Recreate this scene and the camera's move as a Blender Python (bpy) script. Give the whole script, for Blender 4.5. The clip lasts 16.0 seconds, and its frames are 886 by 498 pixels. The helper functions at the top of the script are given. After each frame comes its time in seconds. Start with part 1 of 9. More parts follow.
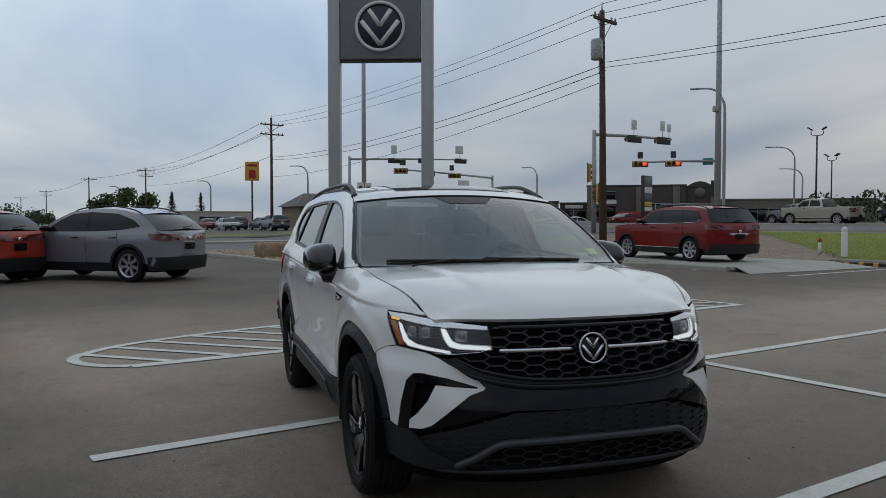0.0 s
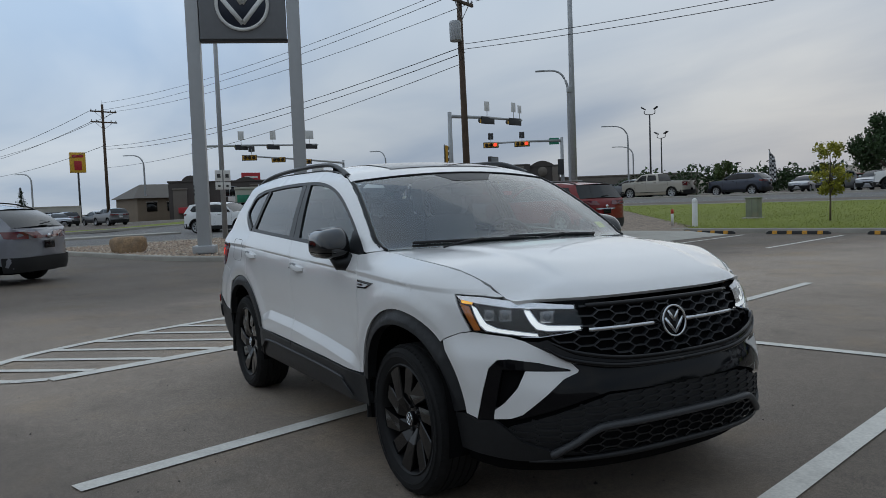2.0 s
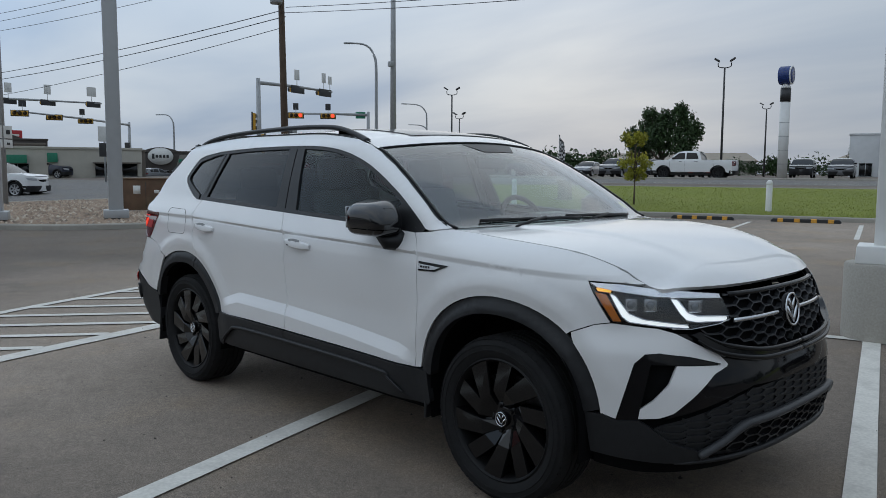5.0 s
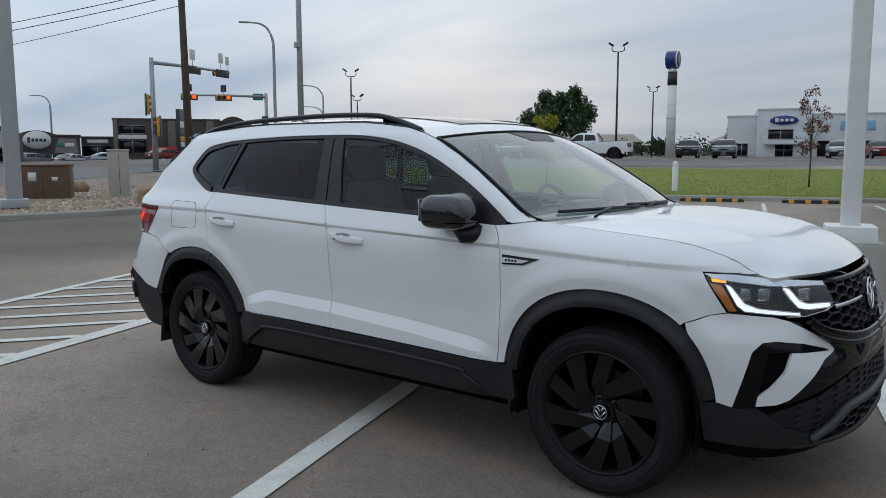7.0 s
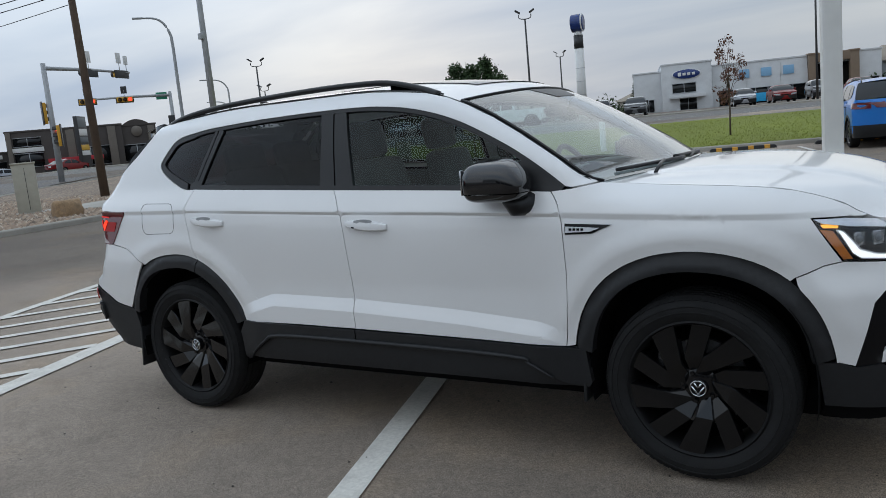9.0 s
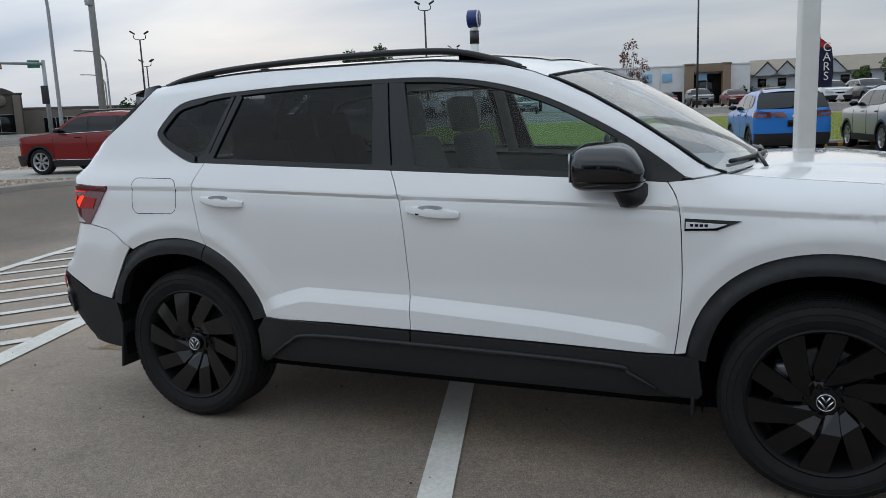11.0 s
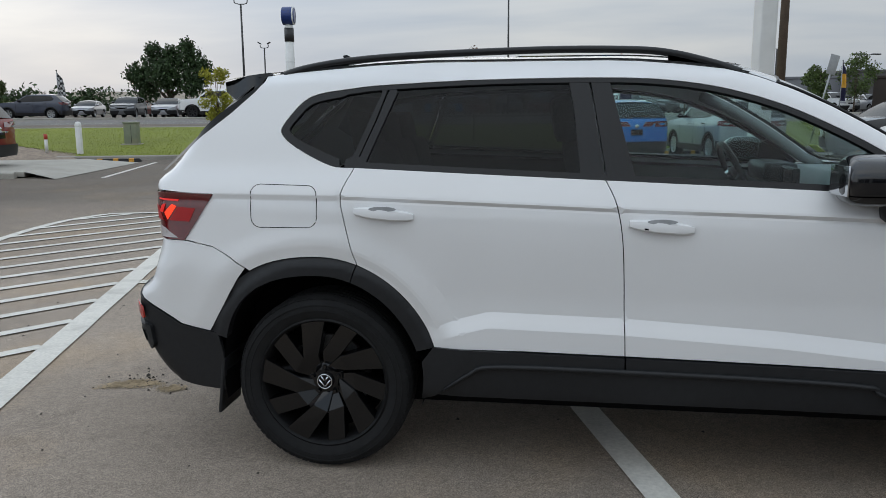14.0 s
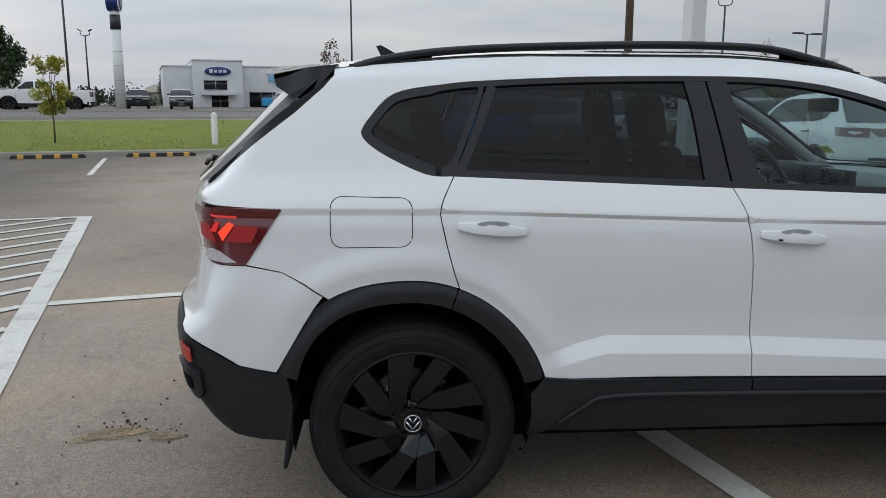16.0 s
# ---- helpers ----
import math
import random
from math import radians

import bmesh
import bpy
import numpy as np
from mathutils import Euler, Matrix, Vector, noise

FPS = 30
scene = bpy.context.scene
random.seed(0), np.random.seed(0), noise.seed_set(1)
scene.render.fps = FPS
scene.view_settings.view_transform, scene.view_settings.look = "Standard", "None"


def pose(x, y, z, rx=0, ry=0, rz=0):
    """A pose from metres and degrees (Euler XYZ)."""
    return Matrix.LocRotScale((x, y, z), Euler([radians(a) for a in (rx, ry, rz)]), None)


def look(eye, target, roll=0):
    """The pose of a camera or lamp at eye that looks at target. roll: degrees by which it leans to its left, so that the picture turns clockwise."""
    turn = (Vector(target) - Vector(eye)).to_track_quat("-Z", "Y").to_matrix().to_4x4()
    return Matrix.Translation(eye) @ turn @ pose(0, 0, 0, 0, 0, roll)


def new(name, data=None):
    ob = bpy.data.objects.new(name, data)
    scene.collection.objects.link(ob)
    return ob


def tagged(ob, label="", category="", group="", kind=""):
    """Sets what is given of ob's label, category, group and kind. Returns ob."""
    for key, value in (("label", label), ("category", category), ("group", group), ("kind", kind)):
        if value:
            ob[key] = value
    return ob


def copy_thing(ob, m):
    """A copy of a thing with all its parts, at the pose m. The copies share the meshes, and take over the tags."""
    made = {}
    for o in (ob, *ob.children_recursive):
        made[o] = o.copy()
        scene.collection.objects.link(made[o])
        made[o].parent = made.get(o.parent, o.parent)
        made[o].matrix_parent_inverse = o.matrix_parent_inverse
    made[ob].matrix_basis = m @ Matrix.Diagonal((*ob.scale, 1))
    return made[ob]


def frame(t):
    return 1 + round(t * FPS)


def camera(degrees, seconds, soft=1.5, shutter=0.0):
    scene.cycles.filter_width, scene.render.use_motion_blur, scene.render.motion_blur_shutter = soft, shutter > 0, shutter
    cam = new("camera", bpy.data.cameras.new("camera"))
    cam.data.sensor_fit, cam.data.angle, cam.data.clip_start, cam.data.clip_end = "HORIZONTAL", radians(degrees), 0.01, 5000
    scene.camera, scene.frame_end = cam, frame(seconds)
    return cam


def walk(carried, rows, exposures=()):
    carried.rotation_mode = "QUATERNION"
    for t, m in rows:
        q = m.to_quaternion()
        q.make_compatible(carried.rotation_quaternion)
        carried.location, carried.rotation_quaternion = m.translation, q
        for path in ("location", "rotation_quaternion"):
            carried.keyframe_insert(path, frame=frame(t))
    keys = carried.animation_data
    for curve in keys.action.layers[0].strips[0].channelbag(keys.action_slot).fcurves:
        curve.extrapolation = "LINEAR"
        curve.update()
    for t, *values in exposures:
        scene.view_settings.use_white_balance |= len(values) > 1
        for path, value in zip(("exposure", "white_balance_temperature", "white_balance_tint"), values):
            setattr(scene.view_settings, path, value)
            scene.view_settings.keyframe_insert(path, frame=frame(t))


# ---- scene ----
cam = camera(58.9, 16.0, 0.75)
PATH = [
    (0, (5.27, -1.713, 1.396), (3.371, -1.09, 1.32), 0.0),
    (0.5, (5.133, -1.888, 1.395), (3.289, -1.119, 1.308), 0.6),
    (1, (5.025, -2.179, 1.41), (3.226, -1.308, 1.322), 0.9),
    (1.5, (4.855, -2.347, 1.378), (3.074, -1.443, 1.278), 0.2),
    (2, (4.626, -2.507, 1.375), (2.888, -1.527, 1.253), -2.1),
    (2.5, (4.413, -2.718, 1.368), (2.754, -1.61, 1.229), -0.1),
    (3, (4.225, -2.913, 1.392), (2.613, -1.739, 1.245), 0.3),
    (3.5, (3.969, -2.968, 1.379), (2.385, -1.757, 1.224), 0.1),
    (4, (3.772, -3.039, 1.391), (2.24, -1.765, 1.221), -0.0),
    (4.2, (3.711, -3.108, 1.386), (2.225, -1.781, 1.215), 0.3),
    (6.3, (2.977, -3.555, 1.387), (1.672, -2.056, 1.161), -0.4),
    (6.5, (2.909, -3.612, 1.392), (1.668, -2.06, 1.162), 0.0),
    (7, (2.741, -3.793, 1.424), (1.54, -2.212, 1.184), -0.1),
    (7.5, (2.593, -3.817, 1.41), (1.394, -2.237, 1.159), -0.3),
    (8, (2.394, -3.74, 1.403), (1.226, -2.138, 1.139), -3.5),
    (8.2, (2.335, -3.716, 1.398), (1.193, -2.097, 1.123), -4.5),
    (10.3, (1.469, -3.72, 1.381), (0.543, -1.978, 1.055), -3.4),
    (10.5, (1.385, -3.68, 1.38), (0.464, -1.937, 1.046), -3.4),
    (11, (1.15, -3.714, 1.377), (0.383, -1.898, 1.037), -2.3),
    (11.5, (0.868, -3.814, 1.407), (0.171, -1.97, 1.069), -2.0),
    (12, (0.631, -3.793, 1.393), (-0.021, -1.931, 1.062), -1.6),
    (12.5, (0.402, -3.746, 1.396), (-0.131, -1.849, 1.054), -1.1),
    (13, (0.112, -3.833, 1.417), (-0.206, -1.888, 1.079), 0.0),
    (13.5, (-0.151, -3.88, 1.406), (-0.459, -1.933, 1.068), 0.0),
    (14, (-0.446, -3.759, 1.412), (-0.729, -1.81, 1.064), -0.4),
    (14.5, (-0.712, -3.725, 1.41), (-0.858, -1.762, 1.056), 0.4),
    (15, (-1.003, -3.739, 1.43), (-0.966, -1.77, 1.077), 1.4),
    (15.5, (-1.219, -3.604, 1.403), (-1.149, -1.638, 1.043), 1.2),
    (16, (-1.407, -3.419, 1.431), (-1.28, -1.456, 1.069), 0.1),
]
walk(cam, [(t, look(eye, target, roll)) for t, eye, target, roll in PATH],
     [(0, -0.91, 6700, 6), (1.5, -0.88, 6500, 6), (2.5, -0.70, 6450, 6), (4, -0.65, 6400, 6), (7, -0.41, 6450, 6), (10.5, -0.25, 6650, 7), (13, -0.20, 6750, 7), (16, -0.13, 6850, 7)])

# ---- world, sun ----
SUN_DIR = Vector((-0.547, 0.814, 0.197)).normalized()
world = bpy.data.worlds.new("overcast evening sky")
scene.world = world
world.use_nodes = True
wt = world.node_tree
wt.nodes.clear()


def wnode(kind, **props):
    n = wt.nodes.new(kind)
    for k, v in props.items():
        n.inputs[k].default_value = v
    return n


w_out = wnode("ShaderNodeOutputWorld")
w_bg = wnode("ShaderNodeBackground", Strength=1.0)
w_tc = wnode("ShaderNodeTexCoord")
w_sep = wnode("ShaderNodeSeparateXYZ")
w_sky = wnode("ShaderNodeTexSky")
w_sky.sky_type, w_sky.sun_disc = "NISHITA", False
w_sky.sun_elevation = math.asin(SUN_DIR.z)
w_sky.sun_rotation = math.atan2(SUN_DIR.x, SUN_DIR.y)
w_sky.dust_density = 3.0
wt.links.new(w_tc.outputs["Generated"], w_sep.inputs[0])
# cloud layer seen in perspective: direction divided by height
w_h = wnode("ShaderNodeMath"); w_h.operation = "MAXIMUM"; w_h.inputs[1].default_value = 0.0
wt.links.new(w_sep.outputs["Z"], w_h.inputs[0])
w_den = wnode("ShaderNodeMath"); w_den.operation = "ADD"; w_den.inputs[1].default_value = 0.16
wt.links.new(w_h.outputs[0], w_den.inputs[0])
w_div = wnode("ShaderNodeVectorMath"); w_div.operation = "DIVIDE"
w_comb = wnode("ShaderNodeCombineXYZ", Z=1.0)
wt.links.new(w_den.outputs[0], w_comb.inputs["X"])
wt.links.new(w_den.outputs[0], w_comb.inputs["Y"])
wt.links.new(w_tc.outputs["Generated"], w_div.inputs[0])
wt.links.new(w_comb.outputs[0], w_div.inputs[1])
w_flat = wnode("ShaderNodeMapping")
w_flat.inputs["Scale"].default_value = (0.55, 0.95, 0.4)
w_flat.inputs["Rotation"].default_value = (0, 0, 0.5)
wt.links.new(w_div.outputs[0], w_flat.inputs["Vector"])
w_noise = wnode("ShaderNodeTexNoise", Scale=0.95, Detail=5.0, Roughness=0.48, Distortion=0.35)
wt.links.new(w_flat.outputs[0], w_noise.inputs["Vector"])
w_ramp = wnode("ShaderNodeValToRGB")
w_ramp.color_ramp.elements[0].position, w_ramp.color_ramp.elements[0].color = 0.33, (0.31, 0.395, 0.53, 1)
w_ramp.color_ramp.elements[1].position, w_ramp.color_ramp.elements[1].color = 0.68, (0.585, 0.622, 0.682, 1)
wt.links.new(w_noise.outputs["Fac"], w_ramp.inputs[0])
# an overcast sky is brighter overhead than at the horizon
w_gain = wnode("ShaderNodeMapRange")
for k, v in (("From Min", 0.0), ("From Max", 1.0), ("To Min", 1.0), ("To Max", 2.1)):
    w_gain.inputs[k].default_value = v
wt.links.new(w_h.outputs[0], w_gain.inputs["Value"])
w_mul = wnode("ShaderNodeVectorMath"); w_mul.operation = "SCALE"
wt.links.new(w_ramp.outputs[0], w_mul.inputs[0])
# the clouds are thinner, and so brighter, to the west
w_west = wnode("ShaderNodeVectorMath"); w_west.operation = "DOT_PRODUCT"
w_west.inputs[1].default_value = (-0.92, -0.40, 0.0)
wt.links.new(w_tc.outputs["Generated"], w_west.inputs[0])
w_wr = wnode("ShaderNodeMapRange")
for k, v in (("From Min", -1.0), ("From Max", 1.0), ("To Min", 0.88), ("To Max", 1.54)):
    w_wr.inputs[k].default_value = v
wt.links.new(w_west.outputs["Value"], w_wr.inputs["Value"])
w_wg = wnode("ShaderNodeMath"); w_wg.operation = "MULTIPLY"
wt.links.new(w_gain.outputs[0], w_wg.inputs[0])
wt.links.new(w_wr.outputs[0], w_wg.inputs[1])
# warm haze near the horizon, and the glow round the veiled sun
w_hz = wnode("ShaderNodeMapRange")
for k, v in (("From Min", 0.0), ("From Max", 0.22), ("To Min", 0.32), ("To Max", 0.0)):
    w_hz.inputs[k].default_value = v
wt.links.new(w_h.outputs[0], w_hz.inputs["Value"])
w_mix = wnode("ShaderNodeMixRGB")
w_mix.inputs["Color2"].default_value = (0.60, 0.59, 0.60, 1)
wt.links.new(w_hz.outputs[0], w_mix.inputs["Fac"])
# thinner, bluer cloud to the north-west
w_nw = wnode("ShaderNodeVectorMath"); w_nw.operation = "DOT_PRODUCT"
w_nw.inputs[1].default_value = Vector((-0.75, 0.66, 0.0)).normalized()
wt.links.new(w_tc.outputs["Generated"], w_nw.inputs[0])
w_nf = wnode("ShaderNodeMapRange")
w_nf.interpolation_type = "SMOOTHSTEP"
for k, v in (("From Min", 0.70), ("From Max", 0.96), ("To Min", 0.0), ("To Max", 1.0)):
    w_nf.inputs[k].default_value = v
wt.links.new(w_nw.outputs["Value"], w_nf.inputs["Value"])
w_tint = wnode("ShaderNodeMixRGB")
w_tint.inputs["Color1"].default_value, w_tint.inputs["Color2"].default_value = (1.0, 1.0, 0.993, 1), (0.955, 1.0, 1.055, 1)
wt.links.new(w_nf.outputs[0], w_tint.inputs["Fac"])
w_col = wnode("ShaderNodeVectorMath"); w_col.operation = "MULTIPLY"
wt.links.new(w_mul.outputs[0], w_col.inputs[0])
wt.links.new(w_tint.outputs[0], w_col.inputs[1])
wt.links.new(w_col.outputs[0], w_mix.inputs["Color1"])
w_dot = wnode("ShaderNodeVectorMath"); w_dot.operation = "DOT_PRODUCT"
w_dot.inputs[1].default_value = SUN_DIR
wt.links.new(w_tc.outputs["Generated"], w_dot.inputs[0])
w_glow = wnode("ShaderNodeMapRange")
w_glow.interpolation_type = "SMOOTHERSTEP"
for k, v in (("From Min", 0.955), ("From Max", 1.0), ("To Min", 0.0), ("To Max", 1.0)):
    w_glow.inputs[k].default_value = v
wt.links.new(w_dot.outputs["Value"], w_glow.inputs["Value"])
w_gm = wnode("ShaderNodeMath"); w_gm.operation = "MULTIPLY"
wt.links.new(w_glow.outputs[0], w_gm.inputs[0])
wt.links.new(w_noise.outputs["Fac"], w_gm.inputs[1])
w_gc = wnode("ShaderNodeVectorMath"); w_gc.operation = "SCALE"
w_gc.inputs[0].default_value = (0.05, 0.046, 0.042)
wt.links.new(w_gm.outputs[0], w_gc.inputs["Scale"])
# one bright bank of cloud low in the west
w_bank = wnode("ShaderNodeVectorMath"); w_bank.operation = "DOT_PRODUCT"
w_bank.inputs[1].default_value = Vector((-0.95, -0.10, 0.30)).normalized()
wt.links.new(w_tc.outputs["Generated"], w_bank.inputs[0])
w_bk = wnode("ShaderNodeMapRange")
w_bk.interpolation_type = "SMOOTHERSTEP"
for k, v in (("From Min", 0.86), ("From Max", 1.0), ("To Min", 1.0), ("To Max", 1.38)):
    w_bk.inputs[k].default_value = v
wt.links.new(w_bank.outputs["Value"], w_bk.inputs["Value"])
w_wb = wnode("ShaderNodeMath"); w_wb.operation = "MULTIPLY"
wt.links.new(w_wg.outputs[0], w_wb.inputs[0])
wt.links.new(w_bk.outputs[0], w_wb.inputs[1])
wt.links.new(w_wb.outputs[0], w_mul.inputs["Scale"])
w_skys = wnode("ShaderNodeVectorMath"); w_skys.operation = "SCALE"
w_skys.inputs["Scale"].default_value = 0.003
wt.links.new(w_sky.outputs[0], w_skys.inputs[0])
w_a1 = wnode("ShaderNodeVectorMath"); w_a1.operation = "ADD"
w_a2 = wnode("ShaderNodeVectorMath"); w_a2.operation = "ADD"
wt.links.new(w_mix.outputs[0], w_a1.inputs[0])
wt.links.new(w_gc.outputs[0], w_a1.inputs[1])
wt.links.new(w_a1.outputs[0], w_a2.inputs[0])
wt.links.new(w_skys.outputs[0], w_a2.inputs[1])
wt.links.new(w_a2.outputs[0], w_bg.inputs["Color"])
wt.links.new(w_bg.outputs[0], w_out.inputs["Surface"])

sun_data = bpy.data.lights.new("sun", "SUN")
sun_data.energy, sun_data.angle, sun_data.color = 0.5, radians(90), (1.0, 0.93, 0.84)
sun = new("sun", sun_data)
sun.matrix_world = look(SUN_DIR * 50, (0, 0, 0))


# ---- materials ----
def material(name, color, rough=0.6, metal=0.0, grain=(), stain=None, bump=0.0, bump_scale=60.0, coat=0.0, vary=0.0, spec=0.5, bump_dist=0.004):
    """A procedural surface: base colour, fine grain (scale, amount), large stains (scale, amount, colour), relief, clear coat."""
    m = bpy.data.materials.new(name)
    m.use_nodes = True
    t = m.node_tree
    b = t.nodes["Principled BSDF"]
    b.inputs["Roughness"].default_value, b.inputs["Metallic"].default_value = rough, metal
    b.inputs["Specular IOR Level"].default_value = spec
    b.inputs["Coat Weight"].default_value, b.inputs["Coat Roughness"].default_value = coat, 0.05
    b.inputs["Base Color"].default_value = (*color, 1)
    tc = t.nodes.new("ShaderNodeTexCoord")
    last = None
    for scale, amount in grain:
        n = t.nodes.new("ShaderNodeTexNoise")
        n.inputs["Scale"].default_value, n.inputs["Detail"].default_value = scale, 4.0
        t.links.new(tc.outputs["Object"], n.inputs["Vector"])
        r = t.nodes.new("ShaderNodeMapRange")
        r.inputs["From Min"].default_value, r.inputs["From Max"].default_value = 0.3, 0.7
        r.inputs["To Min"].default_value, r.inputs["To Max"].default_value = 1 - amount, 1 + amount
        t.links.new(n.outputs["Fac"], r.inputs["Value"])
        s = t.nodes.new("ShaderNodeVectorMath")
        s.operation = "SCALE"
        if last is None:
            s.inputs[0].default_value = color
        else:
            t.links.new(last, s.inputs[0])
        t.links.new(r.outputs[0], s.inputs["Scale"])
        last = s.outputs[0]
    if vary:
        oi = t.nodes.new("ShaderNodeObjectInfo")
        r = t.nodes.new("ShaderNodeMapRange")
        r.inputs["To Min"].default_value, r.inputs["To Max"].default_value = 1 - vary, 1 + vary
        t.links.new(oi.outputs["Random"], r.inputs["Value"])
        s = t.nodes.new("ShaderNodeVectorMath")
        s.operation = "SCALE"
        if last is None:
            s.inputs[0].default_value = color
        else:
            t.links.new(last, s.inputs[0])
        t.links.new(r.outputs[0], s.inputs["Scale"])
        last = s.outputs[0]
    if stain:
        n = t.nodes.new("ShaderNodeTexNoise")
        n.inputs["Scale"].default_value, n.inputs["Detail"].default_value, n.inputs["Roughness"].default_value = stain[0], 6.0, 0.6
        t.links.new(tc.outputs["Object"], n.inputs["Vector"])
        r = t.nodes.new("ShaderNodeMapRange")
        r.inputs["From Min"].default_value, r.inputs["From Max"].default_value = 0.48, 0.72
        r.inputs["To Max"].default_value = stain[1]
        t.links.new(n.outputs["Fac"], r.inputs["Value"])
        mx = t.nodes.new("ShaderNodeMixRGB")
        mx.inputs["Color1"].default_value = (*color, 1)
        mx.inputs["Color2"].default_value = (*stain[2], 1)
        if last is not None:
            t.links.new(last, mx.inputs["Color1"])
        t.links.new(r.outputs[0], mx.inputs["Fac"])
        last = mx.outputs[0]
    if last is not None:
        t.links.new(last, b.inputs["Base Color"])
    if bump:
        n = t.nodes.new("ShaderNodeTexNoise")
        n.inputs["Scale"].default_value, n.inputs["Detail"].default_value = bump_scale, 6.0
        t.links.new(tc.outputs["Object"], n.inputs["Vector"])
        k = t.nodes.new("ShaderNodeBump")
        k.inputs["Strength"].default_value, k.inputs["Distance"].default_value = bump, bump_dist
        t.links.new(n.outputs["Fac"], k.inputs["Height"])
        t.links.new(k.outputs[0], b.inputs["Normal"])
    return m


def glow(name, color, strength):
    m = bpy.data.materials.new(name)
    m.use_nodes = True
    b = m.node_tree.nodes["Principled BSDF"]
    b.inputs["Base Color"].default_value = (*color, 1)
    b.inputs["Emission Color"].default_value = (*color, 1)
    b.inputs["Emission Strength"].default_value = strength
    return m


def pane(name, tint, gloss=1.0, rough=0.0, facing=0.055, power=4.0):
    """A thin sheet of glass: what is behind it shows through its tint, and it mirrors by Fresnel."""
    m = bpy.data.materials.new(name)
    m.use_nodes = True
    t = m.node_tree
    t.nodes.clear()
    out = t.nodes.new("ShaderNodeOutputMaterial")
    tr = t.nodes.new("ShaderNodeBsdfTransparent")
    tr.inputs["Color"].default_value = (*tint, 1)
    gl = t.nodes.new("ShaderNodeBsdfGlossy")
    gl.inputs["Roughness"].default_value = rough
    gl.inputs["Color"].default_value = (gloss, gloss, gloss, 1)
    fr = t.nodes.new("ShaderNodeLayerWeight")
    fr.inputs["Blend"].default_value = 0.5
    pw = t.nodes.new("ShaderNodeMath")
    pw.operation = "POWER"
    pw.inputs[1].default_value = power
    ma = t.nodes.new("ShaderNodeMath")
    ma.operation = "MULTIPLY_ADD"
    ma.inputs[1].default_value, ma.inputs[2].default_value = 0.92, facing
    mx = t.nodes.new("ShaderNodeMixShader")
    t.links.new(fr.outputs["Facing"], pw.inputs[0])
    t.links.new(pw.outputs[0], ma.inputs[0])
    t.links.new(ma.outputs[0], mx.inputs[0])
    t.links.new(tr.outputs[0], mx.inputs[1])
    t.links.new(gl.outputs[0], mx.inputs[2])
    t.links.new(mx.outputs[0], out.inputs["Surface"])
    return m


def car_paint(name, color, metal=0.0, rough=0.3, flake=0.03, coat=1.0, spec=0.5):
    return material(name, color, rough, metal, grain=((900, flake), (2.2, 0.015)), coat=coat, spec=spec)


WHITE_PAINT = car_paint("white pearl paint", (0.738, 0.732, 0.729), 0.0, 0.35, 0.01)
BLACK_GLOSS = material("gloss black trim", (0.004, 0.004, 0.005), 0.07, spec=0.32, grain=((300, 0.1),))
MIRROR_BLACK = material("polished black mirror shell", (0.006, 0.006, 0.007), 0.05, spec=0.5, coat=0.6, grain=((300, 0.1),))
BLACK_PLASTIC = material("grained black plastic", (0.0135, 0.0140, 0.0155), 0.48, spec=0.34, grain=((40, 0.12), (350, 0.15)), bump=0.25, bump_scale=900, bump_dist=0.001)
BLACK_SATIN = material("satin black trim", (0.010, 0.010, 0.011), 0.38, spec=0.35, grain=((60, 0.1),))
WHEEL_BLACK = material("gloss black alloy", (0.0035, 0.0035, 0.004), 0.09, spec=0.5, grain=((80, 0.12),))
SKID_GREY = material("dark grey skid plastic", (0.030, 0.031, 0.034), 0.45, spec=0.45, grain=((60, 0.12), (400, 0.12)), bump=0.2, bump_scale=900, bump_dist=0.001)
GRILLE_BLACK = material("matt black grille plastic", (0.006, 0.006, 0.0065), 0.55, spec=0.25, grain=((60, 0.2),))
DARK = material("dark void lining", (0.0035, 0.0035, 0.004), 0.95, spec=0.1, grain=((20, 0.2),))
RUBBER = material("tyre rubber", (0.0125, 0.0125, 0.013), 0.8, spec=0.22, grain=((25, 0.18), (300, 0.12)), stain=(9, 0.25, (0.014, 0.013, 0.012)), bump=0.3, bump_scale=500, bump_dist=0.001)
CHROME = material("bright chrome", (0.62, 0.63, 0.65), 0.12, 1.0, grain=((50, 0.03),))
SILVER_TRIM = material("satin silver trim", (0.62, 0.63, 0.65), 0.35, 0.2, grain=((40, 0.04),))
STEEL = material("brake steel", (0.26, 0.26, 0.27), 0.42, 0.9, grain=((90, 0.15),))
CABIN_GLASS = pane("clear green car glass", (0.62, 0.78, 0.77), facing=0.022)
SCREEN_GLASS = pane("windscreen glass", (0.72, 0.80, 0.80), facing=0.105, power=4.0)
PRIVACY_GLASS = pane("privacy glass", (0.17, 0.19, 0.205), facing=0.016)
LAMP_GLASS = pane("clear lamp cover", (0.93, 0.94, 0.95))
RED_GLASS = material("red lamp lens", (0.11, 0.005, 0.007), 0.12, coat=1.0, grain=((60, 0.2),))
RED_REFLECT = material("red reflector", (0.42, 0.030, 0.020), 0.15, coat=0.6, grain=((200, 0.3),))
RED_GLOW = glow("lit red lamp", (1.0, 0.045, 0.012), 1.0)
RED_DIM = glow("dim red lamp", (0.75, 0.015, 0.012), 0.30)
RED_FAINT = glow("faint red lamp block", (0.30, 0.005, 0.006), 0.14)
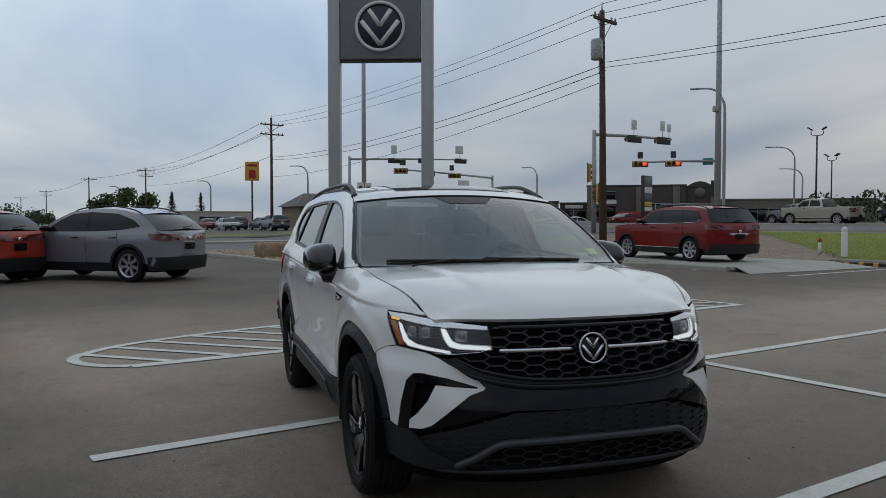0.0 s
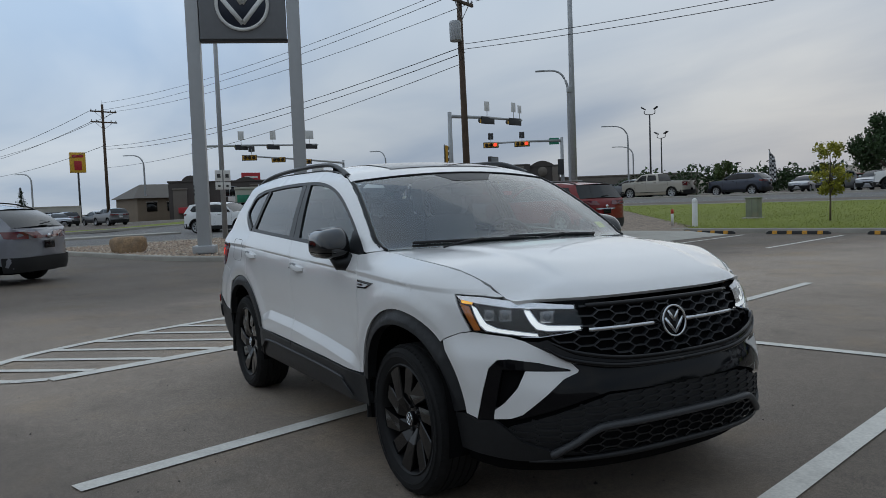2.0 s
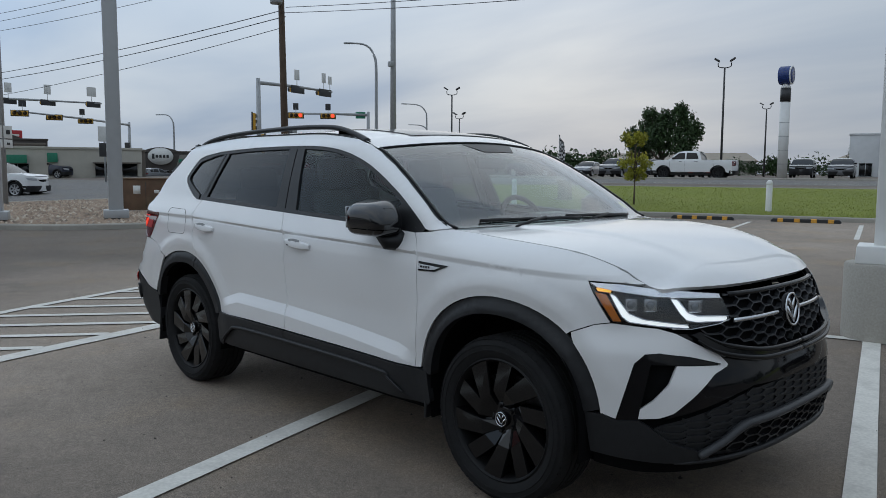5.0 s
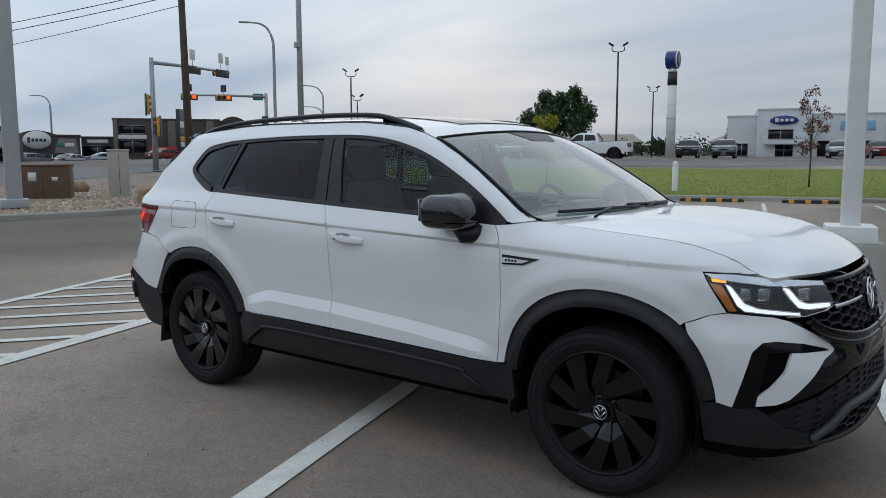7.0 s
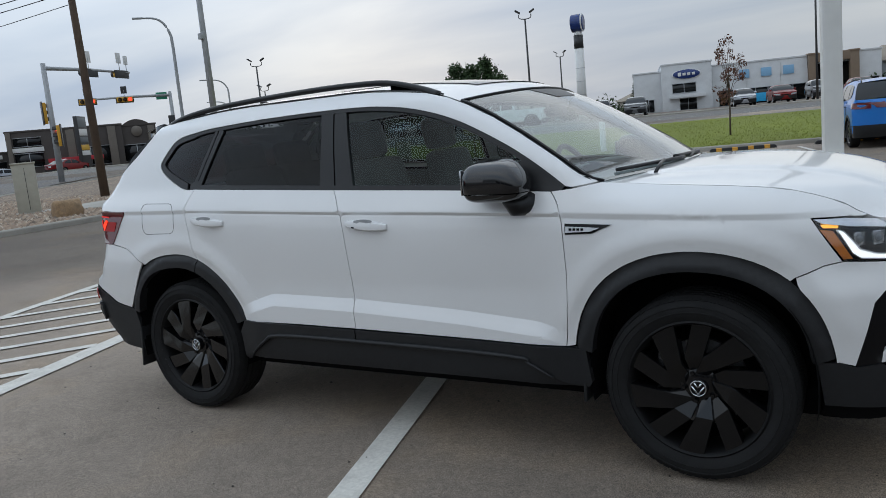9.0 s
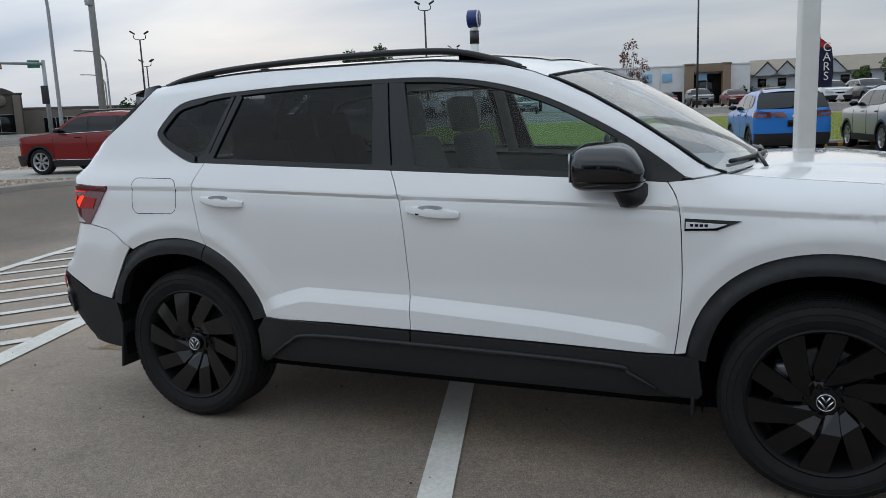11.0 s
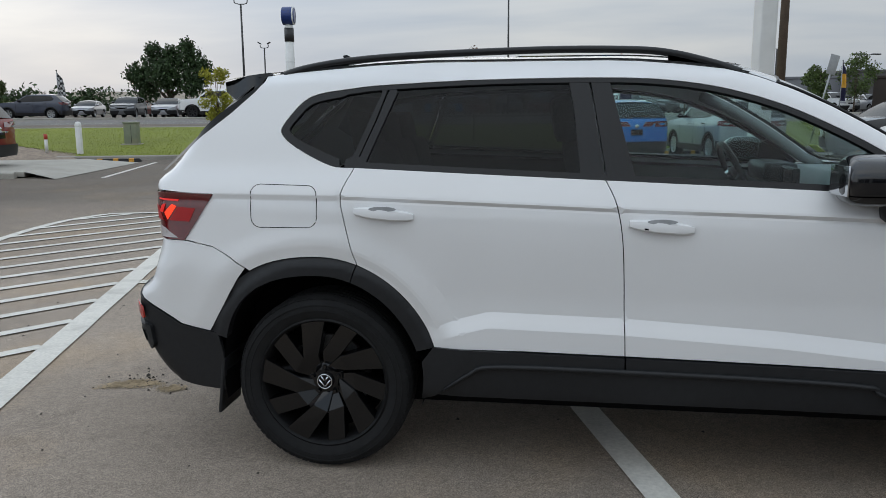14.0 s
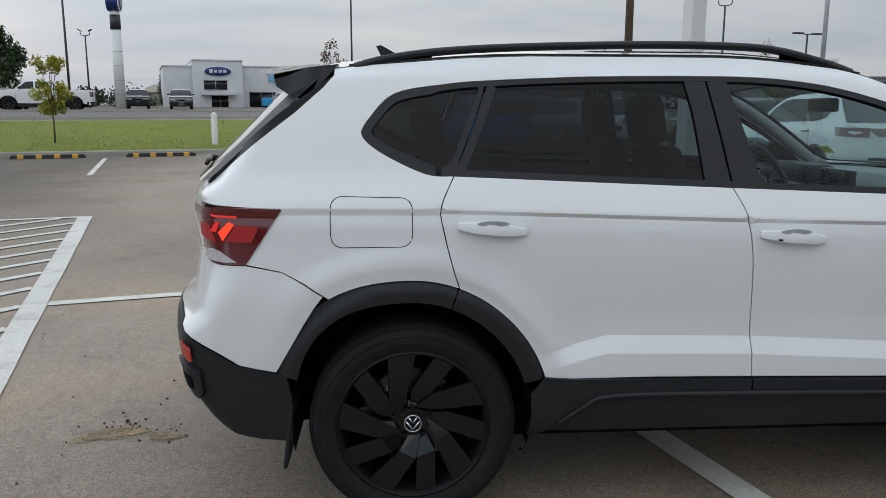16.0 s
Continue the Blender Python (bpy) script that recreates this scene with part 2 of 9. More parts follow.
PALE_LENS = material("pale lamp lens", (0.50, 0.47, 0.47), 0.15, coat=1.0, grain=((80, 0.1),))
SATIN_BROW = material("satin silver brow", (0.66, 0.67, 0.70), 0.22, 0.75, grain=((60, 0.05),))
LAMP_CHROME = material("dark chrome insert", (0.42, 0.43, 0.45), 0.14, 0.95, grain=((50, 0.1),))
LAMP_LENS = material("projector lens", (0.08, 0.09, 0.10), 0.06, coat=1.0, grain=((30, 0.2),))
LED_GLOW = glow("lit white light strip", (0.95, 0.98, 1.0), 1.0)
AMBER = material("amber reflector", (0.55, 0.16, 0.02), 0.2, coat=0.8, grain=((200, 0.25),))
AMBER_GLOW = glow("lit amber strip", (1.0, 0.45, 0.05), 1.2)
SEAT_CLOTH = material("dark seat cloth", (0.10, 0.10, 0.105), 0.9, grain=((150, 0.3), (8, 0.15)), bump=0.3, bump_scale=400)
TRIM_GREY = material("grey cabin trim", (0.28, 0.285, 0.29), 0.7, grain=((40, 0.15),))
HEADLINER = material("light headliner", (0.42, 0.42, 0.41), 0.9, grain=((60, 0.08),))


# ---- building helpers ----
from mathutils.geometry import delaunay_2d_cdt


def part(name, bm, mat, parent=None, label="", smooth=True, flat_angle=None):
    """Links a bmesh as ONE mesh object under a thing or a part."""
    me = bpy.data.meshes.new(name)
    bm.to_mesh(me)
    bm.free()
    me.materials.append(mat)
    me.polygons.foreach_set("use_smooth", [smooth] * len(me.polygons))
    if smooth and flat_angle:
        me.set_sharp_from_angle(angle=radians(flat_angle))
    ob = new(name, me)
    if parent is not None:
        ob.parent = parent
    if label:
        ob["label"] = label
    return ob


def thing(name, label, category, m=None, group="", kind=""):
    ob = tagged(new(name), label, category, group, kind)
    ob.empty_display_size = 0.2
    if m is not None:
        ob.matrix_world = m
    return ob


def resample(pts, step, closed=True):
    out = []
    n = len(pts)
    for i in range(n if closed else n - 1):
        a, b = pts[i], pts[(i + 1) % n]
        d = math.dist(a, b)
        k = max(1, round(d / step))
        for j in range(k):
            out.append(tuple(a[c] + (b[c] - a[c]) * j / k for c in range(len(a))))
    if not closed:
        out.append(tuple(pts[-1]))
    return out


def curve(pts, n=5, closed=False):
    """Catmull-Rom through the points."""
    out = []
    m = len(pts)
    for i in range(m if closed else m - 1):
        if closed:
            p0, p1, p2, p3 = pts[i - 1], pts[i], pts[(i + 1) % m], pts[(i + 2) % m]
        else:
            p0, p1, p2, p3 = pts[max(i - 1, 0)], pts[i], pts[i + 1], pts[min(i + 2, m - 1)]
        for j in range(n):
            u = j / n
            out.append(tuple(0.5 * (2 * b + (c - a) * u + (2 * a - 5 * b + 4 * c - d) * u * u + (3 * b - a - 3 * c + d) * u ** 3)
                             for a, b, c, d in zip(p0, p1, p2, p3)))
    if not closed:
        out.append(tuple(pts[-1]))
    return out


def arc(cx, cz, r, a0, a1, n=24):
    return [(cx + r * math.cos(radians(a0 + (a1 - a0) * i / n)), cz + r * math.sin(radians(a0 + (a1 - a0) * i / n))) for i in range(n + 1)]


def in_polygon(x, y, poly):
    hit = False
    j = len(poly) - 1
    for i in range(len(poly)):
        xi, yi = poly[i]
        xj, yj = poly[j]
        if (yi > y) != (yj > y) and x < (xj - xi) * (y - yi) / (yj - yi) + xi:
            hit = not hit
        j = i
    return hit


def shrink(poly, d):
    """Moves each corner of a closed outline inwards by about d."""
    n = len(poly)
    area = sum(poly[i - 1][0] * poly[i][1] - poly[i][0] * poly[i - 1][1] for i in range(n))
    s = 1 if area > 0 else -1
    out = []
    for i in range(n):
        a, b, c = Vector(poly[i - 1]), Vector(poly[i]), Vector(poly[(i + 1) % n])
        e, f = (b - a), (c - b)
        if e.length < 1e-6 or f.length < 1e-6:
            out.append(tuple(b))
            continue
        e.normalize(), f.normalize()
        n1, n2 = Vector((-e.y, e.x)), Vector((-f.y, f.x))
        v = n1 + n2
        if v.length < 0.3:
            v = n1
        else:
            v = v / max(0.5, v.length_squared / 2)
        out.append(tuple(b + v * (d * s)))
    return out


def sheet(outline, step, place, out, depth=0.012, gap=0.0, bm=None, rows=()):
    """A panel: the inside of a flat outline, laid on a curved surface by place(a, b), with its edge turned in by depth."""
    if gap:
        outline = shrink(outline, gap)
    ring = resample(outline, step)
    xs, ys = [p[0] for p in ring], [p[1] for p in ring]
    pts = [Vector(p) for p in ring]
    for p in rows:
        if in_polygon(p[0], p[1], ring) and min((p[0] - q[0]) ** 2 + (p[1] - q[1]) ** 2 for q in ring) > (0.25 * step) ** 2:
            pts.append(Vector(p))
    fixed = [p for p in pts[len(ring):]]
    nx, ny = int((max(xs) - min(xs)) / step) + 2, int((max(ys) - min(ys)) / step) + 2
    for i in range(nx):
        for j in range(ny):
            x, y = min(xs) + step * (i + 0.5 * (j % 2)), min(ys) + step * 0.9 * j
            if in_polygon(x, y, ring) and min((x - p[0]) ** 2 + (y - p[1]) ** 2 for p in ring) > (0.55 * step) ** 2 and not any(abs(x - p.x) < step * 0.6 and abs(y - p.y) < step * 0.45 for p in fixed):
                pts.append(Vector((x, y)))
    v, e, f, *_ = delaunay_2d_cdt(pts, [], [list(range(len(ring)))], 1, 1e-6)
    bm = bm or bmesh.new()
    vs = [bm.verts.new(place(p[0], p[1])) for p in v]
    faces = [bm.faces.new([vs[i] for i in t]) for t in f]
    tot = 0.0
    for fa in faces:
        fa.normal_update()
        tot += fa.normal.dot(out(fa.calc_center_median())) * fa.calc_area()
    if tot < 0:
        for fa in faces:
            fa.normal_flip()
    if depth:
        for vv in vs:
            vv.normal_update()
        fs = set(faces)
        edges = [ed for ed in {ed for fa in faces for ed in fa.edges} if sum(1 for g in ed.link_faces if g in fs) == 1]
        low = {}
        for ed in edges:
            for vv in ed.verts:
                if vv not in low:
                    low[vv] = bm.verts.new(vv.co - vv.normal * depth)
        for ed in edges:
            fa = next(g for g in ed.link_faces if g in fs)
            l = next(l for l in fa.loops if l.edge == ed)
            a, b = l.vert, l.link_loop_next.vert
            bm.faces.new((b, a, low[a], low[b]))
            ed.smooth = False
    return bm


def tube(pts, radius, sides=8, closed=False, flat=1.0, bm=None):
    """A round (or flattened) rod along points; radius may be a list."""
    bm = bm or bmesh.new()
    pts = [Vector(p) for p in pts]
    n = len(pts)
    rings = []
    for i, p in enumerate(pts):
        if closed:
            d = pts[(i + 1) % n] - pts[i - 1]
        else:
            d = pts[min(i + 1, n - 1)] - pts[max(i - 1, 0)]
        d.normalize()
        up = Vector((0, 0, 1)) if abs(d.z) < 0.9 else Vector((1, 0, 0))
        s = d.cross(up).normalized()
        u = s.cross(d)
        r = radius[i] if isinstance(radius, (list, tuple)) else radius
        rings.append([bm.verts.new(p + s * (r * math.cos(2 * math.pi * k / sides)) + u * (r * flat * math.sin(2 * math.pi * k / sides))) for k in range(sides)])
    for i in range(n if closed else n - 1):
        a, b = rings[i], rings[(i + 1) % n]
        for k in range(sides):
            bm.faces.new((a[k], a[(k + 1) % sides], b[(k + 1) % sides], b[k]))
    if not closed:
        bm.faces.new(rings[0][::-1])
        bm.faces.new(rings[-1])
    bmesh.ops.recalc_face_normals(bm, faces=bm.faces)
    return bm


def box(size, at=(0, 0, 0), bevel=0.0, turn=0.0, bm=None, taper=1.0):
    """A bevelled block with its middle at `at`."""
    bm = bm or bmesh.new()
    r = bmesh.ops.create_cube(bm, size=1.0)
    vs = r["verts"]
    for v in vs:
        k = taper if v.co.z > 0 else 1.0
        v.co = Vector((v.co.x * size[0] * k, v.co.y * size[1] * k, v.co.z * size[2]))
    if bevel:
        es = list({e for v in vs for e in v.link_edges})
        got = bmesh.ops.bevel(bm, geom=es, offset=bevel, segments=2, profile=0.6, affect="EDGES")
        vs = list({v for f in got["faces"] for v in f.verts} | {v for v in vs if v.is_valid})
    m = Matrix.Translation(at) @ Matrix.Rotation(turn, 4, "Z")
    for v in vs:
        v.co = m @ v.co
    return bm


def lathe(profile, n=48, axis="Y", bm=None, closed=False, caps=False):
    """Turns a profile of (radius, offset) about an axis through the origin."""
    bm = bm or bmesh.new()
    rings = []
    for r, o in profile:
        ring = []
        for k in range(n):
            a = 2 * math.pi * k / n
            c, s = r * math.cos(a), r * math.sin(a)
            ring.append(bm.verts.new({"Y": (c, o, s), "Z": (c, s, o), "X": (o, c, s)}[axis]))
        rings.append(ring)
    m = len(rings)
    for i in range(m if closed else m - 1):
        a, b = rings[i], rings[(i + 1) % m]
        for k in range(n):
            bm.faces.new((a[k], a[(k + 1) % n], b[(k + 1) % n], b[k]))
    if caps:
        for ring in (rings[0], rings[-1]):
            if (ring[0].co - ring[n // 2].co).length > 1e-5:
                bm.faces.new(ring)
    bmesh.ops.remove_doubles(bm, verts=bm.verts, dist=1e-6)
    bmesh.ops.recalc_face_normals(bm, faces=bm.faces)
    return bm


def grid(nu, nv, place, bm=None, flip=False):
    """A smooth patch: place(u, v) for u, v in 0..1."""
    bm = bm or bmesh.new()
    vs = [[bm.verts.new(place(i / nu, j / nv)) for j in range(nv + 1)] for i in range(nu + 1)]
    for i in range(nu):
        for j in range(nv):
            q = (vs[i][j], vs[i + 1][j], vs[i + 1][j + 1], vs[i][j + 1])
            bm.faces.new(q[::-1] if flip else q)
    return bm


def moved(bm, m):
    bmesh.ops.transform(bm, matrix=m, verts=bm.verts)
    if m.determinant() < 0:
        bmesh.ops.reverse_faces(bm, faces=bm.faces)
    return bm


# ---- form of the white car's body ----
def lerp_table(tab, v):
    """Smooth (monotone cubic) reading of a table of (key, value) rows."""
    if v <= tab[0][0]:
        return tab[0][1]
    if v >= tab[-1][0]:
        return tab[-1][1]
    n = len(tab)
    i = 0
    while tab[i + 1][0] < v:
        i += 1
    def slope(k):
        return (tab[k + 1][1] - tab[k][1]) / (tab[k + 1][0] - tab[k][0])
    def tangent(k):
        if k == 0:
            return slope(0)
        if k == n - 1:
            return slope(n - 2)
        a, b = slope(k - 1), slope(k)
        return 0.0 if a * b <= 0 else 2 * a * b / (a + b)
    x0, y0 = tab[i]
    x1, y1 = tab[i + 1]
    h = x1 - x0
    u = (v - x0) / h
    return ((1 + 2 * u) * (1 - u) ** 2 * y0 + u * (1 - u) ** 2 * h * tangent(i)
            + u * u * (3 - 2 * u) * y1 + u * u * (u - 1) * h * tangent(i + 1))


def linear(tab, v):
    if v <= tab[0][0]:
        return tab[0][1]
    for (a, fa), (b, fb) in zip(tab, tab[1:]):
        if v <= b:
            return fa + (fb - fa) * (v - a) / (b - a)
    return tab[-1][1]


def soft_min(a, b, k):
    h = max(k - abs(a - b), 0.0) / k
    return min(a, b) - h * h * k / 4


def ramp(a, b, v):
    u = min(1.0, max(0.0, (v - a) / (b - a)))
    return u * u * (3 - 2 * u)


# half width of the body by height, with the shoulder line at 1.05
SIDE = [(0.18, 0.85), (0.30, 0.885), (0.50, 0.900), (0.60, 0.900), (0.68, 0.900), (0.78, 0.907), (0.90, 0.912), (0.98, 0.909), (1.025, 0.902),
        (1.032, 0.899), (1.046, 0.908), (1.054, 0.906), (1.10, 0.886), (1.15, 0.864), (1.33, 0.80), (1.51, 0.724), (1.60, 0.68)]
SIDE_PLAIN = [(0.18, 0.85), (0.30, 0.885), (0.50, 0.90), (0.64, 0.908), (0.76, 0.913), (0.90, 0.914), (0.98, 0.910), (1.025, 0.903),
              (1.032, 0.900), (1.046, 0.908), (1.054, 0.906), (1.10, 0.886), (1.15, 0.864), (1.33, 0.80), (1.51, 0.724), (1.60, 0.68)]
CREASE = [(-0.95, 0.560), (-0.81, 0.612), (-0.69, 0.645), (-0.19, 0.634), (0.36, 0.603), (0.73, 0.572), (0.88, 0.535)]
SHOULDER = [(-2.2, 1.085), (-1.2, 1.08), (-0.23, 1.045), (0.86, 1.015), (1.7, 0.985)]
# outline of the body seen from the side: top edge of the side panels
TOP = [(-2.3, 1.05), (-2.18, 1.12), (-2.08, 1.18), (-1.82, 1.42), (-1.66, 1.53), (-1.36, 1.562), (-0.93, 1.585), (-0.28, 1.584),
       (0.16, 1.547), (0.39, 1.472), (0.65, 1.337), (0.84, 1.217), (0.99, 1.125), (1.1, 1.112), (1.6, 1.072), (1.82, 1.006), (1.88, 0.966), (1.93, 0.945), (2.05, 0.93), (2.3, 0.9)]
ROLL = [(-2.3, 0.03), (-1.6, 0.05), (0.3, 0.05), (0.9, 0.04), (1.1, 0.10), (1.7, 0.14), (2.2, 0.14)]     # height over which the edge rolls in
ROLLIN = [(-2.3, 0.03), (-1.6, 0.05), (0.3, 0.05), (0.9, 0.04), (1.1, 0.10), (1.7, 0.075), (2.2, 0.06)]   # and how far
NOSE = [(0.15, 2.08), (0.22, 2.15), (0.30, 2.215), (0.42, 2.24), (0.56, 2.235), (0.66, 2.21), (0.74, 2.195), (0.85, 2.175), (0.96, 2.125), (1.05, 2.02)]
TAIL = [(0.15, -1.98), (0.30, -2.10), (0.37, -2.17), (0.46, -2.225), (0.55, -2.25), (0.62, -2.262), (0.68, -2.258), (0.74, -2.20), (0.90, -2.19), (1.05, -2.20),
        (1.12, -2.17), (1.18, -2.10), (1.42, -1.90), (1.53, -1.78)]
NOSE_SWEEP, TAIL_SWEEP = 0.40, 0.175


FRONT_HUB, REAR_HUB, HUB_Z, ARCH_Z = 1.345, -1.345, 0.352, 0.378


def arch_swell(a, hub):
    """How far the squarish wheel arches stand out from a circle, by the angle."""
    q = math.sin(2 * a) ** 2
    if hub > 0:
        return 0.020 * math.sin(a) ** 2 + 0.020 * q
    return 0.028 * q if a > math.pi / 2 else -0.006 * q


def arch(hub, r, a0, a1, n=24):
    pts = [radians(a0 + (a1 - a0) * i / n) for i in range(n + 1)]
    return [(hub + (r + arch_swell(a, hub)) * math.cos(a), ARCH_Z + (r + arch_swell(a, hub)) * math.sin(a)) for a in pts]


def half_width(x, z):
    lift = 1.05 - linear(SHOULDER, x)
    zz = z + lift * ramp(0.68, 0.95, z) * (1 - ramp(1.12, 1.22, z) * 0.6)
    f = ramp(-0.98, -0.78, x) * (1 - ramp(0.70, 0.90, x))
    w = lerp_table(SIDE, zz) * f + lerp_table(SIDE_PLAIN, zz) * (1 - f)
    w += f * 0.024 * min(1.0, max(0.0, (linear(CREASE, x) - z) / 0.055))
    if 0.5 < z < 1.0:
        r = math.hypot(abs(x) - 1.345, z - ARCH_Z) - arch_swell(math.atan2(z - ARCH_Z, x - math.copysign(1.345, x)), x)
        w += (0.010 * ramp(0.60, 0.517, r) - 0.009 * ramp(0.514, 0.470, r)) * ramp(0.5, 0.62, z) * ramp(1.0, 0.94, z)
    w -= 0.035 * ramp(-1.2, -2.2, x) * ramp(0.75, 1.0, z)
    w -= (0.45 - 0.13 * ramp(0.80, 0.68, z)) * max(0.0, x - 1.35) ** 2
    nose, tail = lerp_table(NOSE, z), lerp_table(TAIL, z)
    w = soft_min(w, 0.92 * (max(0.0, nose - x) / NOSE_SWEEP) ** 0.333, 0.10)
    w = soft_min(w, 0.92 * math.sqrt(max(0.0, x - tail) / (TAIL_SWEEP + 0.045 * ramp(0.72, 0.92, z) * ramp(1.14, 1.06, z))), 0.10)
    top, r, e = lerp_table(TOP, x), linear(ROLL, x), linear(ROLLIN, x)
    t = min(1.0, max(0.0, (z - top + r) / r))
    return max(0.0, w - e * (1 - math.sqrt(1 - t * t)))


def wrap(x, y, z, front=1):
    """The place on the nose or the tail that lies out from its pivot in the direction of (x, y), at height z."""
    px = 1.45 * front
    th = math.atan2(abs(y), (x - px) * front)
    lo, hi = 0.0, 1.2
    c, s = math.cos(th) * front, math.sin(th)
    for _ in range(30):
        m = (lo + hi) / 2
        if half_width(px + m * c, z) > m * s and (px + m * c) * front < (lerp_table(NOSE, z) if front > 0 else -lerp_table(TAIL, z)):
            lo = m
        else:
            hi = m
    return px + lo * c, lo * s, z


# ---- the white car ----
GAP = 0.0018


def side_place(s, off=0.0):
    return lambda x, z: (x, s * (half_width(x, z) + off), z)


def side_out(s):
    return lambda p: Vector((0, s, 0.15))


def end_coords(pts, front=1):
    """Points (x, y, z) on the nose or tail as flat coordinates: angle round the pivot in metres, and height."""
    return [(math.atan2(p[1], (p[0] - 1.45 * front) * front) * 0.75, p[2]) for p in pts]


def end_place(front=1, off=0.0):
    def place(a, z):
        th = a / 0.75
        x, y, _ = wrap(1.45 * front + math.cos(th) * front, math.sin(th), z, front)
        s = 1 if th >= 0 else -1
        return (x + off * math.cos(th) * front, s * y + off * math.sin(th), z)
    return place


def end_out(front=1):
    return lambda p: Vector((p.x - 1.45 * front, p.y, 0))


def hood_z(x, y):
    k = ramp(1.2, 2.0, x)
    xs = x + k * 0.40 * abs(y / 0.92) ** 3
    z = lerp_table([(0.9, 1.130), (1.1, 1.132), (1.31, 1.131), (1.58, 1.115), (1.84, 1.072), (2.0, 1.022), (2.08, 0.980), (2.12, 0.940), (2.14, 0.905)], xs)
    z -= 0.016 * (1 - ramp(1.2, 2.0, x)) * (y / 0.75) ** 2
    ridge = 0.50 - 0.10 * ramp(1.0, 2.0, x)
    z += 0.012 * ramp(ridge + 0.055, ridge - 0.01, abs(y)) * ramp(2.1, 1.8, xs) * (0.3 + 0.7 * ramp(0.9, 1.3, x))
    return z


def glass_edge(a):
    """Edge of the windscreen from the scuttle (0) to the roof (1)."""
    x = 1.0 + (0.34 - 1.0) * a
    z = lerp_table(TOP, x)
    return x, half_width(x, z - 0.002), z


def screen(a, b, off=0.0):
    x, y, z = glass_edge(a)
    bow = 1 - b * b
    return (x + (0.15 - 0.05 * a) * bow + off * 0.5, y * b, z + (0.012 + 0.032 * a) * bow + off * 0.8)


def roof_place(u, v):
    y = 2 * v - 1
    x = 0.34 + 0.10 * (1 - y * y) - u * (0.34 + 1.64 + 0.10 * (1 - y * y))
    e = lerp_table(TOP, min(x, 0.34 - u * 1.98))
    xe = 0.34 - u * 1.98
    w = half_width(xe, lerp_table(TOP, xe) - 0.002)
    return (x, w * y, lerp_table(TOP, xe) + 0.044 * (1 - abs(y) ** 2.4))


def tyre_mesh(r=0.354, rim=0.262, width=0.235):
    """Tyre with rounded shoulders and grooves round the tread; axis Y, outer face towards -Y."""
    h = width / 2
    prof = [(rim - 0.012, -h + 0.022), (rim + 0.004, -h + 0.008), (rim + 0.030, -h - 0.004), (r - 0.042, -h - 0.006), (r - 0.020, -h + 0.004), (r - 0.007, -h + 0.020)]
    for k in range(5):
        a = -h + 0.030 + k * (width - 0.06) / 5
        b = a + (width - 0.06) / 5
        prof += [(r, a + 0.003), (r, b - 0.006), (r - 0.008, b - 0.004), (r - 0.008, b + 0.001)]
    prof += [(r, h - 0.030), (r - 0.007, h - 0.020), (r - 0.020, h - 0.004), (r - 0.045, h + 0.004), (rim - 0.012, h - 0.022)]
    bm = lathe(prof, 72)
    # tread blocks on the outer shoulder
    for k in range(72):
        a = 2 * math.pi * k / 72
        c, s = math.cos(a), math.sin(a)
        b = box((0.022, 0.034, 0.003), (0, 0, 0))
        moved(b, Matrix.Rotation(-a + math.pi / 2, 4, "Y") @ Matrix.Translation((0, -h + 0.024, r - 0.0065)) @ Matrix.Rotation(0.35, 4, "X"))
        me = bpy.data.meshes.new("t")
        b.to_mesh(me)
        b.free()
        bm.from_mesh(me)
        bpy.data.meshes.remove(me)
    # raised ridges and blocks of moulded marks on the sidewall
    for a0, n, step in ((0.35, 11, 0.052), (2.75, 10, 0.056), (4.75, 6, 0.05)):
        for k in range(n):
            if k % 4 == 3 and n > 6:
                continue
            a = a0 + k * step
            b = box((0.009, 0.0016, 0.016), (0, -h - 0.0058, rim + 0.055), 0.0)
            moved(b, Matrix.Rotation(a, 4, "Y"))
            me = bpy.data.meshes.new("t")
            b.to_mesh(me)
            b.free()
            bm.from_mesh(me)
            bpy.data.meshes.remove(me)
    for r1 in (rim + 0.036, r - 0.034):
        lathe([(r1 - 0.0025, -h - 0.0052), (r1 - 0.001, -h - 0.0078), (r1 + 0.001, -h - 0.0078), (r1 + 0.0025, -h - 0.0052)], 72, bm=bm)
    return bm


def blade(bm, pts, y_out, y_in):
    """A flat spoke blade from an outline in (x, z)."""
    top = [bm.verts.new((p[0], y_out(p), p[1])) for p in pts]
    low = [bm.verts.new((p[0], y_in, p[1])) for p in pts]
    n = len(pts)
    bm.faces.new(top)
    for i in range(n):
        bm.faces.new((top[i], low[i], low[(i + 1) % n], top[(i + 1) % n]))


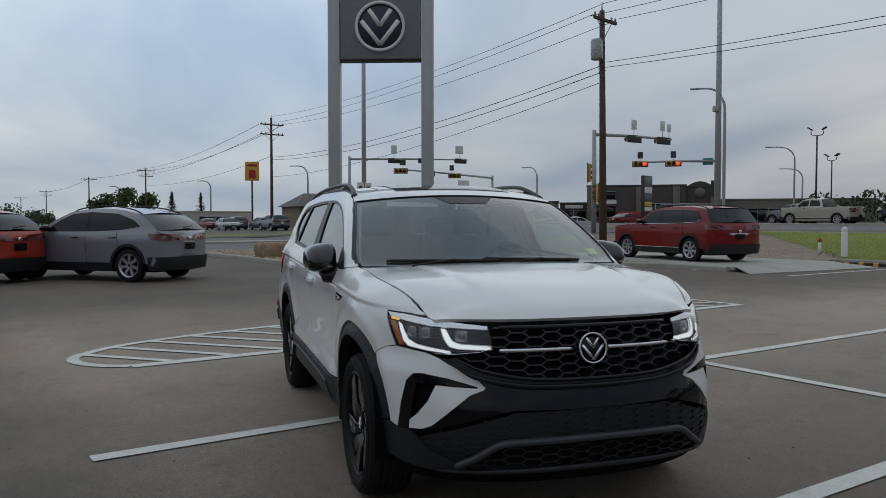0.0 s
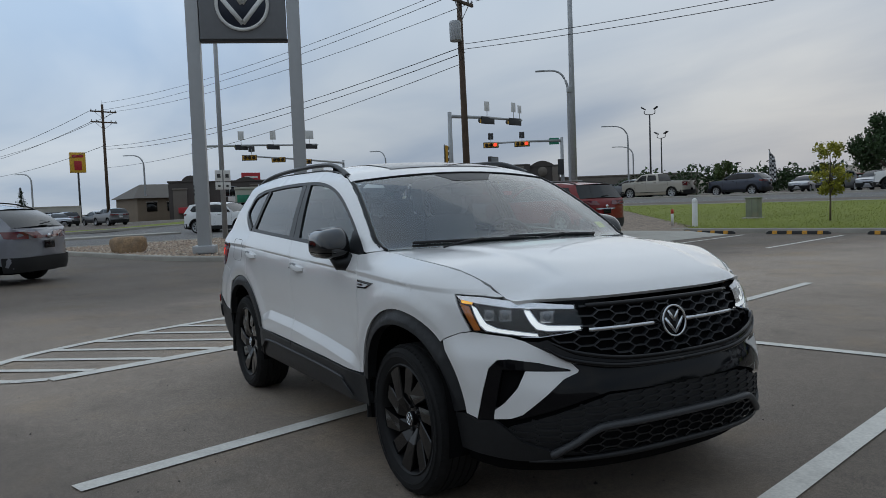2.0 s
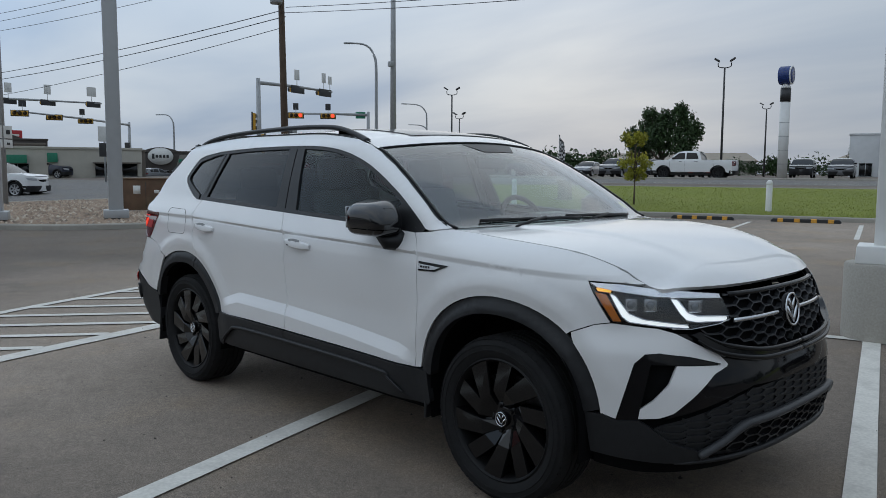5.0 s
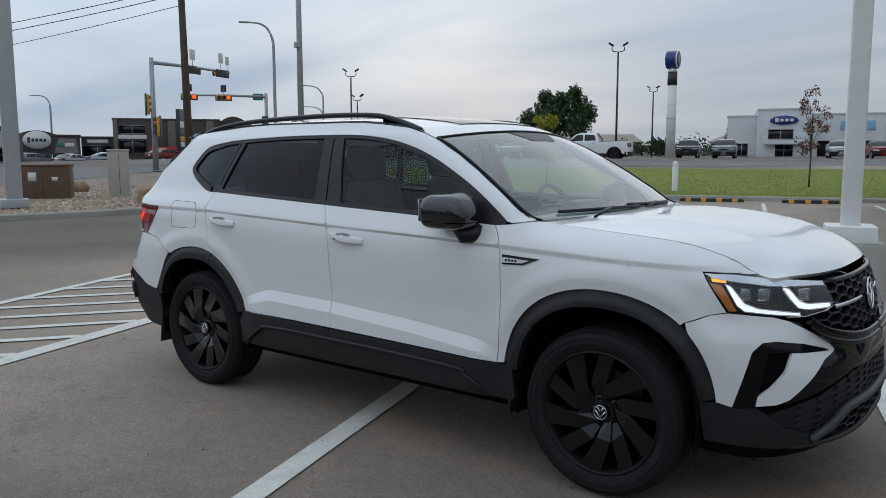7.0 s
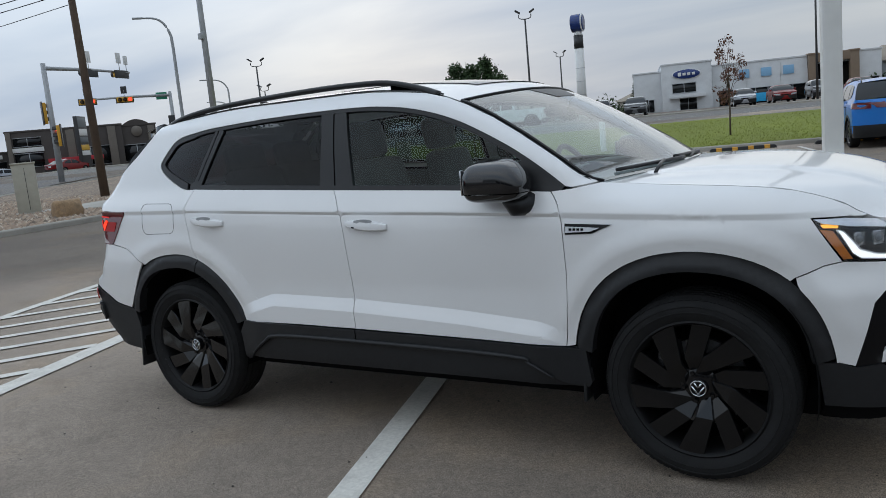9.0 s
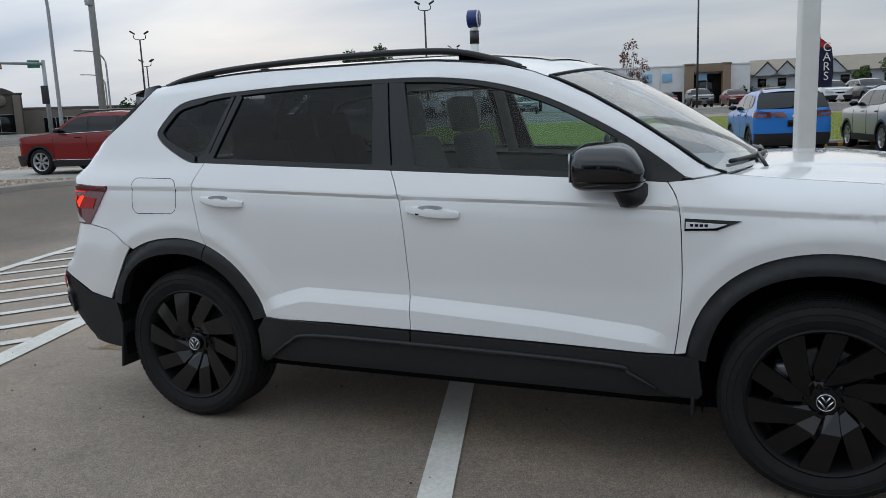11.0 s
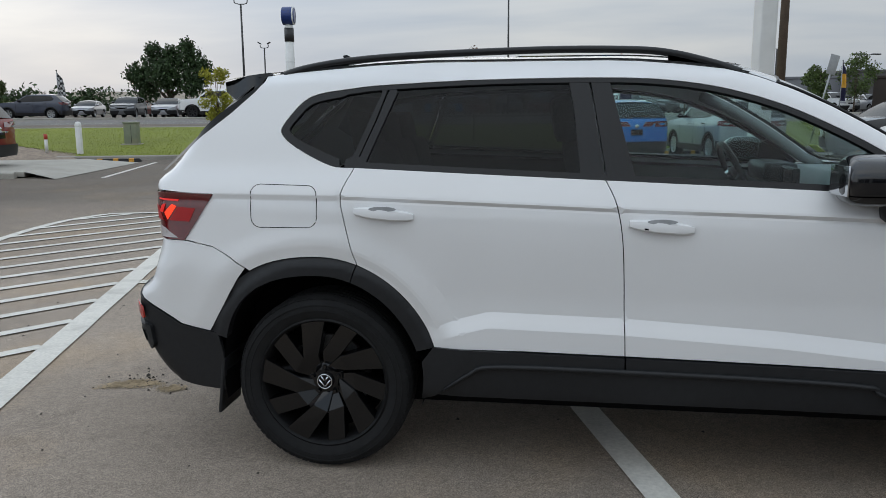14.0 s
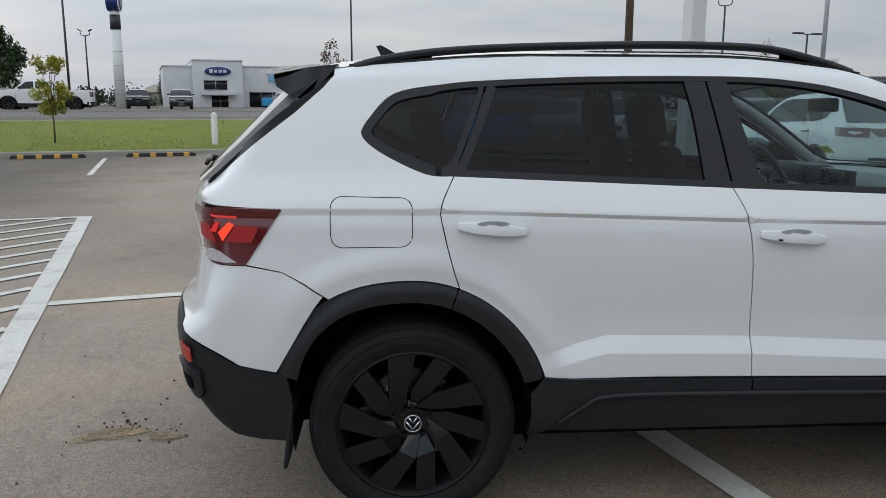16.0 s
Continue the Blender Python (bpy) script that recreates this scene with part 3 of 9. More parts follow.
def alloy_wheel(parent, at, s, turn=0.0):
    """Ten-bladed black alloy with its tyre; s is the side it faces (-1 or 1)."""
    flip = Matrix.Identity(4) if s < 0 else Matrix.Diagonal((1, -1, 1, 1))
    base = Matrix.Translation(at) @ flip @ Matrix.Rotation(turn, 4, "Y")
    wheel = part("wheel", moved(tyre_mesh(), base), RUBBER, parent, "black road tyre on gloss black alloy rim", flat_angle=35)
    R = 0.262
    rim = lathe([(R + 0.002, -0.108), (R - 0.005, -0.113), (R - 0.011, -0.106), (R - 0.018, -0.088), (R - 0.026, -0.02), (R - 0.03, 0.09), (R + 0.002, 0.10)], 72)
    part("rim", moved(rim, base), GRILLE_BLACK, wheel, flat_angle=40)
    # flat near-black disc closes the gaps between blades, in place of dark depth
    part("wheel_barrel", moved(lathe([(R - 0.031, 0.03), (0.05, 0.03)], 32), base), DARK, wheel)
    disc = lathe([(0.168, -0.004), (0.168, 0.016), (0.06, 0.016), (0.06, -0.004)], 40, closed=True)
    part("brake_disc", moved(disc, base), STEEL, wheel, flat_angle=40)
    upright = Matrix.Translation(at) @ flip
    part("brake_caliper", moved(box((0.11, 0.06, 0.10), (-0.11, 0.0, 0.06), 0.015), upright), STEEL, wheel)

    def ray(r, deg):
        return (r * math.sin(radians(deg)), r * math.cos(radians(deg)))

    def face(p):
        r = math.hypot(*p)
        return -0.098 + 0.034 * ramp(0.125, 0.04, r) - 0.006 * ramp(0.13, 0.24, r)

    for k in range(5):
        turned = base @ Matrix.Rotation(2 * math.pi * k / 5, 4, "Y")
        for left, right, back in (([(0.048, -70), (0.125, -40), (0.254, -19)], [(0.254, 2.5), (0.110, -11), (0.050, -20)], 0.0),
                                  ([(0.048, -14), (0.125, -1), (0.252, 18)], [(0.252, 34), (0.125, 30), (0.048, 46)], 0.008)):
            outline = [ray(*p) for p in left + right]
            wide = shrink(outline, -0.0025)
            sp = bmesh.new()
            top = [sp.verts.new((x, face((x, z)) + back, z)) for x, z in outline]
            low = [sp.verts.new((x, face((x, z)) + back + 0.005, z)) for x, z in wide]
            deep = [sp.verts.new((x, -0.045, z)) for x, z in wide]
            # the blade folds where it leaves the hub
            sp.faces.new((top[0], top[1], top[4], top[5]))
            sp.faces.new((top[1], top[2], top[3], top[4]))
            for i in range(6):
                j = (i + 1) % 6
                sp.faces.new((top[i], low[i], low[j], top[j]))
                sp.faces.new((low[i], deep[i], deep[j], low[j]))
            bmesh.ops.recalc_face_normals(sp, faces=sp.faces)
            part("spoke", moved(sp, turned), WHEEL_BLACK, wheel, smooth=False)
        nut = lathe([(0.0, -0.079), (0.007, -0.079), (0.0095, -0.075), (0.0095, -0.05)], 6)
        part("wheel_nut", moved(nut, turned @ Matrix.Translation((ray(0.056, -3)[0], 0, ray(0.056, -3)[1]))), WHEEL_BLACK, wheel, smooth=False)
    part("hub", moved(lathe([(0.0, -0.068), (0.066, -0.068), (0.076, -0.062), (0.082, -0.03)], 32), base), WHEEL_BLACK, wheel, flat_angle=40)
    cap = lathe([(0.0, -0.088), (0.028, -0.088), (0.033, -0.085), (0.035, -0.066)], 32)
    part("hub_cap", moved(cap, base), BLACK_GLOSS, wheel, "dark hub cap with a chrome ring", flat_angle=40)
    part("cap_ring", moved(emblem(0.031, 0.004), upright @ Matrix.Translation((0, -0.0885, 0))), CHROME, wheel)
    return wheel


def emblem(r, t):
    """A ring with two plain chevrons in it; faces -Y."""
    bm = lathe([(r, 0), (r, -t), (r * 0.88, -t), (r * 0.88, 0)], 40, closed=True)
    for a, b in (((-0.44, 0.66), (0.0, 0.02)), ((0.44, 0.66), (0.0, 0.02)), ((-0.74, 0.22), (0.0, -0.72)), ((0.74, 0.22), (0.0, -0.72))):
        d = Vector((b[0] - a[0], b[1] - a[1]))
        w = Vector((-d.y, d.x)).normalized() * 0.085
        q = [(a[0] - w.x, a[1] - w.y), (b[0] - w.x, b[1] - w.y), (b[0] + w.x, b[1] + w.y), (a[0] + w.x, a[1] + w.y)]
        f = [bm.verts.new((x * r, -t * 0.9, z * r)) for x, z in q]
        g = [bm.verts.new((x * r, 0, z * r)) for x, z in q]
        bm.faces.new(f)
        for i in range(4):
            bm.faces.new((f[i], g[i], g[(i + 1) % 4], f[(i + 1) % 4]))
    bmesh.ops.recalc_face_normals(bm, faces=bm.faces)
    return bm


def honeycomb(outline, cell, place, width=0.006, depth=0.014, squash=0.5):
    """Walls of flattened hexagons inside an outline, standing out from a curved surface."""
    bm = bmesh.new()
    xs, zs = [p[0] for p in outline], [p[1] for p in outline]
    seen = set()
    dx, dz = cell * 1.5, cell * math.sqrt(3) * squash
    for i in range(int((max(xs) - min(xs)) / dx) + 2):
        for j in range(int((max(zs) - min(zs)) / dz) + 2):
            cx, cz = min(xs) + i * dx, min(zs) + (j + 0.5 * (i % 2)) * dz
            hx = [(cx + cell * math.cos(math.pi * k / 3), cz + cell * squash * math.sin(math.pi * k / 3)) for k in range(6)]
            for k in range(6):
                a, b = hx[k], hx[(k + 1) % 6]
                key = (round((a[0] + b[0]) * 500), round((a[1] + b[1]) * 500))
                if key in seen or not in_polygon((a[0] + b[0]) / 2, (a[1] + b[1]) / 2, outline):
                    continue
                seen.add(key)
                d = Vector((b[0] - a[0], b[1] - a[1])).normalized()
                n = Vector((-d.y, d.x)) * width / 2
                vs = []
                for off in (0.0, depth):
                    pl = place(off)
                    vs += [bm.verts.new(pl(p[0] + sgn * n.x, p[1] + sgn * n.y)) for p, sgn in ((a, -1), (b, -1), (b, 1), (a, 1))]
                bm.faces.new(vs[4:8])
                for q in ((0, 1, 5, 4), (2, 3, 7, 6)):
                    bm.faces.new([vs[c] for c in q])
    bmesh.ops.recalc_face_normals(bm, faces=bm.faces)
    return bm


def white_car():
    car = thing("car", "white compact SUV with black trim, parked across a stall line", "car", Matrix.Translation((0, 0, 0)))

    def belt(x):
        return linear([(-1.21, 1.188), (-0.27, 1.145), (0.81, 1.097)], x)

    def clad(x):
        return linear([(-0.95, 0.508), (-0.19, 0.497), (0.85, 0.478)], x)

    gap_rear = curve([(-1.190, 0.818), (-1.21, 0.88), (-1.24, 1.0), (-1.25, 1.085), (-1.205, 1.188)], 4)
    gap_mid = curve([(-0.185, 0.497), (-0.19, 0.62), (-0.203, 0.90), (-0.228, 1.05), (-0.27, 1.145)], 4)
    gap_front = curve([(0.848, 0.478), (0.866, 0.62), (0.872, 0.79), (0.858, 1.01), (0.815, 1.097)], 4)
    R = 0.466
    rear_low = arch(REAR_HUB, R, 70.5, 15.2, 16)
    dlo_top = curve([(-1.49, 1.362), (-1.40, 1.452), (-1.23, 1.484), (-1.08, 1.497), (-0.72, 1.512), (-0.32, 1.515), (-0.08, 1.506), (0.14, 1.474), (0.36, 1.408), (0.59, 1.300), (0.75, 1.205), (0.872, 1.115)], 5)
    dlo_back = curve([(-1.205, 1.188), (-1.30, 1.196), (-1.44, 1.262), (-1.505, 1.318), (-1.49, 1.362)], 5)
    rows = []
    for i in range(160):
        x = -2.0 + 0.025 * i
        sh = linear(SHOULDER, x)
        rows += [(x, sh + d) for d in (-0.060, -0.026, -0.018, -0.004, 0.004, 0.030)]
        if -0.95 < x < 0.88:
            c = linear(CREASE, x)
            rows += [(x, c + d) for d in (0.022, 0.001, -0.004, -0.028, -0.051, -0.057)]
    for hub in (FRONT_HUB, REAR_HUB):
        for r in (0.478, 0.505, 0.518, 0.55, 0.59):
            rows += arch(hub, r, 12, 168, 56)
    for s in (-1, 1):
        pl, out = side_place(s), side_out(s)
        outline = gap_rear + [(-0.80, belt(-0.80))] + gap_mid[::-1] + [(-0.55, clad(-0.55))] + rear_low[::-1]
        part("rear_door", sheet(outline, 0.026, pl, out, gap=GAP, rows=rows), WHITE_PAINT, car, "white rear door", flat_angle=8)
        outline = gap_mid + [(0.3, belt(0.3))] + gap_front[::-1] + [(0.3, clad(0.3))]
        part("front_door", sheet(outline, 0.026, pl, out, gap=GAP, rows=rows), WHITE_PAINT, car, "white front door", flat_angle=8)
        top = [(x, lerp_table(TOP, x) - 0.001) for x in (1.0, 1.05, 1.1, 1.2, 1.3, 1.4, 1.5, 1.6, 1.68, 1.74, 1.79, 1.84, 1.87, 1.90)]
        outline = gap_front + [(0.90, 1.106)] + top + [(1.885, 0.952), (1.836, 0.959), (1.736, 0.963), (1.784, 0.885), (1.829, 0.812), (1.773, 0.801), (1.688, 0.765)] + arch(FRONT_HUB, R, 49, 167, 22)
        part("fender", sheet(outline, 0.024, pl, out, gap=GAP, rows=rows), WHITE_PAINT, car, "white front fender")
        pillar = [(x, lerp_table(TOP, x) - 0.001) for x in (0.99, 0.92, 0.84, 0.75, 0.65, 0.52, 0.39, 0.28, 0.16, 0.0, -0.15, -0.28, -0.5, -0.7, -0.93, -1.15, -1.36, -1.5, -1.6)]
        hatch_edge = [(-1.60, 1.515), (-1.635, 1.475), (-1.725, 1.395), (-1.868, 1.285), (-1.972, 1.20), (-2.03, 1.150), (-2.06, 1.10)]
        outline = gap_rear[:-1] + dlo_back[:-1] + dlo_top + [(0.90, 1.109)] + pillar + hatch_edge + [(-1.9, 1.086), (-1.765, 1.078), (-1.82, 1.0), (-1.885, 0.90), (-1.77, 0.876), (-1.693, 0.836), (-1.634, 0.795)] + arch(REAR_HUB, R, 124, 71, 12)
        part("body_side", sheet(outline, 0.024, pl, out, gap=GAP, rows=rows), WHITE_PAINT, car, "white roof side, pillar and rear quarter")
        # window surround and panes
        glass_q = curve([(-1.225, 1.212), (-1.31, 1.218), (-1.42, 1.272), (-1.465, 1.322), (-1.45, 1.358), (-1.375, 1.428), (-1.24, 1.457), (-1.115, 1.468)], 3)
        glass_q = glass_q + [(-1.16, 1.36), (-1.205, 1.25)]
        rear = [(-1.165, 1.205), (-1.10, 1.36), (-1.055, 1.472), (-0.72, 1.492), (-0.405, 1.495), (-0.385, 1.40), (-0.36, 1.169)]
        front = [(-0.165, 1.162), (-0.23, 1.40), (-0.255, 1.494), (-0.08, 1.486), (0.13, 1.455), (0.34, 1.388), (0.54, 1.295), (0.66, 1.215), (0.66, 1.12)]
        panes = (glass_q, curve(rear[1:5], 3) + rear[5:] + rear[:1], curve(front[2:8], 3) + front[8:] + front[:2])
        # surround as strips round the panes: outer outline minus panes, cut along the posts
        for strip in ([(-0.27, belt(-0.27)), (-0.36, 1.169 - 0.02), (-0.36, 1.169), (-0.385, 1.40), (-0.405, 1.497), (-0.335, 1.514)],
                      [(-0.262, belt(-0.27)), (-0.165, 1.140), (-0.165, 1.162), (-0.23, 1.40), (-0.255, 1.496), (-0.327, 1.514)],
                      [(-1.205, 1.188), (-1.165, 1.186), (-1.165, 1.205), (-1.10, 1.36), (-1.055, 1.472), (-1.08, 1.497), (-1.13, 1.36), (-1.192, 1.215)],
                      [(-1.225, 1.19), (-1.21, 1.19), (-1.197, 1.215), (-1.136, 1.36), (-1.09, 1.495), (-1.13, 1.494), (-1.115, 1.468), (-1.16, 1.36), (-1.205, 1.25), (-1.225, 1.212)],
                      [(-1.245, 1.186), (-1.16, 1.184), (-1.16, 1.208), (-1.20, 1.235), (-1.245, 1.216)],
                      [(0.66, 1.103), (0.66, 1.12), (0.66, 1.215), (0.70, 1.236), (0.75, 1.205), (0.872, 1.115), (0.855, 1.10)]):
            part("window_post", sheet(strip, 0.02, side_place(s, -0.004), out, 0.02), BLACK_SATIN, car, "satin black window post")
        edge = dlo_back[:-1] + dlo_top
        inner = [(p[0] * 0.985 - 0.004, p[1] - 0.017) if p[0] > -1.3 else (p[0] + 0.032, p[1] - 0.006 + 0.03 * ramp(1.4, 1.2, p[1]) - 0.016 * ramp(1.42, 1.47, p[1])) for p in edge]
        band = edge + inner[::-1]
        part("window_frame", sheet(band, 0.02, side_place(s, -0.003), out, 0.02), BLACK_SATIN, car, "satin black window frame")
        sill = [(x, belt(x)) for x in (-1.205, -0.8, -0.27, 0.3, 0.815, 0.855)] + [(x, belt(x) + 0.021) for x in (0.80, 0.3, -0.27, -0.8, -1.19)]
        part("window_sill_trim", sheet(sill, 0.02, side_place(s, -0.001), out, 0.02), BLACK_SATIN, car, "satin black sill trim")
        for k, (outline, mat, nm) in enumerate(zip(panes, (PRIVACY_GLASS, PRIVACY_GLASS, CABIN_GLASS), ("quarter_window", "rear_window", "front_window"))):
            p = part(nm, sheet(shrink(outline, -0.016), 0.04, side_place(s, -0.013), out, 0.0), mat, car, "dark tinted window" if k < 2 else "clear greenish window")
            p.visible_shadow = False
        # wheel arch trims, sill cladding
        for hub, a0, a1, nm in ((REAR_HUB, 15.5, 70.6, "rear_arch_trim"), (REAR_HUB, 71.2, 161, "rear_arch_trim"), (FRONT_HUB, 12, 168, "front_arch_trim")):
            ring = arch(hub, R - 0.001, a0, a1, 30) + arch(hub, 0.395, a1, a0, 30)
            bm = sheet(ring, 0.02, lambda x, z, h=hub: (x, s * (half_width(x, min(z, 0.9)) + 0.010 - 0.018 * ramp(0.452, R, math.hypot(x - h, z - ARCH_Z))), z), out, 0.05)
            part(nm, bm, BLACK_PLASTIC, car, "black plastic wheel arch trim")
            if a0 == 15.5:
                continue
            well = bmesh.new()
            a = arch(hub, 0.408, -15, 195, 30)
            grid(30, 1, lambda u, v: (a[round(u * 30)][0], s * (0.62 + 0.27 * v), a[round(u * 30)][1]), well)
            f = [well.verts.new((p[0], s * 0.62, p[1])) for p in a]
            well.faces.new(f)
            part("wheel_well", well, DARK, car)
        def low(off):
            return lambda x, z: (x, s * (half_width(x, max(z, 0.30)) + off - 0.10 * ramp(0.33, 0.18, z)), z)
        dip = curve([(-0.86, 0.335), (-0.76, 0.405), (-0.66, 0.438), (-0.18, 0.438), (0.60, 0.424), (0.69, 0.400), (0.79, 0.345)], 4)
        up = [(-0.90, 0.505), (-0.55, clad(-0.55) - 0.004), (-0.187, clad(-0.187) - 0.004)]
        outline = arch(REAR_HUB, 0.404, 9, -14, 5) + [(-0.90, 0.30)] + dip[:9] + [(-0.186, 0.438), (-0.186, 0.49)] + up[::-1]
        part("sill_cladding", sheet(outline, 0.025, low(0.012), out, 0.03, gap=0.001), BLACK_PLASTIC, car, "black plastic sill cladding")
        outline = [(-0.182, clad(-0.18) - 0.004), (0.3, clad(0.3) - 0.004), (0.93, 0.473), (0.945, 0.335), (0.93, 0.315), (0.83, 0.325)] + dip[::-1][:12] + [(-0.182, 0.438)]
        part("sill_cladding", sheet(outline, 0.025, low(0.012), out, 0.03, gap=0.001), BLACK_PLASTIC, car, "black plastic sill cladding")
        outline = [(-0.93, 0.308), (0.92, 0.312), (0.85, 0.326)] + [(p[0], p[1] + 0.004) for p in dip[::-1]] + [(-0.92, 0.318)]
        lip = [(x, s * (half_width(x, 0.44) + 0.0135), z + 0.003) for x, z in dip]
        part("sill_ridge", tube(lip, [0.004 + 0.007 * math.sin(math.pi * (i + 0.5) / len(lip)) for i in range(len(lip))], 8), BLACK_PLASTIC, car, "rounded ridge along the sill cladding")
        part("rocker", sheet(outline, 0.03, low(0.001), out, 0.03), BLACK_PLASTIC, car, "recessed black rocker panel")
        # fuel flap groove (one side), door handles
        if s < 0:
            fl = [(-1.609, 1.04)]
            for cx, cz, a0 in ((-1.570, 1.084, 180), (-1.382, 1.080, 90), (-1.382, 0.995, 0), (-1.570, 0.993, -90)):
                fl += arc(cx, cz, 0.038, a0, a0 - 90, 6)
            fl = resample(fl, 0.012)
            part("fuel_flap_gap", tube([(x, s * (half_width(x, z) - 0.0004), z) for x, z in fl], 0.0016, 6, True), DARK, car, "thin gap round the fuel flap")
        for hx, hz in ((-1.083, 1.014), (-0.072, 0.979)):
            # a flat-faced bow with a rounded upper and lower edge
            bm = bmesh.new()
            loops = []
            for i in range(17):
                u = i / 16
                x, e = hx + (u - 0.5) * 0.226, math.sin(math.pi * u) ** 0.45 if 0 < i < 16 else 0.25
                zc, hi = hz + 0.010 - 0.020 * u, 0.008 + 0.014 * e
                o = 0.004 + 0.030 * e
                ring = [(-hi, 0.0), (-hi, o * 0.65), (-hi * 0.72, o * 0.94), (0.0, o), (hi * 0.72, o * 0.92), (hi, o * 0.6), (hi, 0.0)]
                loops.append([bm.verts.new((x, s * (half_width(x, zc + dz) + dy), zc + dz)) for dz, dy in ring])
            for p, q in zip(loops, loops[1:]):
                for i in range(6):
                    bm.faces.new((p[i], p[i + 1], q[i + 1], q[i]))
            bm.faces.new(loops[0])
            bm.faces.new(loops[-1][::-1])
            bmesh.ops.recalc_face_normals(bm, faces=bm.faces)
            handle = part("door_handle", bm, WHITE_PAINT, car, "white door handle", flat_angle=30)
            # grey ellipse: the shade of the finger recess is put into this colour
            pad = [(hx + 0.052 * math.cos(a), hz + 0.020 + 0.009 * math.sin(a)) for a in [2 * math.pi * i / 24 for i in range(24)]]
            part("finger_recess", sheet(pad, 0.01, side_place(s, 0.031), out, 0.003), TRIM_GREY, handle, "grey ellipse for the shaded recess at the handle")
            if hx > -0.5:
                part("lock_slot", sheet([(hx - 0.062, hz - 0.002), (hx - 0.048, hz - 0.003), (hx - 0.048, hz - 0.009), (hx - 0.062, hz - 0.008)], 0.01, side_place(s, 0.0335), out, 0.002), DARK, handle, "small dark slot")
            cup = sheet(arc(hx - 0.003, hz - 0.012, 0.036, 0, 350, 24), 0.02, side_place(s, 0.0012), out, 0)
            part("handle_cup", cup, WHITE_PAINT, car)
        # fender badge
        eb = [(0.878, 0.973), (1.064, 0.967), (0.985, 0.934), (0.878, 0.930)]
        part("fender_badge", sheet(eb, 0.012, side_place(s, 0.004), out, 0.004), BLACK_GLOSS, car, "black side badge with a pale insert")
        ins = [(0.882, 0.962), (1.018, 0.956), (0.980, 0.942), (0.882, 0.938)]
        part("badge_insert", sheet(ins, 0.012, side_place(s, 0.0065), out, 0.002), SILVER_TRIM, car)
        for k in range(4):
            bx = 0.896 + 0.016 * k
            part("badge_bar", sheet([(bx, 0.955), (bx + 0.011, 0.955), (bx + 0.011, 0.946), (bx, 0.946)], 0.01, side_place(s, 0.008), out, 0.001), BLACK_GLOSS, car)
        # mirror
        def mirror_shell(low, grow):
            """Rounded box of the mirror, above or below its seam."""
            mb = bmesh.new()
            bmesh.ops.create_uvsphere(mb, u_segments=36, v_segments=24, radius=1.0)
            for v in mb.verts:
                x, y, z = [math.copysign(abs(c) ** p, c) for c, p in zip(v.co, (0.50, 0.55, 0.66 if v.co.z > 0 else 0.45))]
                z = z * (0.090 - 0.014 * y * s) if z > 0 else z * 0.080
                xx = x * 0.112 if x < 0 else x * (0.150 - 0.045 * max(0.0, z) / 0.09)
                z = min(z, -0.044) if low else max(z, -0.040)
                v.co = (0.605 + xx * grow, s * 0.958 + y * 0.090 * grow, 1.150 + z)
            return mb
        mirror = part("mirror", mirror_shell(False, 1.0), MIRROR_BLACK, car, "gloss black door mirror", flat_angle=50)
        part("mirror_base", mirror_shell(True, 0.975), MIRROR_BLACK, mirror, flat_angle=50)
        part("mirror_foot", tube([(0.715, s * 0.855, 1.062), (0.705, s * 0.89, 1.045), (0.685, s * 0.925, 1.045), (0.665, s * 0.945, 1.085)], [0.048, 0.044, 0.042, 0.034], 10), BLACK_SATIN, mirror)
        part("mirror_glass", moved(box((0.006, 0.135, 0.105), (0, 0, 0), 0.002), Matrix.Translation((0.496, s * 0.962, 1.158)) @ Matrix.Rotation(-s * 0.10, 4, "Z")), CHROME, mirror)
        # roof rail
        rp = curve([(-1.53, -0.655, 1.552), (-1.42, -0.655, 1.585), (-1.22, -0.645, 1.612), (-0.93, -0.64, 1.628), (-0.5, -0.636, 1.638), (-0.2, -0.636, 1.634), (-0.04, -0.64, 1.620), (0.12, -0.65, 1.580), (0.22, -0.66, 1.540)], 5)
        rail = tube([(x, s * -y, z) for x, y, z in rp], [0.016 + 0.006 * ramp(6, 0, i) + 0.006 * ramp(len(rp) - 7, len(rp) - 1, i) for i in range(len(rp))], 10, flat=0.9)
        part("roof_rail", rail, BLACK_SATIN, car, "satin black roof rail")
        for fx in ((-1.53, -1.25), (-0.06, 0.21)):
            pts = [p for p in rp if fx[0] <= p[0] <= fx[1]]
            foot = bmesh.new()
            lo = [foot.verts.new((p[0], s * 0.652, lerp_table(TOP, p[0]) - 0.01)) for p in pts]
            hi = [foot.verts.new((p[0], s * 0.652, p[2])) for p in pts]
            for i in range(len(pts) - 1):
                foot.faces.new((lo[i], lo[i + 1], hi[i + 1], hi[i]))
            bmesh.ops.solidify(foot, geom=foot.faces[:], thickness=0.02)
            part("rail_foot", foot, BLACK_SATIN, car)
        part("roof_ditch", tube([(x, s * (half_width(x, lerp_table(TOP, x) - 0.003) - 0.012), lerp_table(TOP, x) + 0.004) for x in [-1.55 + 0.1 * i for i in range(19)]], 0.004, 6), BLACK_SATIN, car)
        for hub, w, tn in ((FRONT_HUB, 0.782, 0.91), (REAR_HUB, 0.782, 0.0)):
            alloy_wheel(car, (hub, s * w, HUB_Z), s, tn)
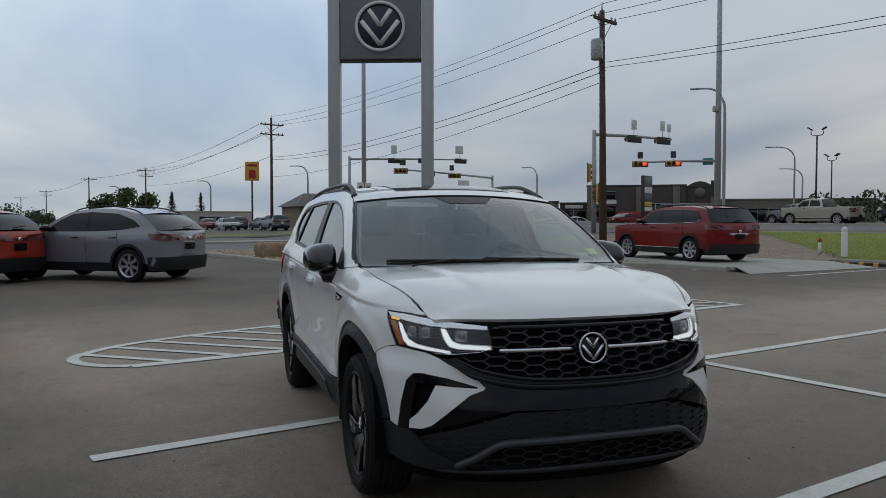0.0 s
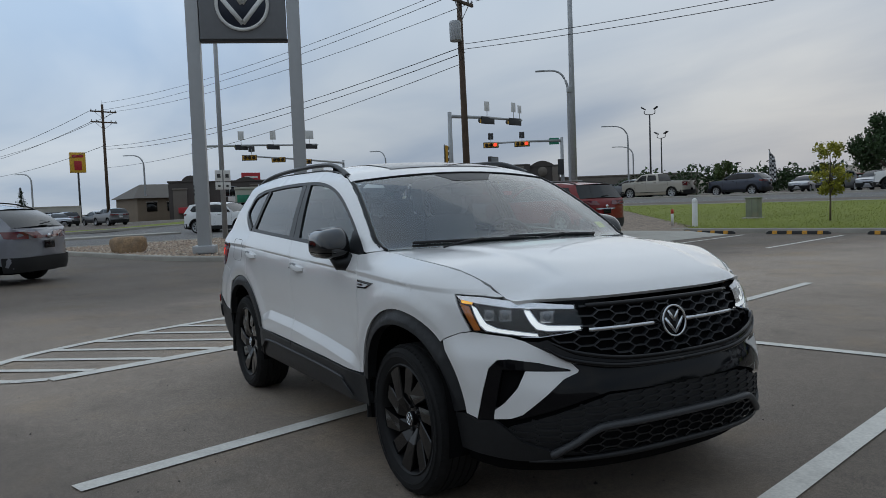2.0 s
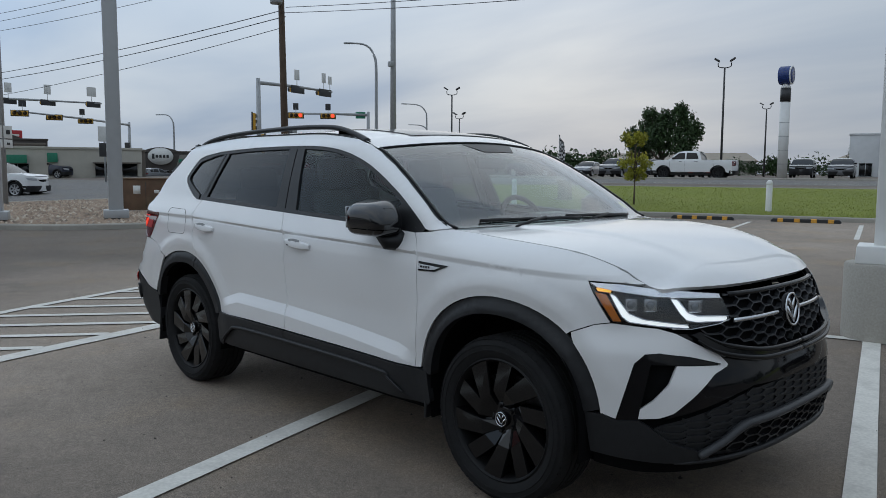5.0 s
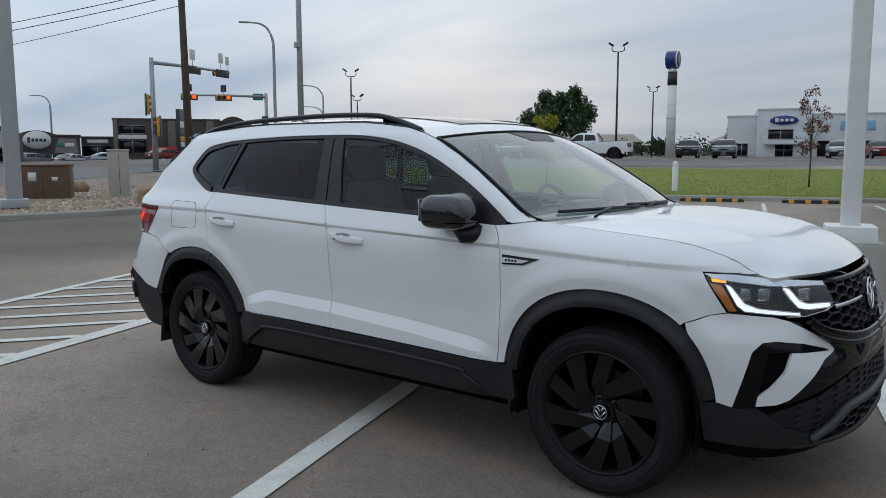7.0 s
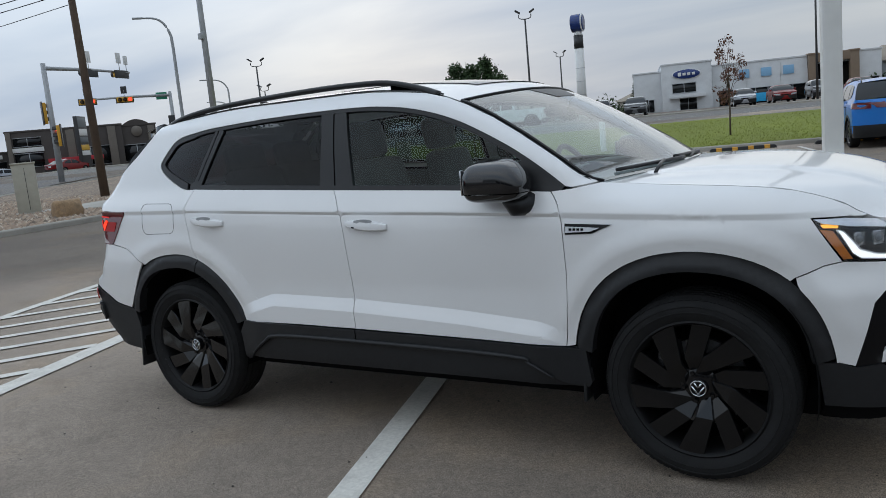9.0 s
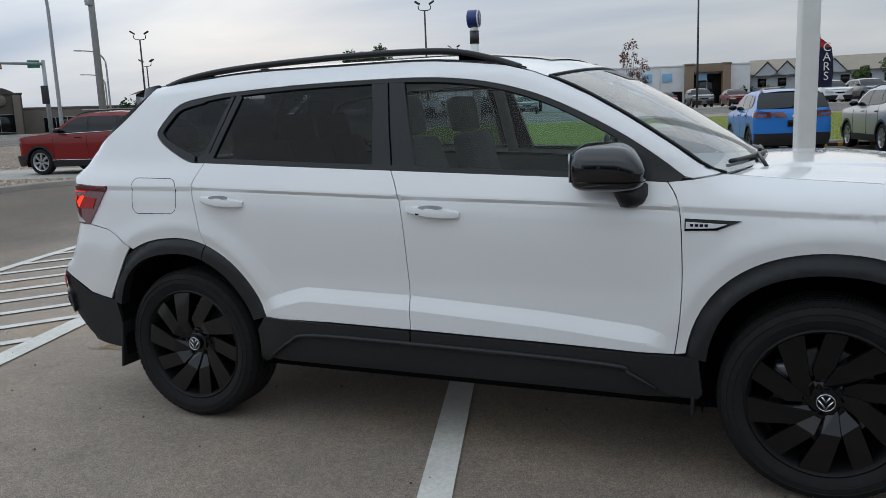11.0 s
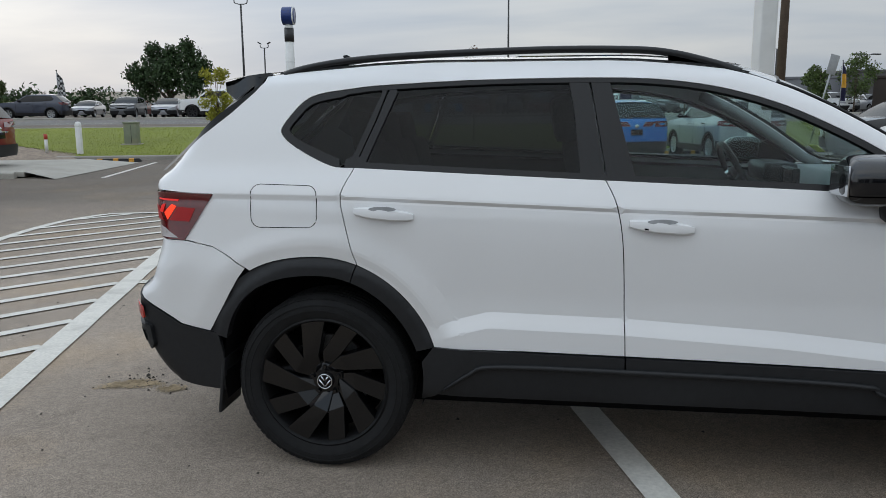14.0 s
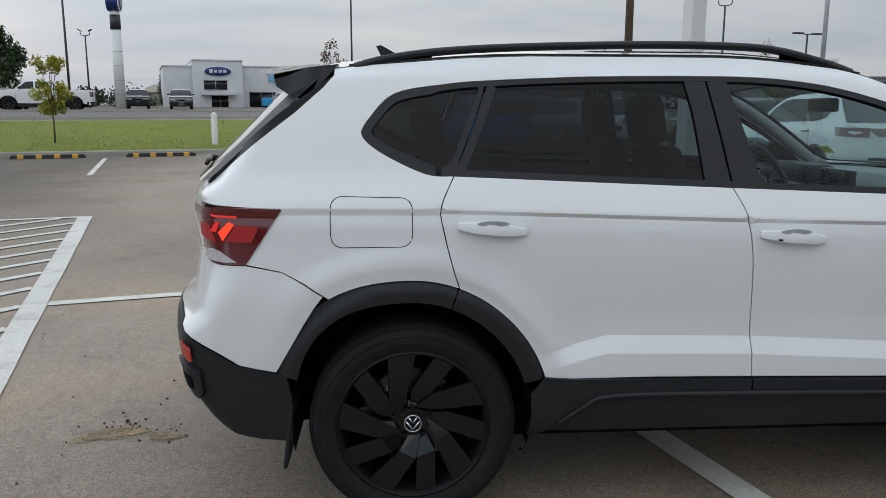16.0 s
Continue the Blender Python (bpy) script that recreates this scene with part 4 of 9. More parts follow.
        for fx in (REAR_HUB - 0.41, FRONT_HUB - 0.43):
            flap = box((0.014, 0.20, 0.23 if fx < 0 else 0.17), (fx, s * 0.80, 0.325 if fx < 0 else 0.35), 0.005)
            for v in flap.verts:
                v.co.x -= (0.12 if fx < 0 else 0.03) * (0.42 - v.co.z)
            part("mud_flap", flap, BLACK_PLASTIC, car, "black rubber mud flap")

    # hood, screen, roof
    def hood_edge(x):
        return half_width(x, lerp_table(TOP, x) - 0.002) - 0.004

    def hood_place(x, y):
        e = hood_edge(x)
        return (x, y, hood_z(x, y) + (lerp_table(TOP, x) - 0.002 - hood_z(x, max(e, abs(y)))) * min(1.0, abs(y) / e) ** 6 * ramp(2.0, 1.95, x))

    side = [(x, -hood_edge(x)) for x in (1.02, 1.1, 1.2, 1.3, 1.4, 1.5, 1.6, 1.7, 1.78, 1.83, 1.87)] + [(1.915, -0.686)]
    nose = [(2.118 - 0.40 * abs(y / 0.92) ** 3, y) for y in [-0.668 + 0.0334 * i for i in range(41)]]
    back = [(1.02 + 0.115 * (1 - (y / 0.80) ** 2), y) for y in (0.5, 0.25, 0, -0.25, -0.5)]
    hood_outline = side + nose + [(x, -y) for x, y in side[::-1]] + back
    creases = [(x, s * (0.50 - 0.10 * ramp(1.0, 2.0, x) + d)) for x in [1.06 + 0.03 * i for i in range(30)] for s in (-1, 1) for d in (0.055, 0.036, 0.02, 0.004, -0.01)]
    part("hood", sheet(hood_outline, 0.032, hood_place, lambda p: Vector((0, 0, 1)), 0.02, gap=0.0015, rows=creases), WHITE_PAINT, car, "white creased hood")
    lining = sheet(shrink(hood_outline, 0.03), 0.08, lambda x, y: (x, y, hood_place(x, y)[2] - 0.035), lambda p: Vector((0, 0, 1)), 0.0)
    part("hood_lining", lining, DARK, car)
    ws = part("windscreen", grid(14, 24, lambda u, v: screen(u, (1 - 2 * v) * 0.985)), SCREEN_GLASS, car, "windscreen with a faint sky reflection")
    ws.visible_shadow = False
    border = bmesh.new()
    for a0, a1, b0, b1 in ((0.0, 0.05, -1, 1), (0.955, 1.0, -1, 1), (0.05, 0.955, -1, -0.955), (0.05, 0.955, 0.955, 1)):
        grid(12, 24, lambda u, v: screen(a0 + (a1 - a0) * u, b0 + (b1 - b0) * v, -0.004), border)
    part("screen_border", border, BLACK_SATIN, car)
    part("sensor_shroud", grid(4, 6, lambda u, v: screen(0.83 + 0.14 * u, (v - 0.5) * (0.34 + 0.24 * u), 0.002)), BLACK_SATIN, car)
    for s in (-1, 1):
        part("screen_moulding", tube([screen(a / 16, s * 0.98, 0.001) for a in range(17)], 0.006, 6), BLACK_SATIN, car, "black strip along the windscreen pillar")
    part("screen_moulding", tube([screen(0.993, -0.98 + 0.07 * i, 0.002) for i in range(29)], 0.006, 6), BLACK_SATIN, car)
    sticker = part("screen_sticker", grid(2, 2, lambda u, v: screen(0.14 + 0.07 * u, 0.80 + 0.085 * v, -0.003)), material("yellow sticker", (0.55, 0.6, 0.12), 0.6, grain=((120, 0.15),)), car, "small yellow paper sticker")
    scuttle = grid(3, 20, lambda u, v: (lambda p: (p[0] + 0.10 * u - 0.02, p[1], p[2] - 0.012 - 0.02 * u))(screen(0.0, (2 * v - 1) * 0.98)))
    part("scuttle", scuttle, BLACK_PLASTIC, car, "black scuttle panel")
    for y0, y1 in ((-0.62, -0.02), (-0.10, 0.50)):
        wp = [screen(0.045 + 0.05 * (1 - i / 10) * 0.6, (y0 + (y1 - y0) * i / 10) / 0.78, 0.011) for i in range(11)]
        wiper = part("wiper", tube(wp, 0.0075, 6, flat=1.2), BLACK_SATIN, car, "black wiper blade")
        m = wp[6]
        part("wiper_arm", tube([(m[0], m[1], m[2] + 0.006), (m[0] + 0.014, m[1] - 0.12, m[2] - 0.006), (m[0] + 0.034, m[1] - 0.26, m[2] - 0.028)], 0.008, 6), BLACK_SATIN, wiper)
    part("roof", grid(40, 24, roof_place), WHITE_PAINT, car, "white roof")
    part("sunroof", grid(16, 12, lambda u, v: tuple(Vector(roof_place(0.06 + 0.45 * u, 0.2 + 0.6 * v)) + Vector((0, 0, 0.004)))), BLACK_GLOSS, car, "dark panoramic glass roof panel")
    fin = bmesh.new()
    prof = [(-1.34, 0.0), (-1.44, 0.0), (-1.47, 0.062), (-1.45, 0.066), (-1.41, 0.045)]
    for y in (-0.012, 0.012):
        fin.faces.new([fin.verts.new((x, y * (1 - z * 8), 1.598 + z)) for x, z in prof])
    fin.verts.ensure_lookup_table()
    for i in range(5):
        fin.faces.new((fin.verts[i], fin.verts[(i + 1) % 5], fin.verts[5 + (i + 1) % 5], fin.verts[5 + i]))
    bmesh.ops.recalc_face_normals(fin, faces=fin.faces)
    part("antenna_fin", fin, BLACK_GLOSS, car, "black shark-fin antenna", smooth=False)

    # spoiler, rear glass, tailgate, rear bumper
    def spoil(u, v):
        y = 2 * v - 1
        x0 = -1.615 - 0.03 * (1 - y * y)
        w = 0.655 - 0.05 * u
        return (x0 - (0.225 + 0.05 * (1 - y * y)) * u, y * w, 1.545 + 0.034 * (1 - abs(y) ** 2.4) - 0.02 * u * u - 0.008 * u)
    sp = grid(8, 20, spoil)
    r = bmesh.ops.solidify(sp, geom=sp.faces[:], thickness=0.035)
    part("spoiler", sp, BLACK_GLOSS, car, "gloss black roof spoiler")

    def rear_glass(u, v, off=0.0):
        y = 2 * v - 1
        z = 1.50 - 0.34 * u
        x = -1.715 - 0.345 * u
        w = 0.60 + 0.10 * u
        return (x - 0.10 * (1 - y * y) - off, y * w, z)
    rg = part("rear_glass", grid(8, 16, rear_glass), PRIVACY_GLASS, car, "dark tinted rear glass")
    for s in (-1, 1):
        edge = [(-1.60, 1.515), (-1.635, 1.475), (-1.725, 1.395), (-1.868, 1.285), (-1.972, 1.20), (-2.005, 1.172)]
        trim = edge + [(-2.03, 1.18), (-1.995, 1.21), (-1.902, 1.29), (-1.772, 1.395), (-1.70, 1.445)]
        part("hatch_side_trim", sheet(trim, 0.025, side_place(s, -0.004), side_out(s), 0.03), GRILLE_BLACK, car, "black strip beside the rear glass")
        inner = grid(8, 2, lambda u, v: (lambda p, q: tuple(p[i] + (q[i] - p[i]) * v for i in range(3)))((-1.66 - 0.36 * u, s * (0.672 + 0.07 * u), 1.50 - 0.33 * u), rear_glass(u, 0.5 + 0.5 * s)))
        part("hatch_inner_trim", inner, BLACK_SATIN, car)
        wing = [(-1.585, 1.553), (-1.70, 1.542), (-1.818, 1.520), (-1.808, 1.480), (-1.765, 1.452), (-1.706, 1.430), (-1.635, 1.498)]
        part("spoiler_cheek", sheet(wing, 0.03, lambda x, z: (x, s * (0.683 - 0.10 * ramp(-1.60, -1.85, x) - 0.25 * (z - 1.50)), z), lambda p: Vector((0, s, 0)), 0.025), BLACK_GLOSS, car, "gloss black spoiler cheek")
    wiper = part("rear_wiper", tube([(-2.13, 0.02, 1.18), (-2.17, -0.05, 1.20), (-2.13, -0.25, 1.205), (-2.10, -0.42, 1.20)], [0.02, 0.016, 0.01, 0.008], 8), BLACK_SATIN, car, "black rear wiper")
    pr, po = end_place(-1), end_out(-1)
    gate = end_coords([(-2.03, -0.77, 1.155), (-2.2, 0, 1.155), (-2.03, 0.77, 1.155), (-2.06, 0.80, 1.08), (-2.1, 0.70, 0.92), (-2.14, 0.62, 0.78), (-2.2, 0, 0.76), (-2.14, -0.62, 0.78), (-2.1, -0.70, 0.92), (-2.06, -0.80, 1.08)], -1)
    part("tailgate", sheet(gate, 0.04, pr, po, 0.012, gap=GAP), WHITE_PAINT, car, "white tailgate")
    for s in (-1, 1):
        lamp = [(-1.764, s * 0.885, 1.080), (-1.956, s * 0.877, 1.086), (-2.09, s * 0.66, 1.080), (-2.11, s * 0.62, 1.0), (-2.08, s * 0.70, 0.925), (-1.98, s * 0.86, 0.906), (-1.88, s * 0.89, 0.900), (-1.825, s * 0.89, 0.985)]
        taillight = part("taillight", sheet(end_coords(lamp, -1), 0.02, end_place(-1, 0.006), po, 0.015), RED_GLASS, car, "dark red taillight with a lit arrow")
        for bar, mat in (([(-1.93, s * .878, 1.039), (-1.913, s * .880, 1.031), (-1.950, s * .883, 0.979), (-1.964, s * .878, 1.006)], RED_GLOW),
                         ([(-1.958, s * .876, 1.041), (-1.974, s * .872, 1.038), (-1.992, s * .859, 1.009), (-1.972, s * .874, 1.006)], RED_DIM),
                         ([(-1.990, s * .856, 1.063), (-1.903, s * .876, 1.058), (-1.906, s * .878, 1.050), (-1.988, s * .861, 1.057)], RED_DIM),
                         ([(-1.907, s * .880, 1.029), (-1.834, s * .885, 1.024), (-1.859, s * .888, 0.972), (-1.943, s * .884, 0.976)], RED_FAINT),
                         ([(-1.998, s * .855, 1.03), (-2.040, s * .790, 1.03), (-2.045, s * .78, 0.985), (-1.972, s * .876, 0.975)], RED_FAINT)):
            part("light_bar", sheet(end_coords(bar, -1), 0.010, end_place(-1, 0.009), po, 0.002), mat, taillight, "lit red light bar" if mat is RED_GLOW else "")
        low = [(-2.06, s * .70, 0.937), (-1.99, s * .86, 0.952), (-1.961, s * .882, 0.945), (-1.905, s * .893, 0.909), (-2.0, s * .845, 0.912)]
        part("clear_lens", sheet(end_coords(low, -1), 0.015, end_place(-1, 0.008), po, 0.002), PALE_LENS, taillight, "clear reversing lamp lens")
    top_edge = [(-1.70, -0.91, 0.70), (-1.665, -0.91, 0.755), (-1.634, -0.91, 0.7945), (-1.693, -0.91, 0.8355), (-1.77, -0.91, 0.8755), (-1.885, -0.89, 0.899), (-1.99, -0.83, 0.903), (-2.08, -0.70, 0.92), (-2.14, -0.62, 0.775), (-2.2, 0, 0.755)]
    low_edge = [(-2.24, 0, 0.66), (-2.17, -0.60, 0.70), (-2.10, -0.75, 0.70), (-2.02, -0.83, 0.662), (-1.91, -0.89, 0.562), (-1.80, -0.91, 0.535)]
    bp = top_edge + [(x, -y, z) for x, y, z in top_edge[-2::-1]] + [(x, -y, z) for x, y, z in low_edge[::-1]] + low_edge[1:]
    part("rear_bumper", sheet(end_coords(bp, -1), 0.035, pr, po, 0.012, gap=GAP), WHITE_PAINT, car, "white rear bumper skin")
    ap = low_edge + [(-1.765, -0.91, 0.53), (-1.75, -0.91, 0.44), (-1.755, -0.90, 0.285), (-1.85, -0.88, 0.297), (-1.95, -0.82, 0.325), (-2.05, -0.75, 0.355), (-2.16, 0, 0.355)]
    ap = ap + [(x, -y, z) for x, y, z in ap[::-1][1:-1]]
    part("rear_apron", sheet(end_coords(ap, -1), 0.035, end_place(-1, 0.006), po, 0.02, gap=GAP), BLACK_PLASTIC, car, "black plastic rear apron")
    for s in (-1, 1):
        rf = [(-2.122, s * .885, 0.648), (-2.068, s * .908, 0.630), (-2.062, s * .909, 0.586), (-2.072, s * .906, 0.580), (-2.107, s * .90, 0.604)]
        part("rear_reflector", sheet(end_coords(rf, -1), 0.015, end_place(-1, 0.016), po, 0.006), RED_REFLECT, car, "red bumper reflector")
        block = [(-2.16, s * .82, 0.570), (-2.094, s * .862, 0.562), (-2.035, s * .905, 0.556), (-2.030, s * .905, 0.478), (-2.050, s * .90, 0.452), (-2.16, s * .82, 0.455)]
        surround = part("reflector_surround", sheet(end_coords(block, -1), 0.02, end_place(-1, 0.020), po, 0.02), BLACK_PLASTIC, car, "raised black block low on the bumper")
        # recess painted on: a near-black patch for its shade, slightly proud of the block
        pit = [(-2.11, s * .855, 0.535), (-2.062, s * .89, 0.530), (-2.060, s * .89, 0.485), (-2.105, s * .86, 0.482)]
        part("block_recess", sheet(end_coords(pit, -1), 0.015, end_place(-1, 0.0235), po, 0.002), DARK, surround)

    # front fascia
    pf, fo = end_place(1), end_out(1)
    base = [(1.80, -0.905, 0.44), (1.80, -0.905, 0.25), (1.95, -0.8, 0.23), (2.13, 0, 0.21), (1.95, 0.8, 0.23), (1.80, 0.905, 0.25), (1.80, 0.905, 0.44), (1.90, 0.84, 0.70), (1.97, 0.70, 0.77), (2.04, 0.5, 0.90), (2.12, 0, 0.905), (2.04, -0.5, 0.90), (1.97, -0.70, 0.77), (1.90, -0.84, 0.70)]
    # near-black backing sheet, in place of the dark depth behind the openings
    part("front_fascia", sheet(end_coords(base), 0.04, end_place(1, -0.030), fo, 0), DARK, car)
    for s in (-1, 1):
        def m(pts):
            return end_coords([(x, -s * y, z) for x, y, z in pts])
        white = [(1.690, -0.860, 0.742), (1.688, -0.868, 0.7645), (1.773, -0.835, 0.8005), (1.831, -0.806, 0.811), (1.971, -0.712, 0.798), (2.018, -0.668, 0.781), (2.127, -0.523, 0.692), (2.148, -0.495, 0.659), (2.148, -0.503, 0.649), (2.130, -0.561, 0.626), (2.094, -0.650, 0.546),
                 (2.045, -0.708, 0.485), (2.006, -0.739, 0.466), (1.938, -0.780, 0.457), (1.944, -0.779, 0.497), (1.985, -0.755, 0.532), (2.027, -0.719, 0.594), (2.040, -0.688, 0.663), (2.134, -0.530, 0.657), (2.134, -0.529, 0.662), (2.064, -0.641, 0.694), (1.988, -0.727, 0.708), (1.950, -0.762, 0.703), (1.922, -0.788, 0.668), (1.896, -0.806, 0.559), (1.863, -0.812, 0.448), (1.814, -0.829, 0.462)]
        wo = m(white) + m([(p[0], -half_width(*p), p[1]) for p in arch(FRONT_HUB, R, 10, 44, 9)])
        part("front_bumper", sheet(wo, 0.024, pf, fo, 0.016, gap=GAP * 0.6), WHITE_PAINT, car, "white bumper corner with a pointed blade")
        ins = [(1.863, -0.812, 0.446), (1.896, -0.806, 0.559), (1.922, -0.788, 0.668), (1.950, -0.762, 0.702), (1.988, -0.728, 0.707), (2.064, -0.641, 0.693), (2.134, -0.530, 0.659), (2.040, -0.688, 0.665), (1.971, -0.754, 0.665), (1.946, -0.778, 0.497), (1.938, -0.780, 0.455)]
        part("fog_trim", sheet(m(ins), 0.02, end_place(1, -0.002), fo, 0.03), BLACK_GLOSS, car, "gloss black hook-shaped bumper trim")
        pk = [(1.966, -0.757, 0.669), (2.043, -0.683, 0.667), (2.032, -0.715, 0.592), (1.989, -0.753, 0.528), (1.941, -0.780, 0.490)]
        # flat near-black sheet: the duct's dark depth is put into its colour
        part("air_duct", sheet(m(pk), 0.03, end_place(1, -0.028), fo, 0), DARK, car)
        corner = [(1.746, -0.848, 0.463), (1.814, -0.829, 0.460), (1.863, -0.812, 0.444), (1.938, -0.780, 0.453), (1.982, -0.754, 0.425), (2.036, -0.710, 0.371), (2.101, -0.625, 0.337), (2.126, -0.550, 0.291), (1.997, -0.723, 0.290), (1.858, -0.802, 0.299), (1.766, -0.830, 0.307)]
        part("bumper_corner", sheet(m(corner), 0.025, end_place(1, 0.004), fo, 0.02), BLACK_PLASTIC, car, "black plastic lower bumper corner")
        gl = [(2.018, -0.669, 0.779), (2.127, -0.523, 0.690), (2.150, -0.493, 0.655), (2.130, -0.563, 0.623), (2.093, -0.651, 0.543), (2.044, -0.708, 0.483), (2.017, -0.731, 0.461), (2.183, -0.469, 0.546), (2.205, -0.385, 0.565), (2.195, -0.15, 0.560), (2.215, 0, 0.56),
              (2.20, 0, 0.655), (2.19, -0.15, 0.658), (2.184, -0.347, 0.675), (2.116, -0.530, 0.714), (2.049, -0.630, 0.776)]
        part("bumper_band", sheet(m(gl), 0.03, end_place(1, -0.004), fo, 0.02), BLACK_GLOSS, car, "gloss black bumper band")
        lip = [(2.052, -0.624, 0.778), (2.117, -0.530, 0.712), (2.184, -0.347, 0.675), (2.19, -0.15, 0.658), (2.20, 0, 0.656), (2.19, 0, 0.690), (2.18, -0.15, 0.692), (2.173, -0.347, 0.709), (2.113, -0.517, 0.746), (2.070, -0.592, 0.788)]
        part("grille_lip", sheet(m(lip), 0.02, end_place(1, 0.018), fo, 0.03), BLACK_GLOSS, car, "gloss black grille lip")
        for ridge, rad in (([(2.07, -0.575, 0.776), (2.115, -0.49, 0.733), (2.165, -0.32, 0.699), (2.19, -0.15, 0.689), (2.20, 0, 0.687)], 0.010),
                           ([(2.06, -0.595, 0.758), (2.10, -0.51, 0.706), (2.16, -0.33, 0.669), (2.19, -0.15, 0.660), (2.205, 0, 0.658)], 0.012)):
            pl = end_place(1, 0.017)
            flat = resample(curve(m(ridge), 4), 0.02, False)
            part("lip_ridge", tube([pl(a, z) for a, z in flat], [rad * min(1.0, 0.3 + i * 0.12) for i in range(len(flat))], 10), BLACK_GLOSS, car, "gloss black ridge under the grille")
        # headlight
        hl = [(1.738, -0.826, 0.959), (1.836, -0.766, 0.956), (1.933, -0.678, 0.939), (2.014, -0.576, 0.929), (2.079, -0.456, 0.917), (2.123, -0.447, 0.827), (2.107, -0.505, 0.809), (2.055, -0.616, 0.793), (1.971, -0.712, 0.801), (1.833, -0.805, 0.811), (1.791, -0.823, 0.876)]
        lamp = part("headlight", sheet(m(hl), 0.02, end_place(1, -0.034), fo, 0), DARK, car, "LED headlight with lit running-light hooks")
        wall = sheet(m(hl), 0.02, end_place(1, -0.001), fo, 0.035)
        bmesh.ops.delete(wall, geom=[f for f in wall.faces if len(f.verts) == 3], context="FACES")
        part("lamp_housing", wall, BLACK_GLOSS, lamp)
        cv = part("lamp_cover", sheet(m(hl), 0.02, end_place(1, 0.001), fo, 0), LAMP_GLASS, lamp)
        cv.visible_shadow = False
        am = [(1.763, -0.828, 0.923), (1.804, -0.810, 0.915), (1.861, -0.790, 0.817), (1.834, -0.804, 0.816)]
        part("side_reflector", sheet(m(am), 0.012, end_place(1, -0.012), fo, 0.004), AMBER, lamp, "amber side reflector")
        ag = [(1.766, -0.822, 0.939), (1.817, -0.794, 0.934), (1.818, -0.798, 0.924), (1.774, -0.822, 0.928)]
        part("amber_strip", sheet(m(ag), 0.012, end_place(1, -0.007), fo, 0.003), AMBER_GLOW, lamp, "lit amber turn strip")
        hooks = ([(1.817, -0.801, 0.917), (1.835, -0.793, 0.908), (1.883, -0.775, 0.845), (1.929, -0.745, 0.825), (2.046, -0.626, 0.806), (2.050, -0.622, 0.798), (1.970, -0.712, 0.807), (1.886, -0.775, 0.818), (1.862, -0.788, 0.838)],
                 [(1.990, -0.651, 0.901), (2.005, -0.634, 0.897), (2.041, -0.616, 0.850), (2.063, -0.585, 0.838), (2.118, -0.459, 0.831), (2.121, -0.459, 0.817), (2.065, -0.590, 0.820), (2.042, -0.625, 0.828), (2.023, -0.641, 0.853)])
        for strip in hooks:
            flat = m(strip)
            part("running_light", sheet(flat, 0.010, end_place(1, -0.012), fo, 0.008), LED_GLOW, lamp, "lit white running light")
            pl = end_place(1, -0.011)
            part("bezel", tube([pl(a, z) for a, z in resample(shrink(flat, -0.003), 0.015)], 0.0022, 6, True), CHROME, lamp, "thin chrome bezel")
        tb = [(1.743, -0.825, 0.959), (1.836, -0.767, 0.955), (1.933, -0.679, 0.938), (2.015, -0.577, 0.928), (2.078, -0.460, 0.916), (2.087, -0.464, 0.902), (2.026, -0.588, 0.908), (1.947, -0.692, 0.912), (1.847, -0.776, 0.928), (1.769, -0.818, 0.943)]
        part("lamp_brow", sheet(m(tb), 0.015, end_place(1, 0.0015), fo, 0.006), SATIN_BROW, lamp, "satin silver brow")
        under = [end_place(1, 0.001)(a, z) for a, z in m([(2.122, -0.452, 0.824), (2.107, -0.504, 0.809), (2.055, -0.615, 0.795), (2.007, -0.677, 0.797)])]
        part("lamp_edge", tube(under, 0.002, 6), CHROME, lamp, "thin silver line")
        # projector modules in bright-edged boxes
        for px, py, pz, w in ((1.872, -0.743, 0.879, 0.040), (1.925, -0.695, 0.878, 0.050), (2.022, -0.552, 0.872, 0.055)):
            x, y, _ = wrap(px, py, pz)
            th = math.atan2(y, x - 1.45)
            at = Matrix.Translation((x - 0.026 * math.cos(th), s * (y - 0.026 * math.sin(th)), pz)) @ Matrix.Rotation(s * th * 0.72, 4, "Z")
            part("lamp_insert", moved(box((0.016, w, 0.044), (-0.004, 0, 0.0), 0.005), at), LAMP_CHROME, lamp, "dark chrome lamp module", flat_angle=40)
            lens = lathe([(0.0, 0.016), (0.010, 0.0135), (0.0165, 0.006), (0.0185, -0.006)], 20, "X")
            part("projector_lens", moved(lens, at), LAMP_LENS, lamp)
            edge_pts = [(0.006, sy * w * 0.5, sz * 0.022) for sy, sz in ((-1, -1), (1, -1), (1, 1), (-1, 1))]
            part("module_rim", moved(tube(edge_pts, 0.0022, 6, True), at), CHROME, lamp)
    gr = end_coords([(2.081, -0.458, 0.913), (2.12, 0, 0.905), (2.081, 0.458, 0.913), (2.122, 0.453, 0.822), (2.105, 0.509, 0.808), (2.062, 0.604, 0.790), (2.113, 0.517, 0.746), (2.173, 0.347, 0.709), (2.18, 0.15, 0.692), (2.19, 0, 0.690), (2.18, -0.15, 0.692), (2.173, -0.347, 0.709), (2.113, -0.517, 0.746), (2.062, -0.604, 0.790), (2.105, -0.509, 0.808), (2.122, -0.453, 0.822)])
    grille = part("grille", honeycomb(gr, 0.052, lambda o: end_place(1, -0.030 + o), 0.0042, 0.022, 0.44), SKID_GREY, car, "black honeycomb grille", smooth=False)
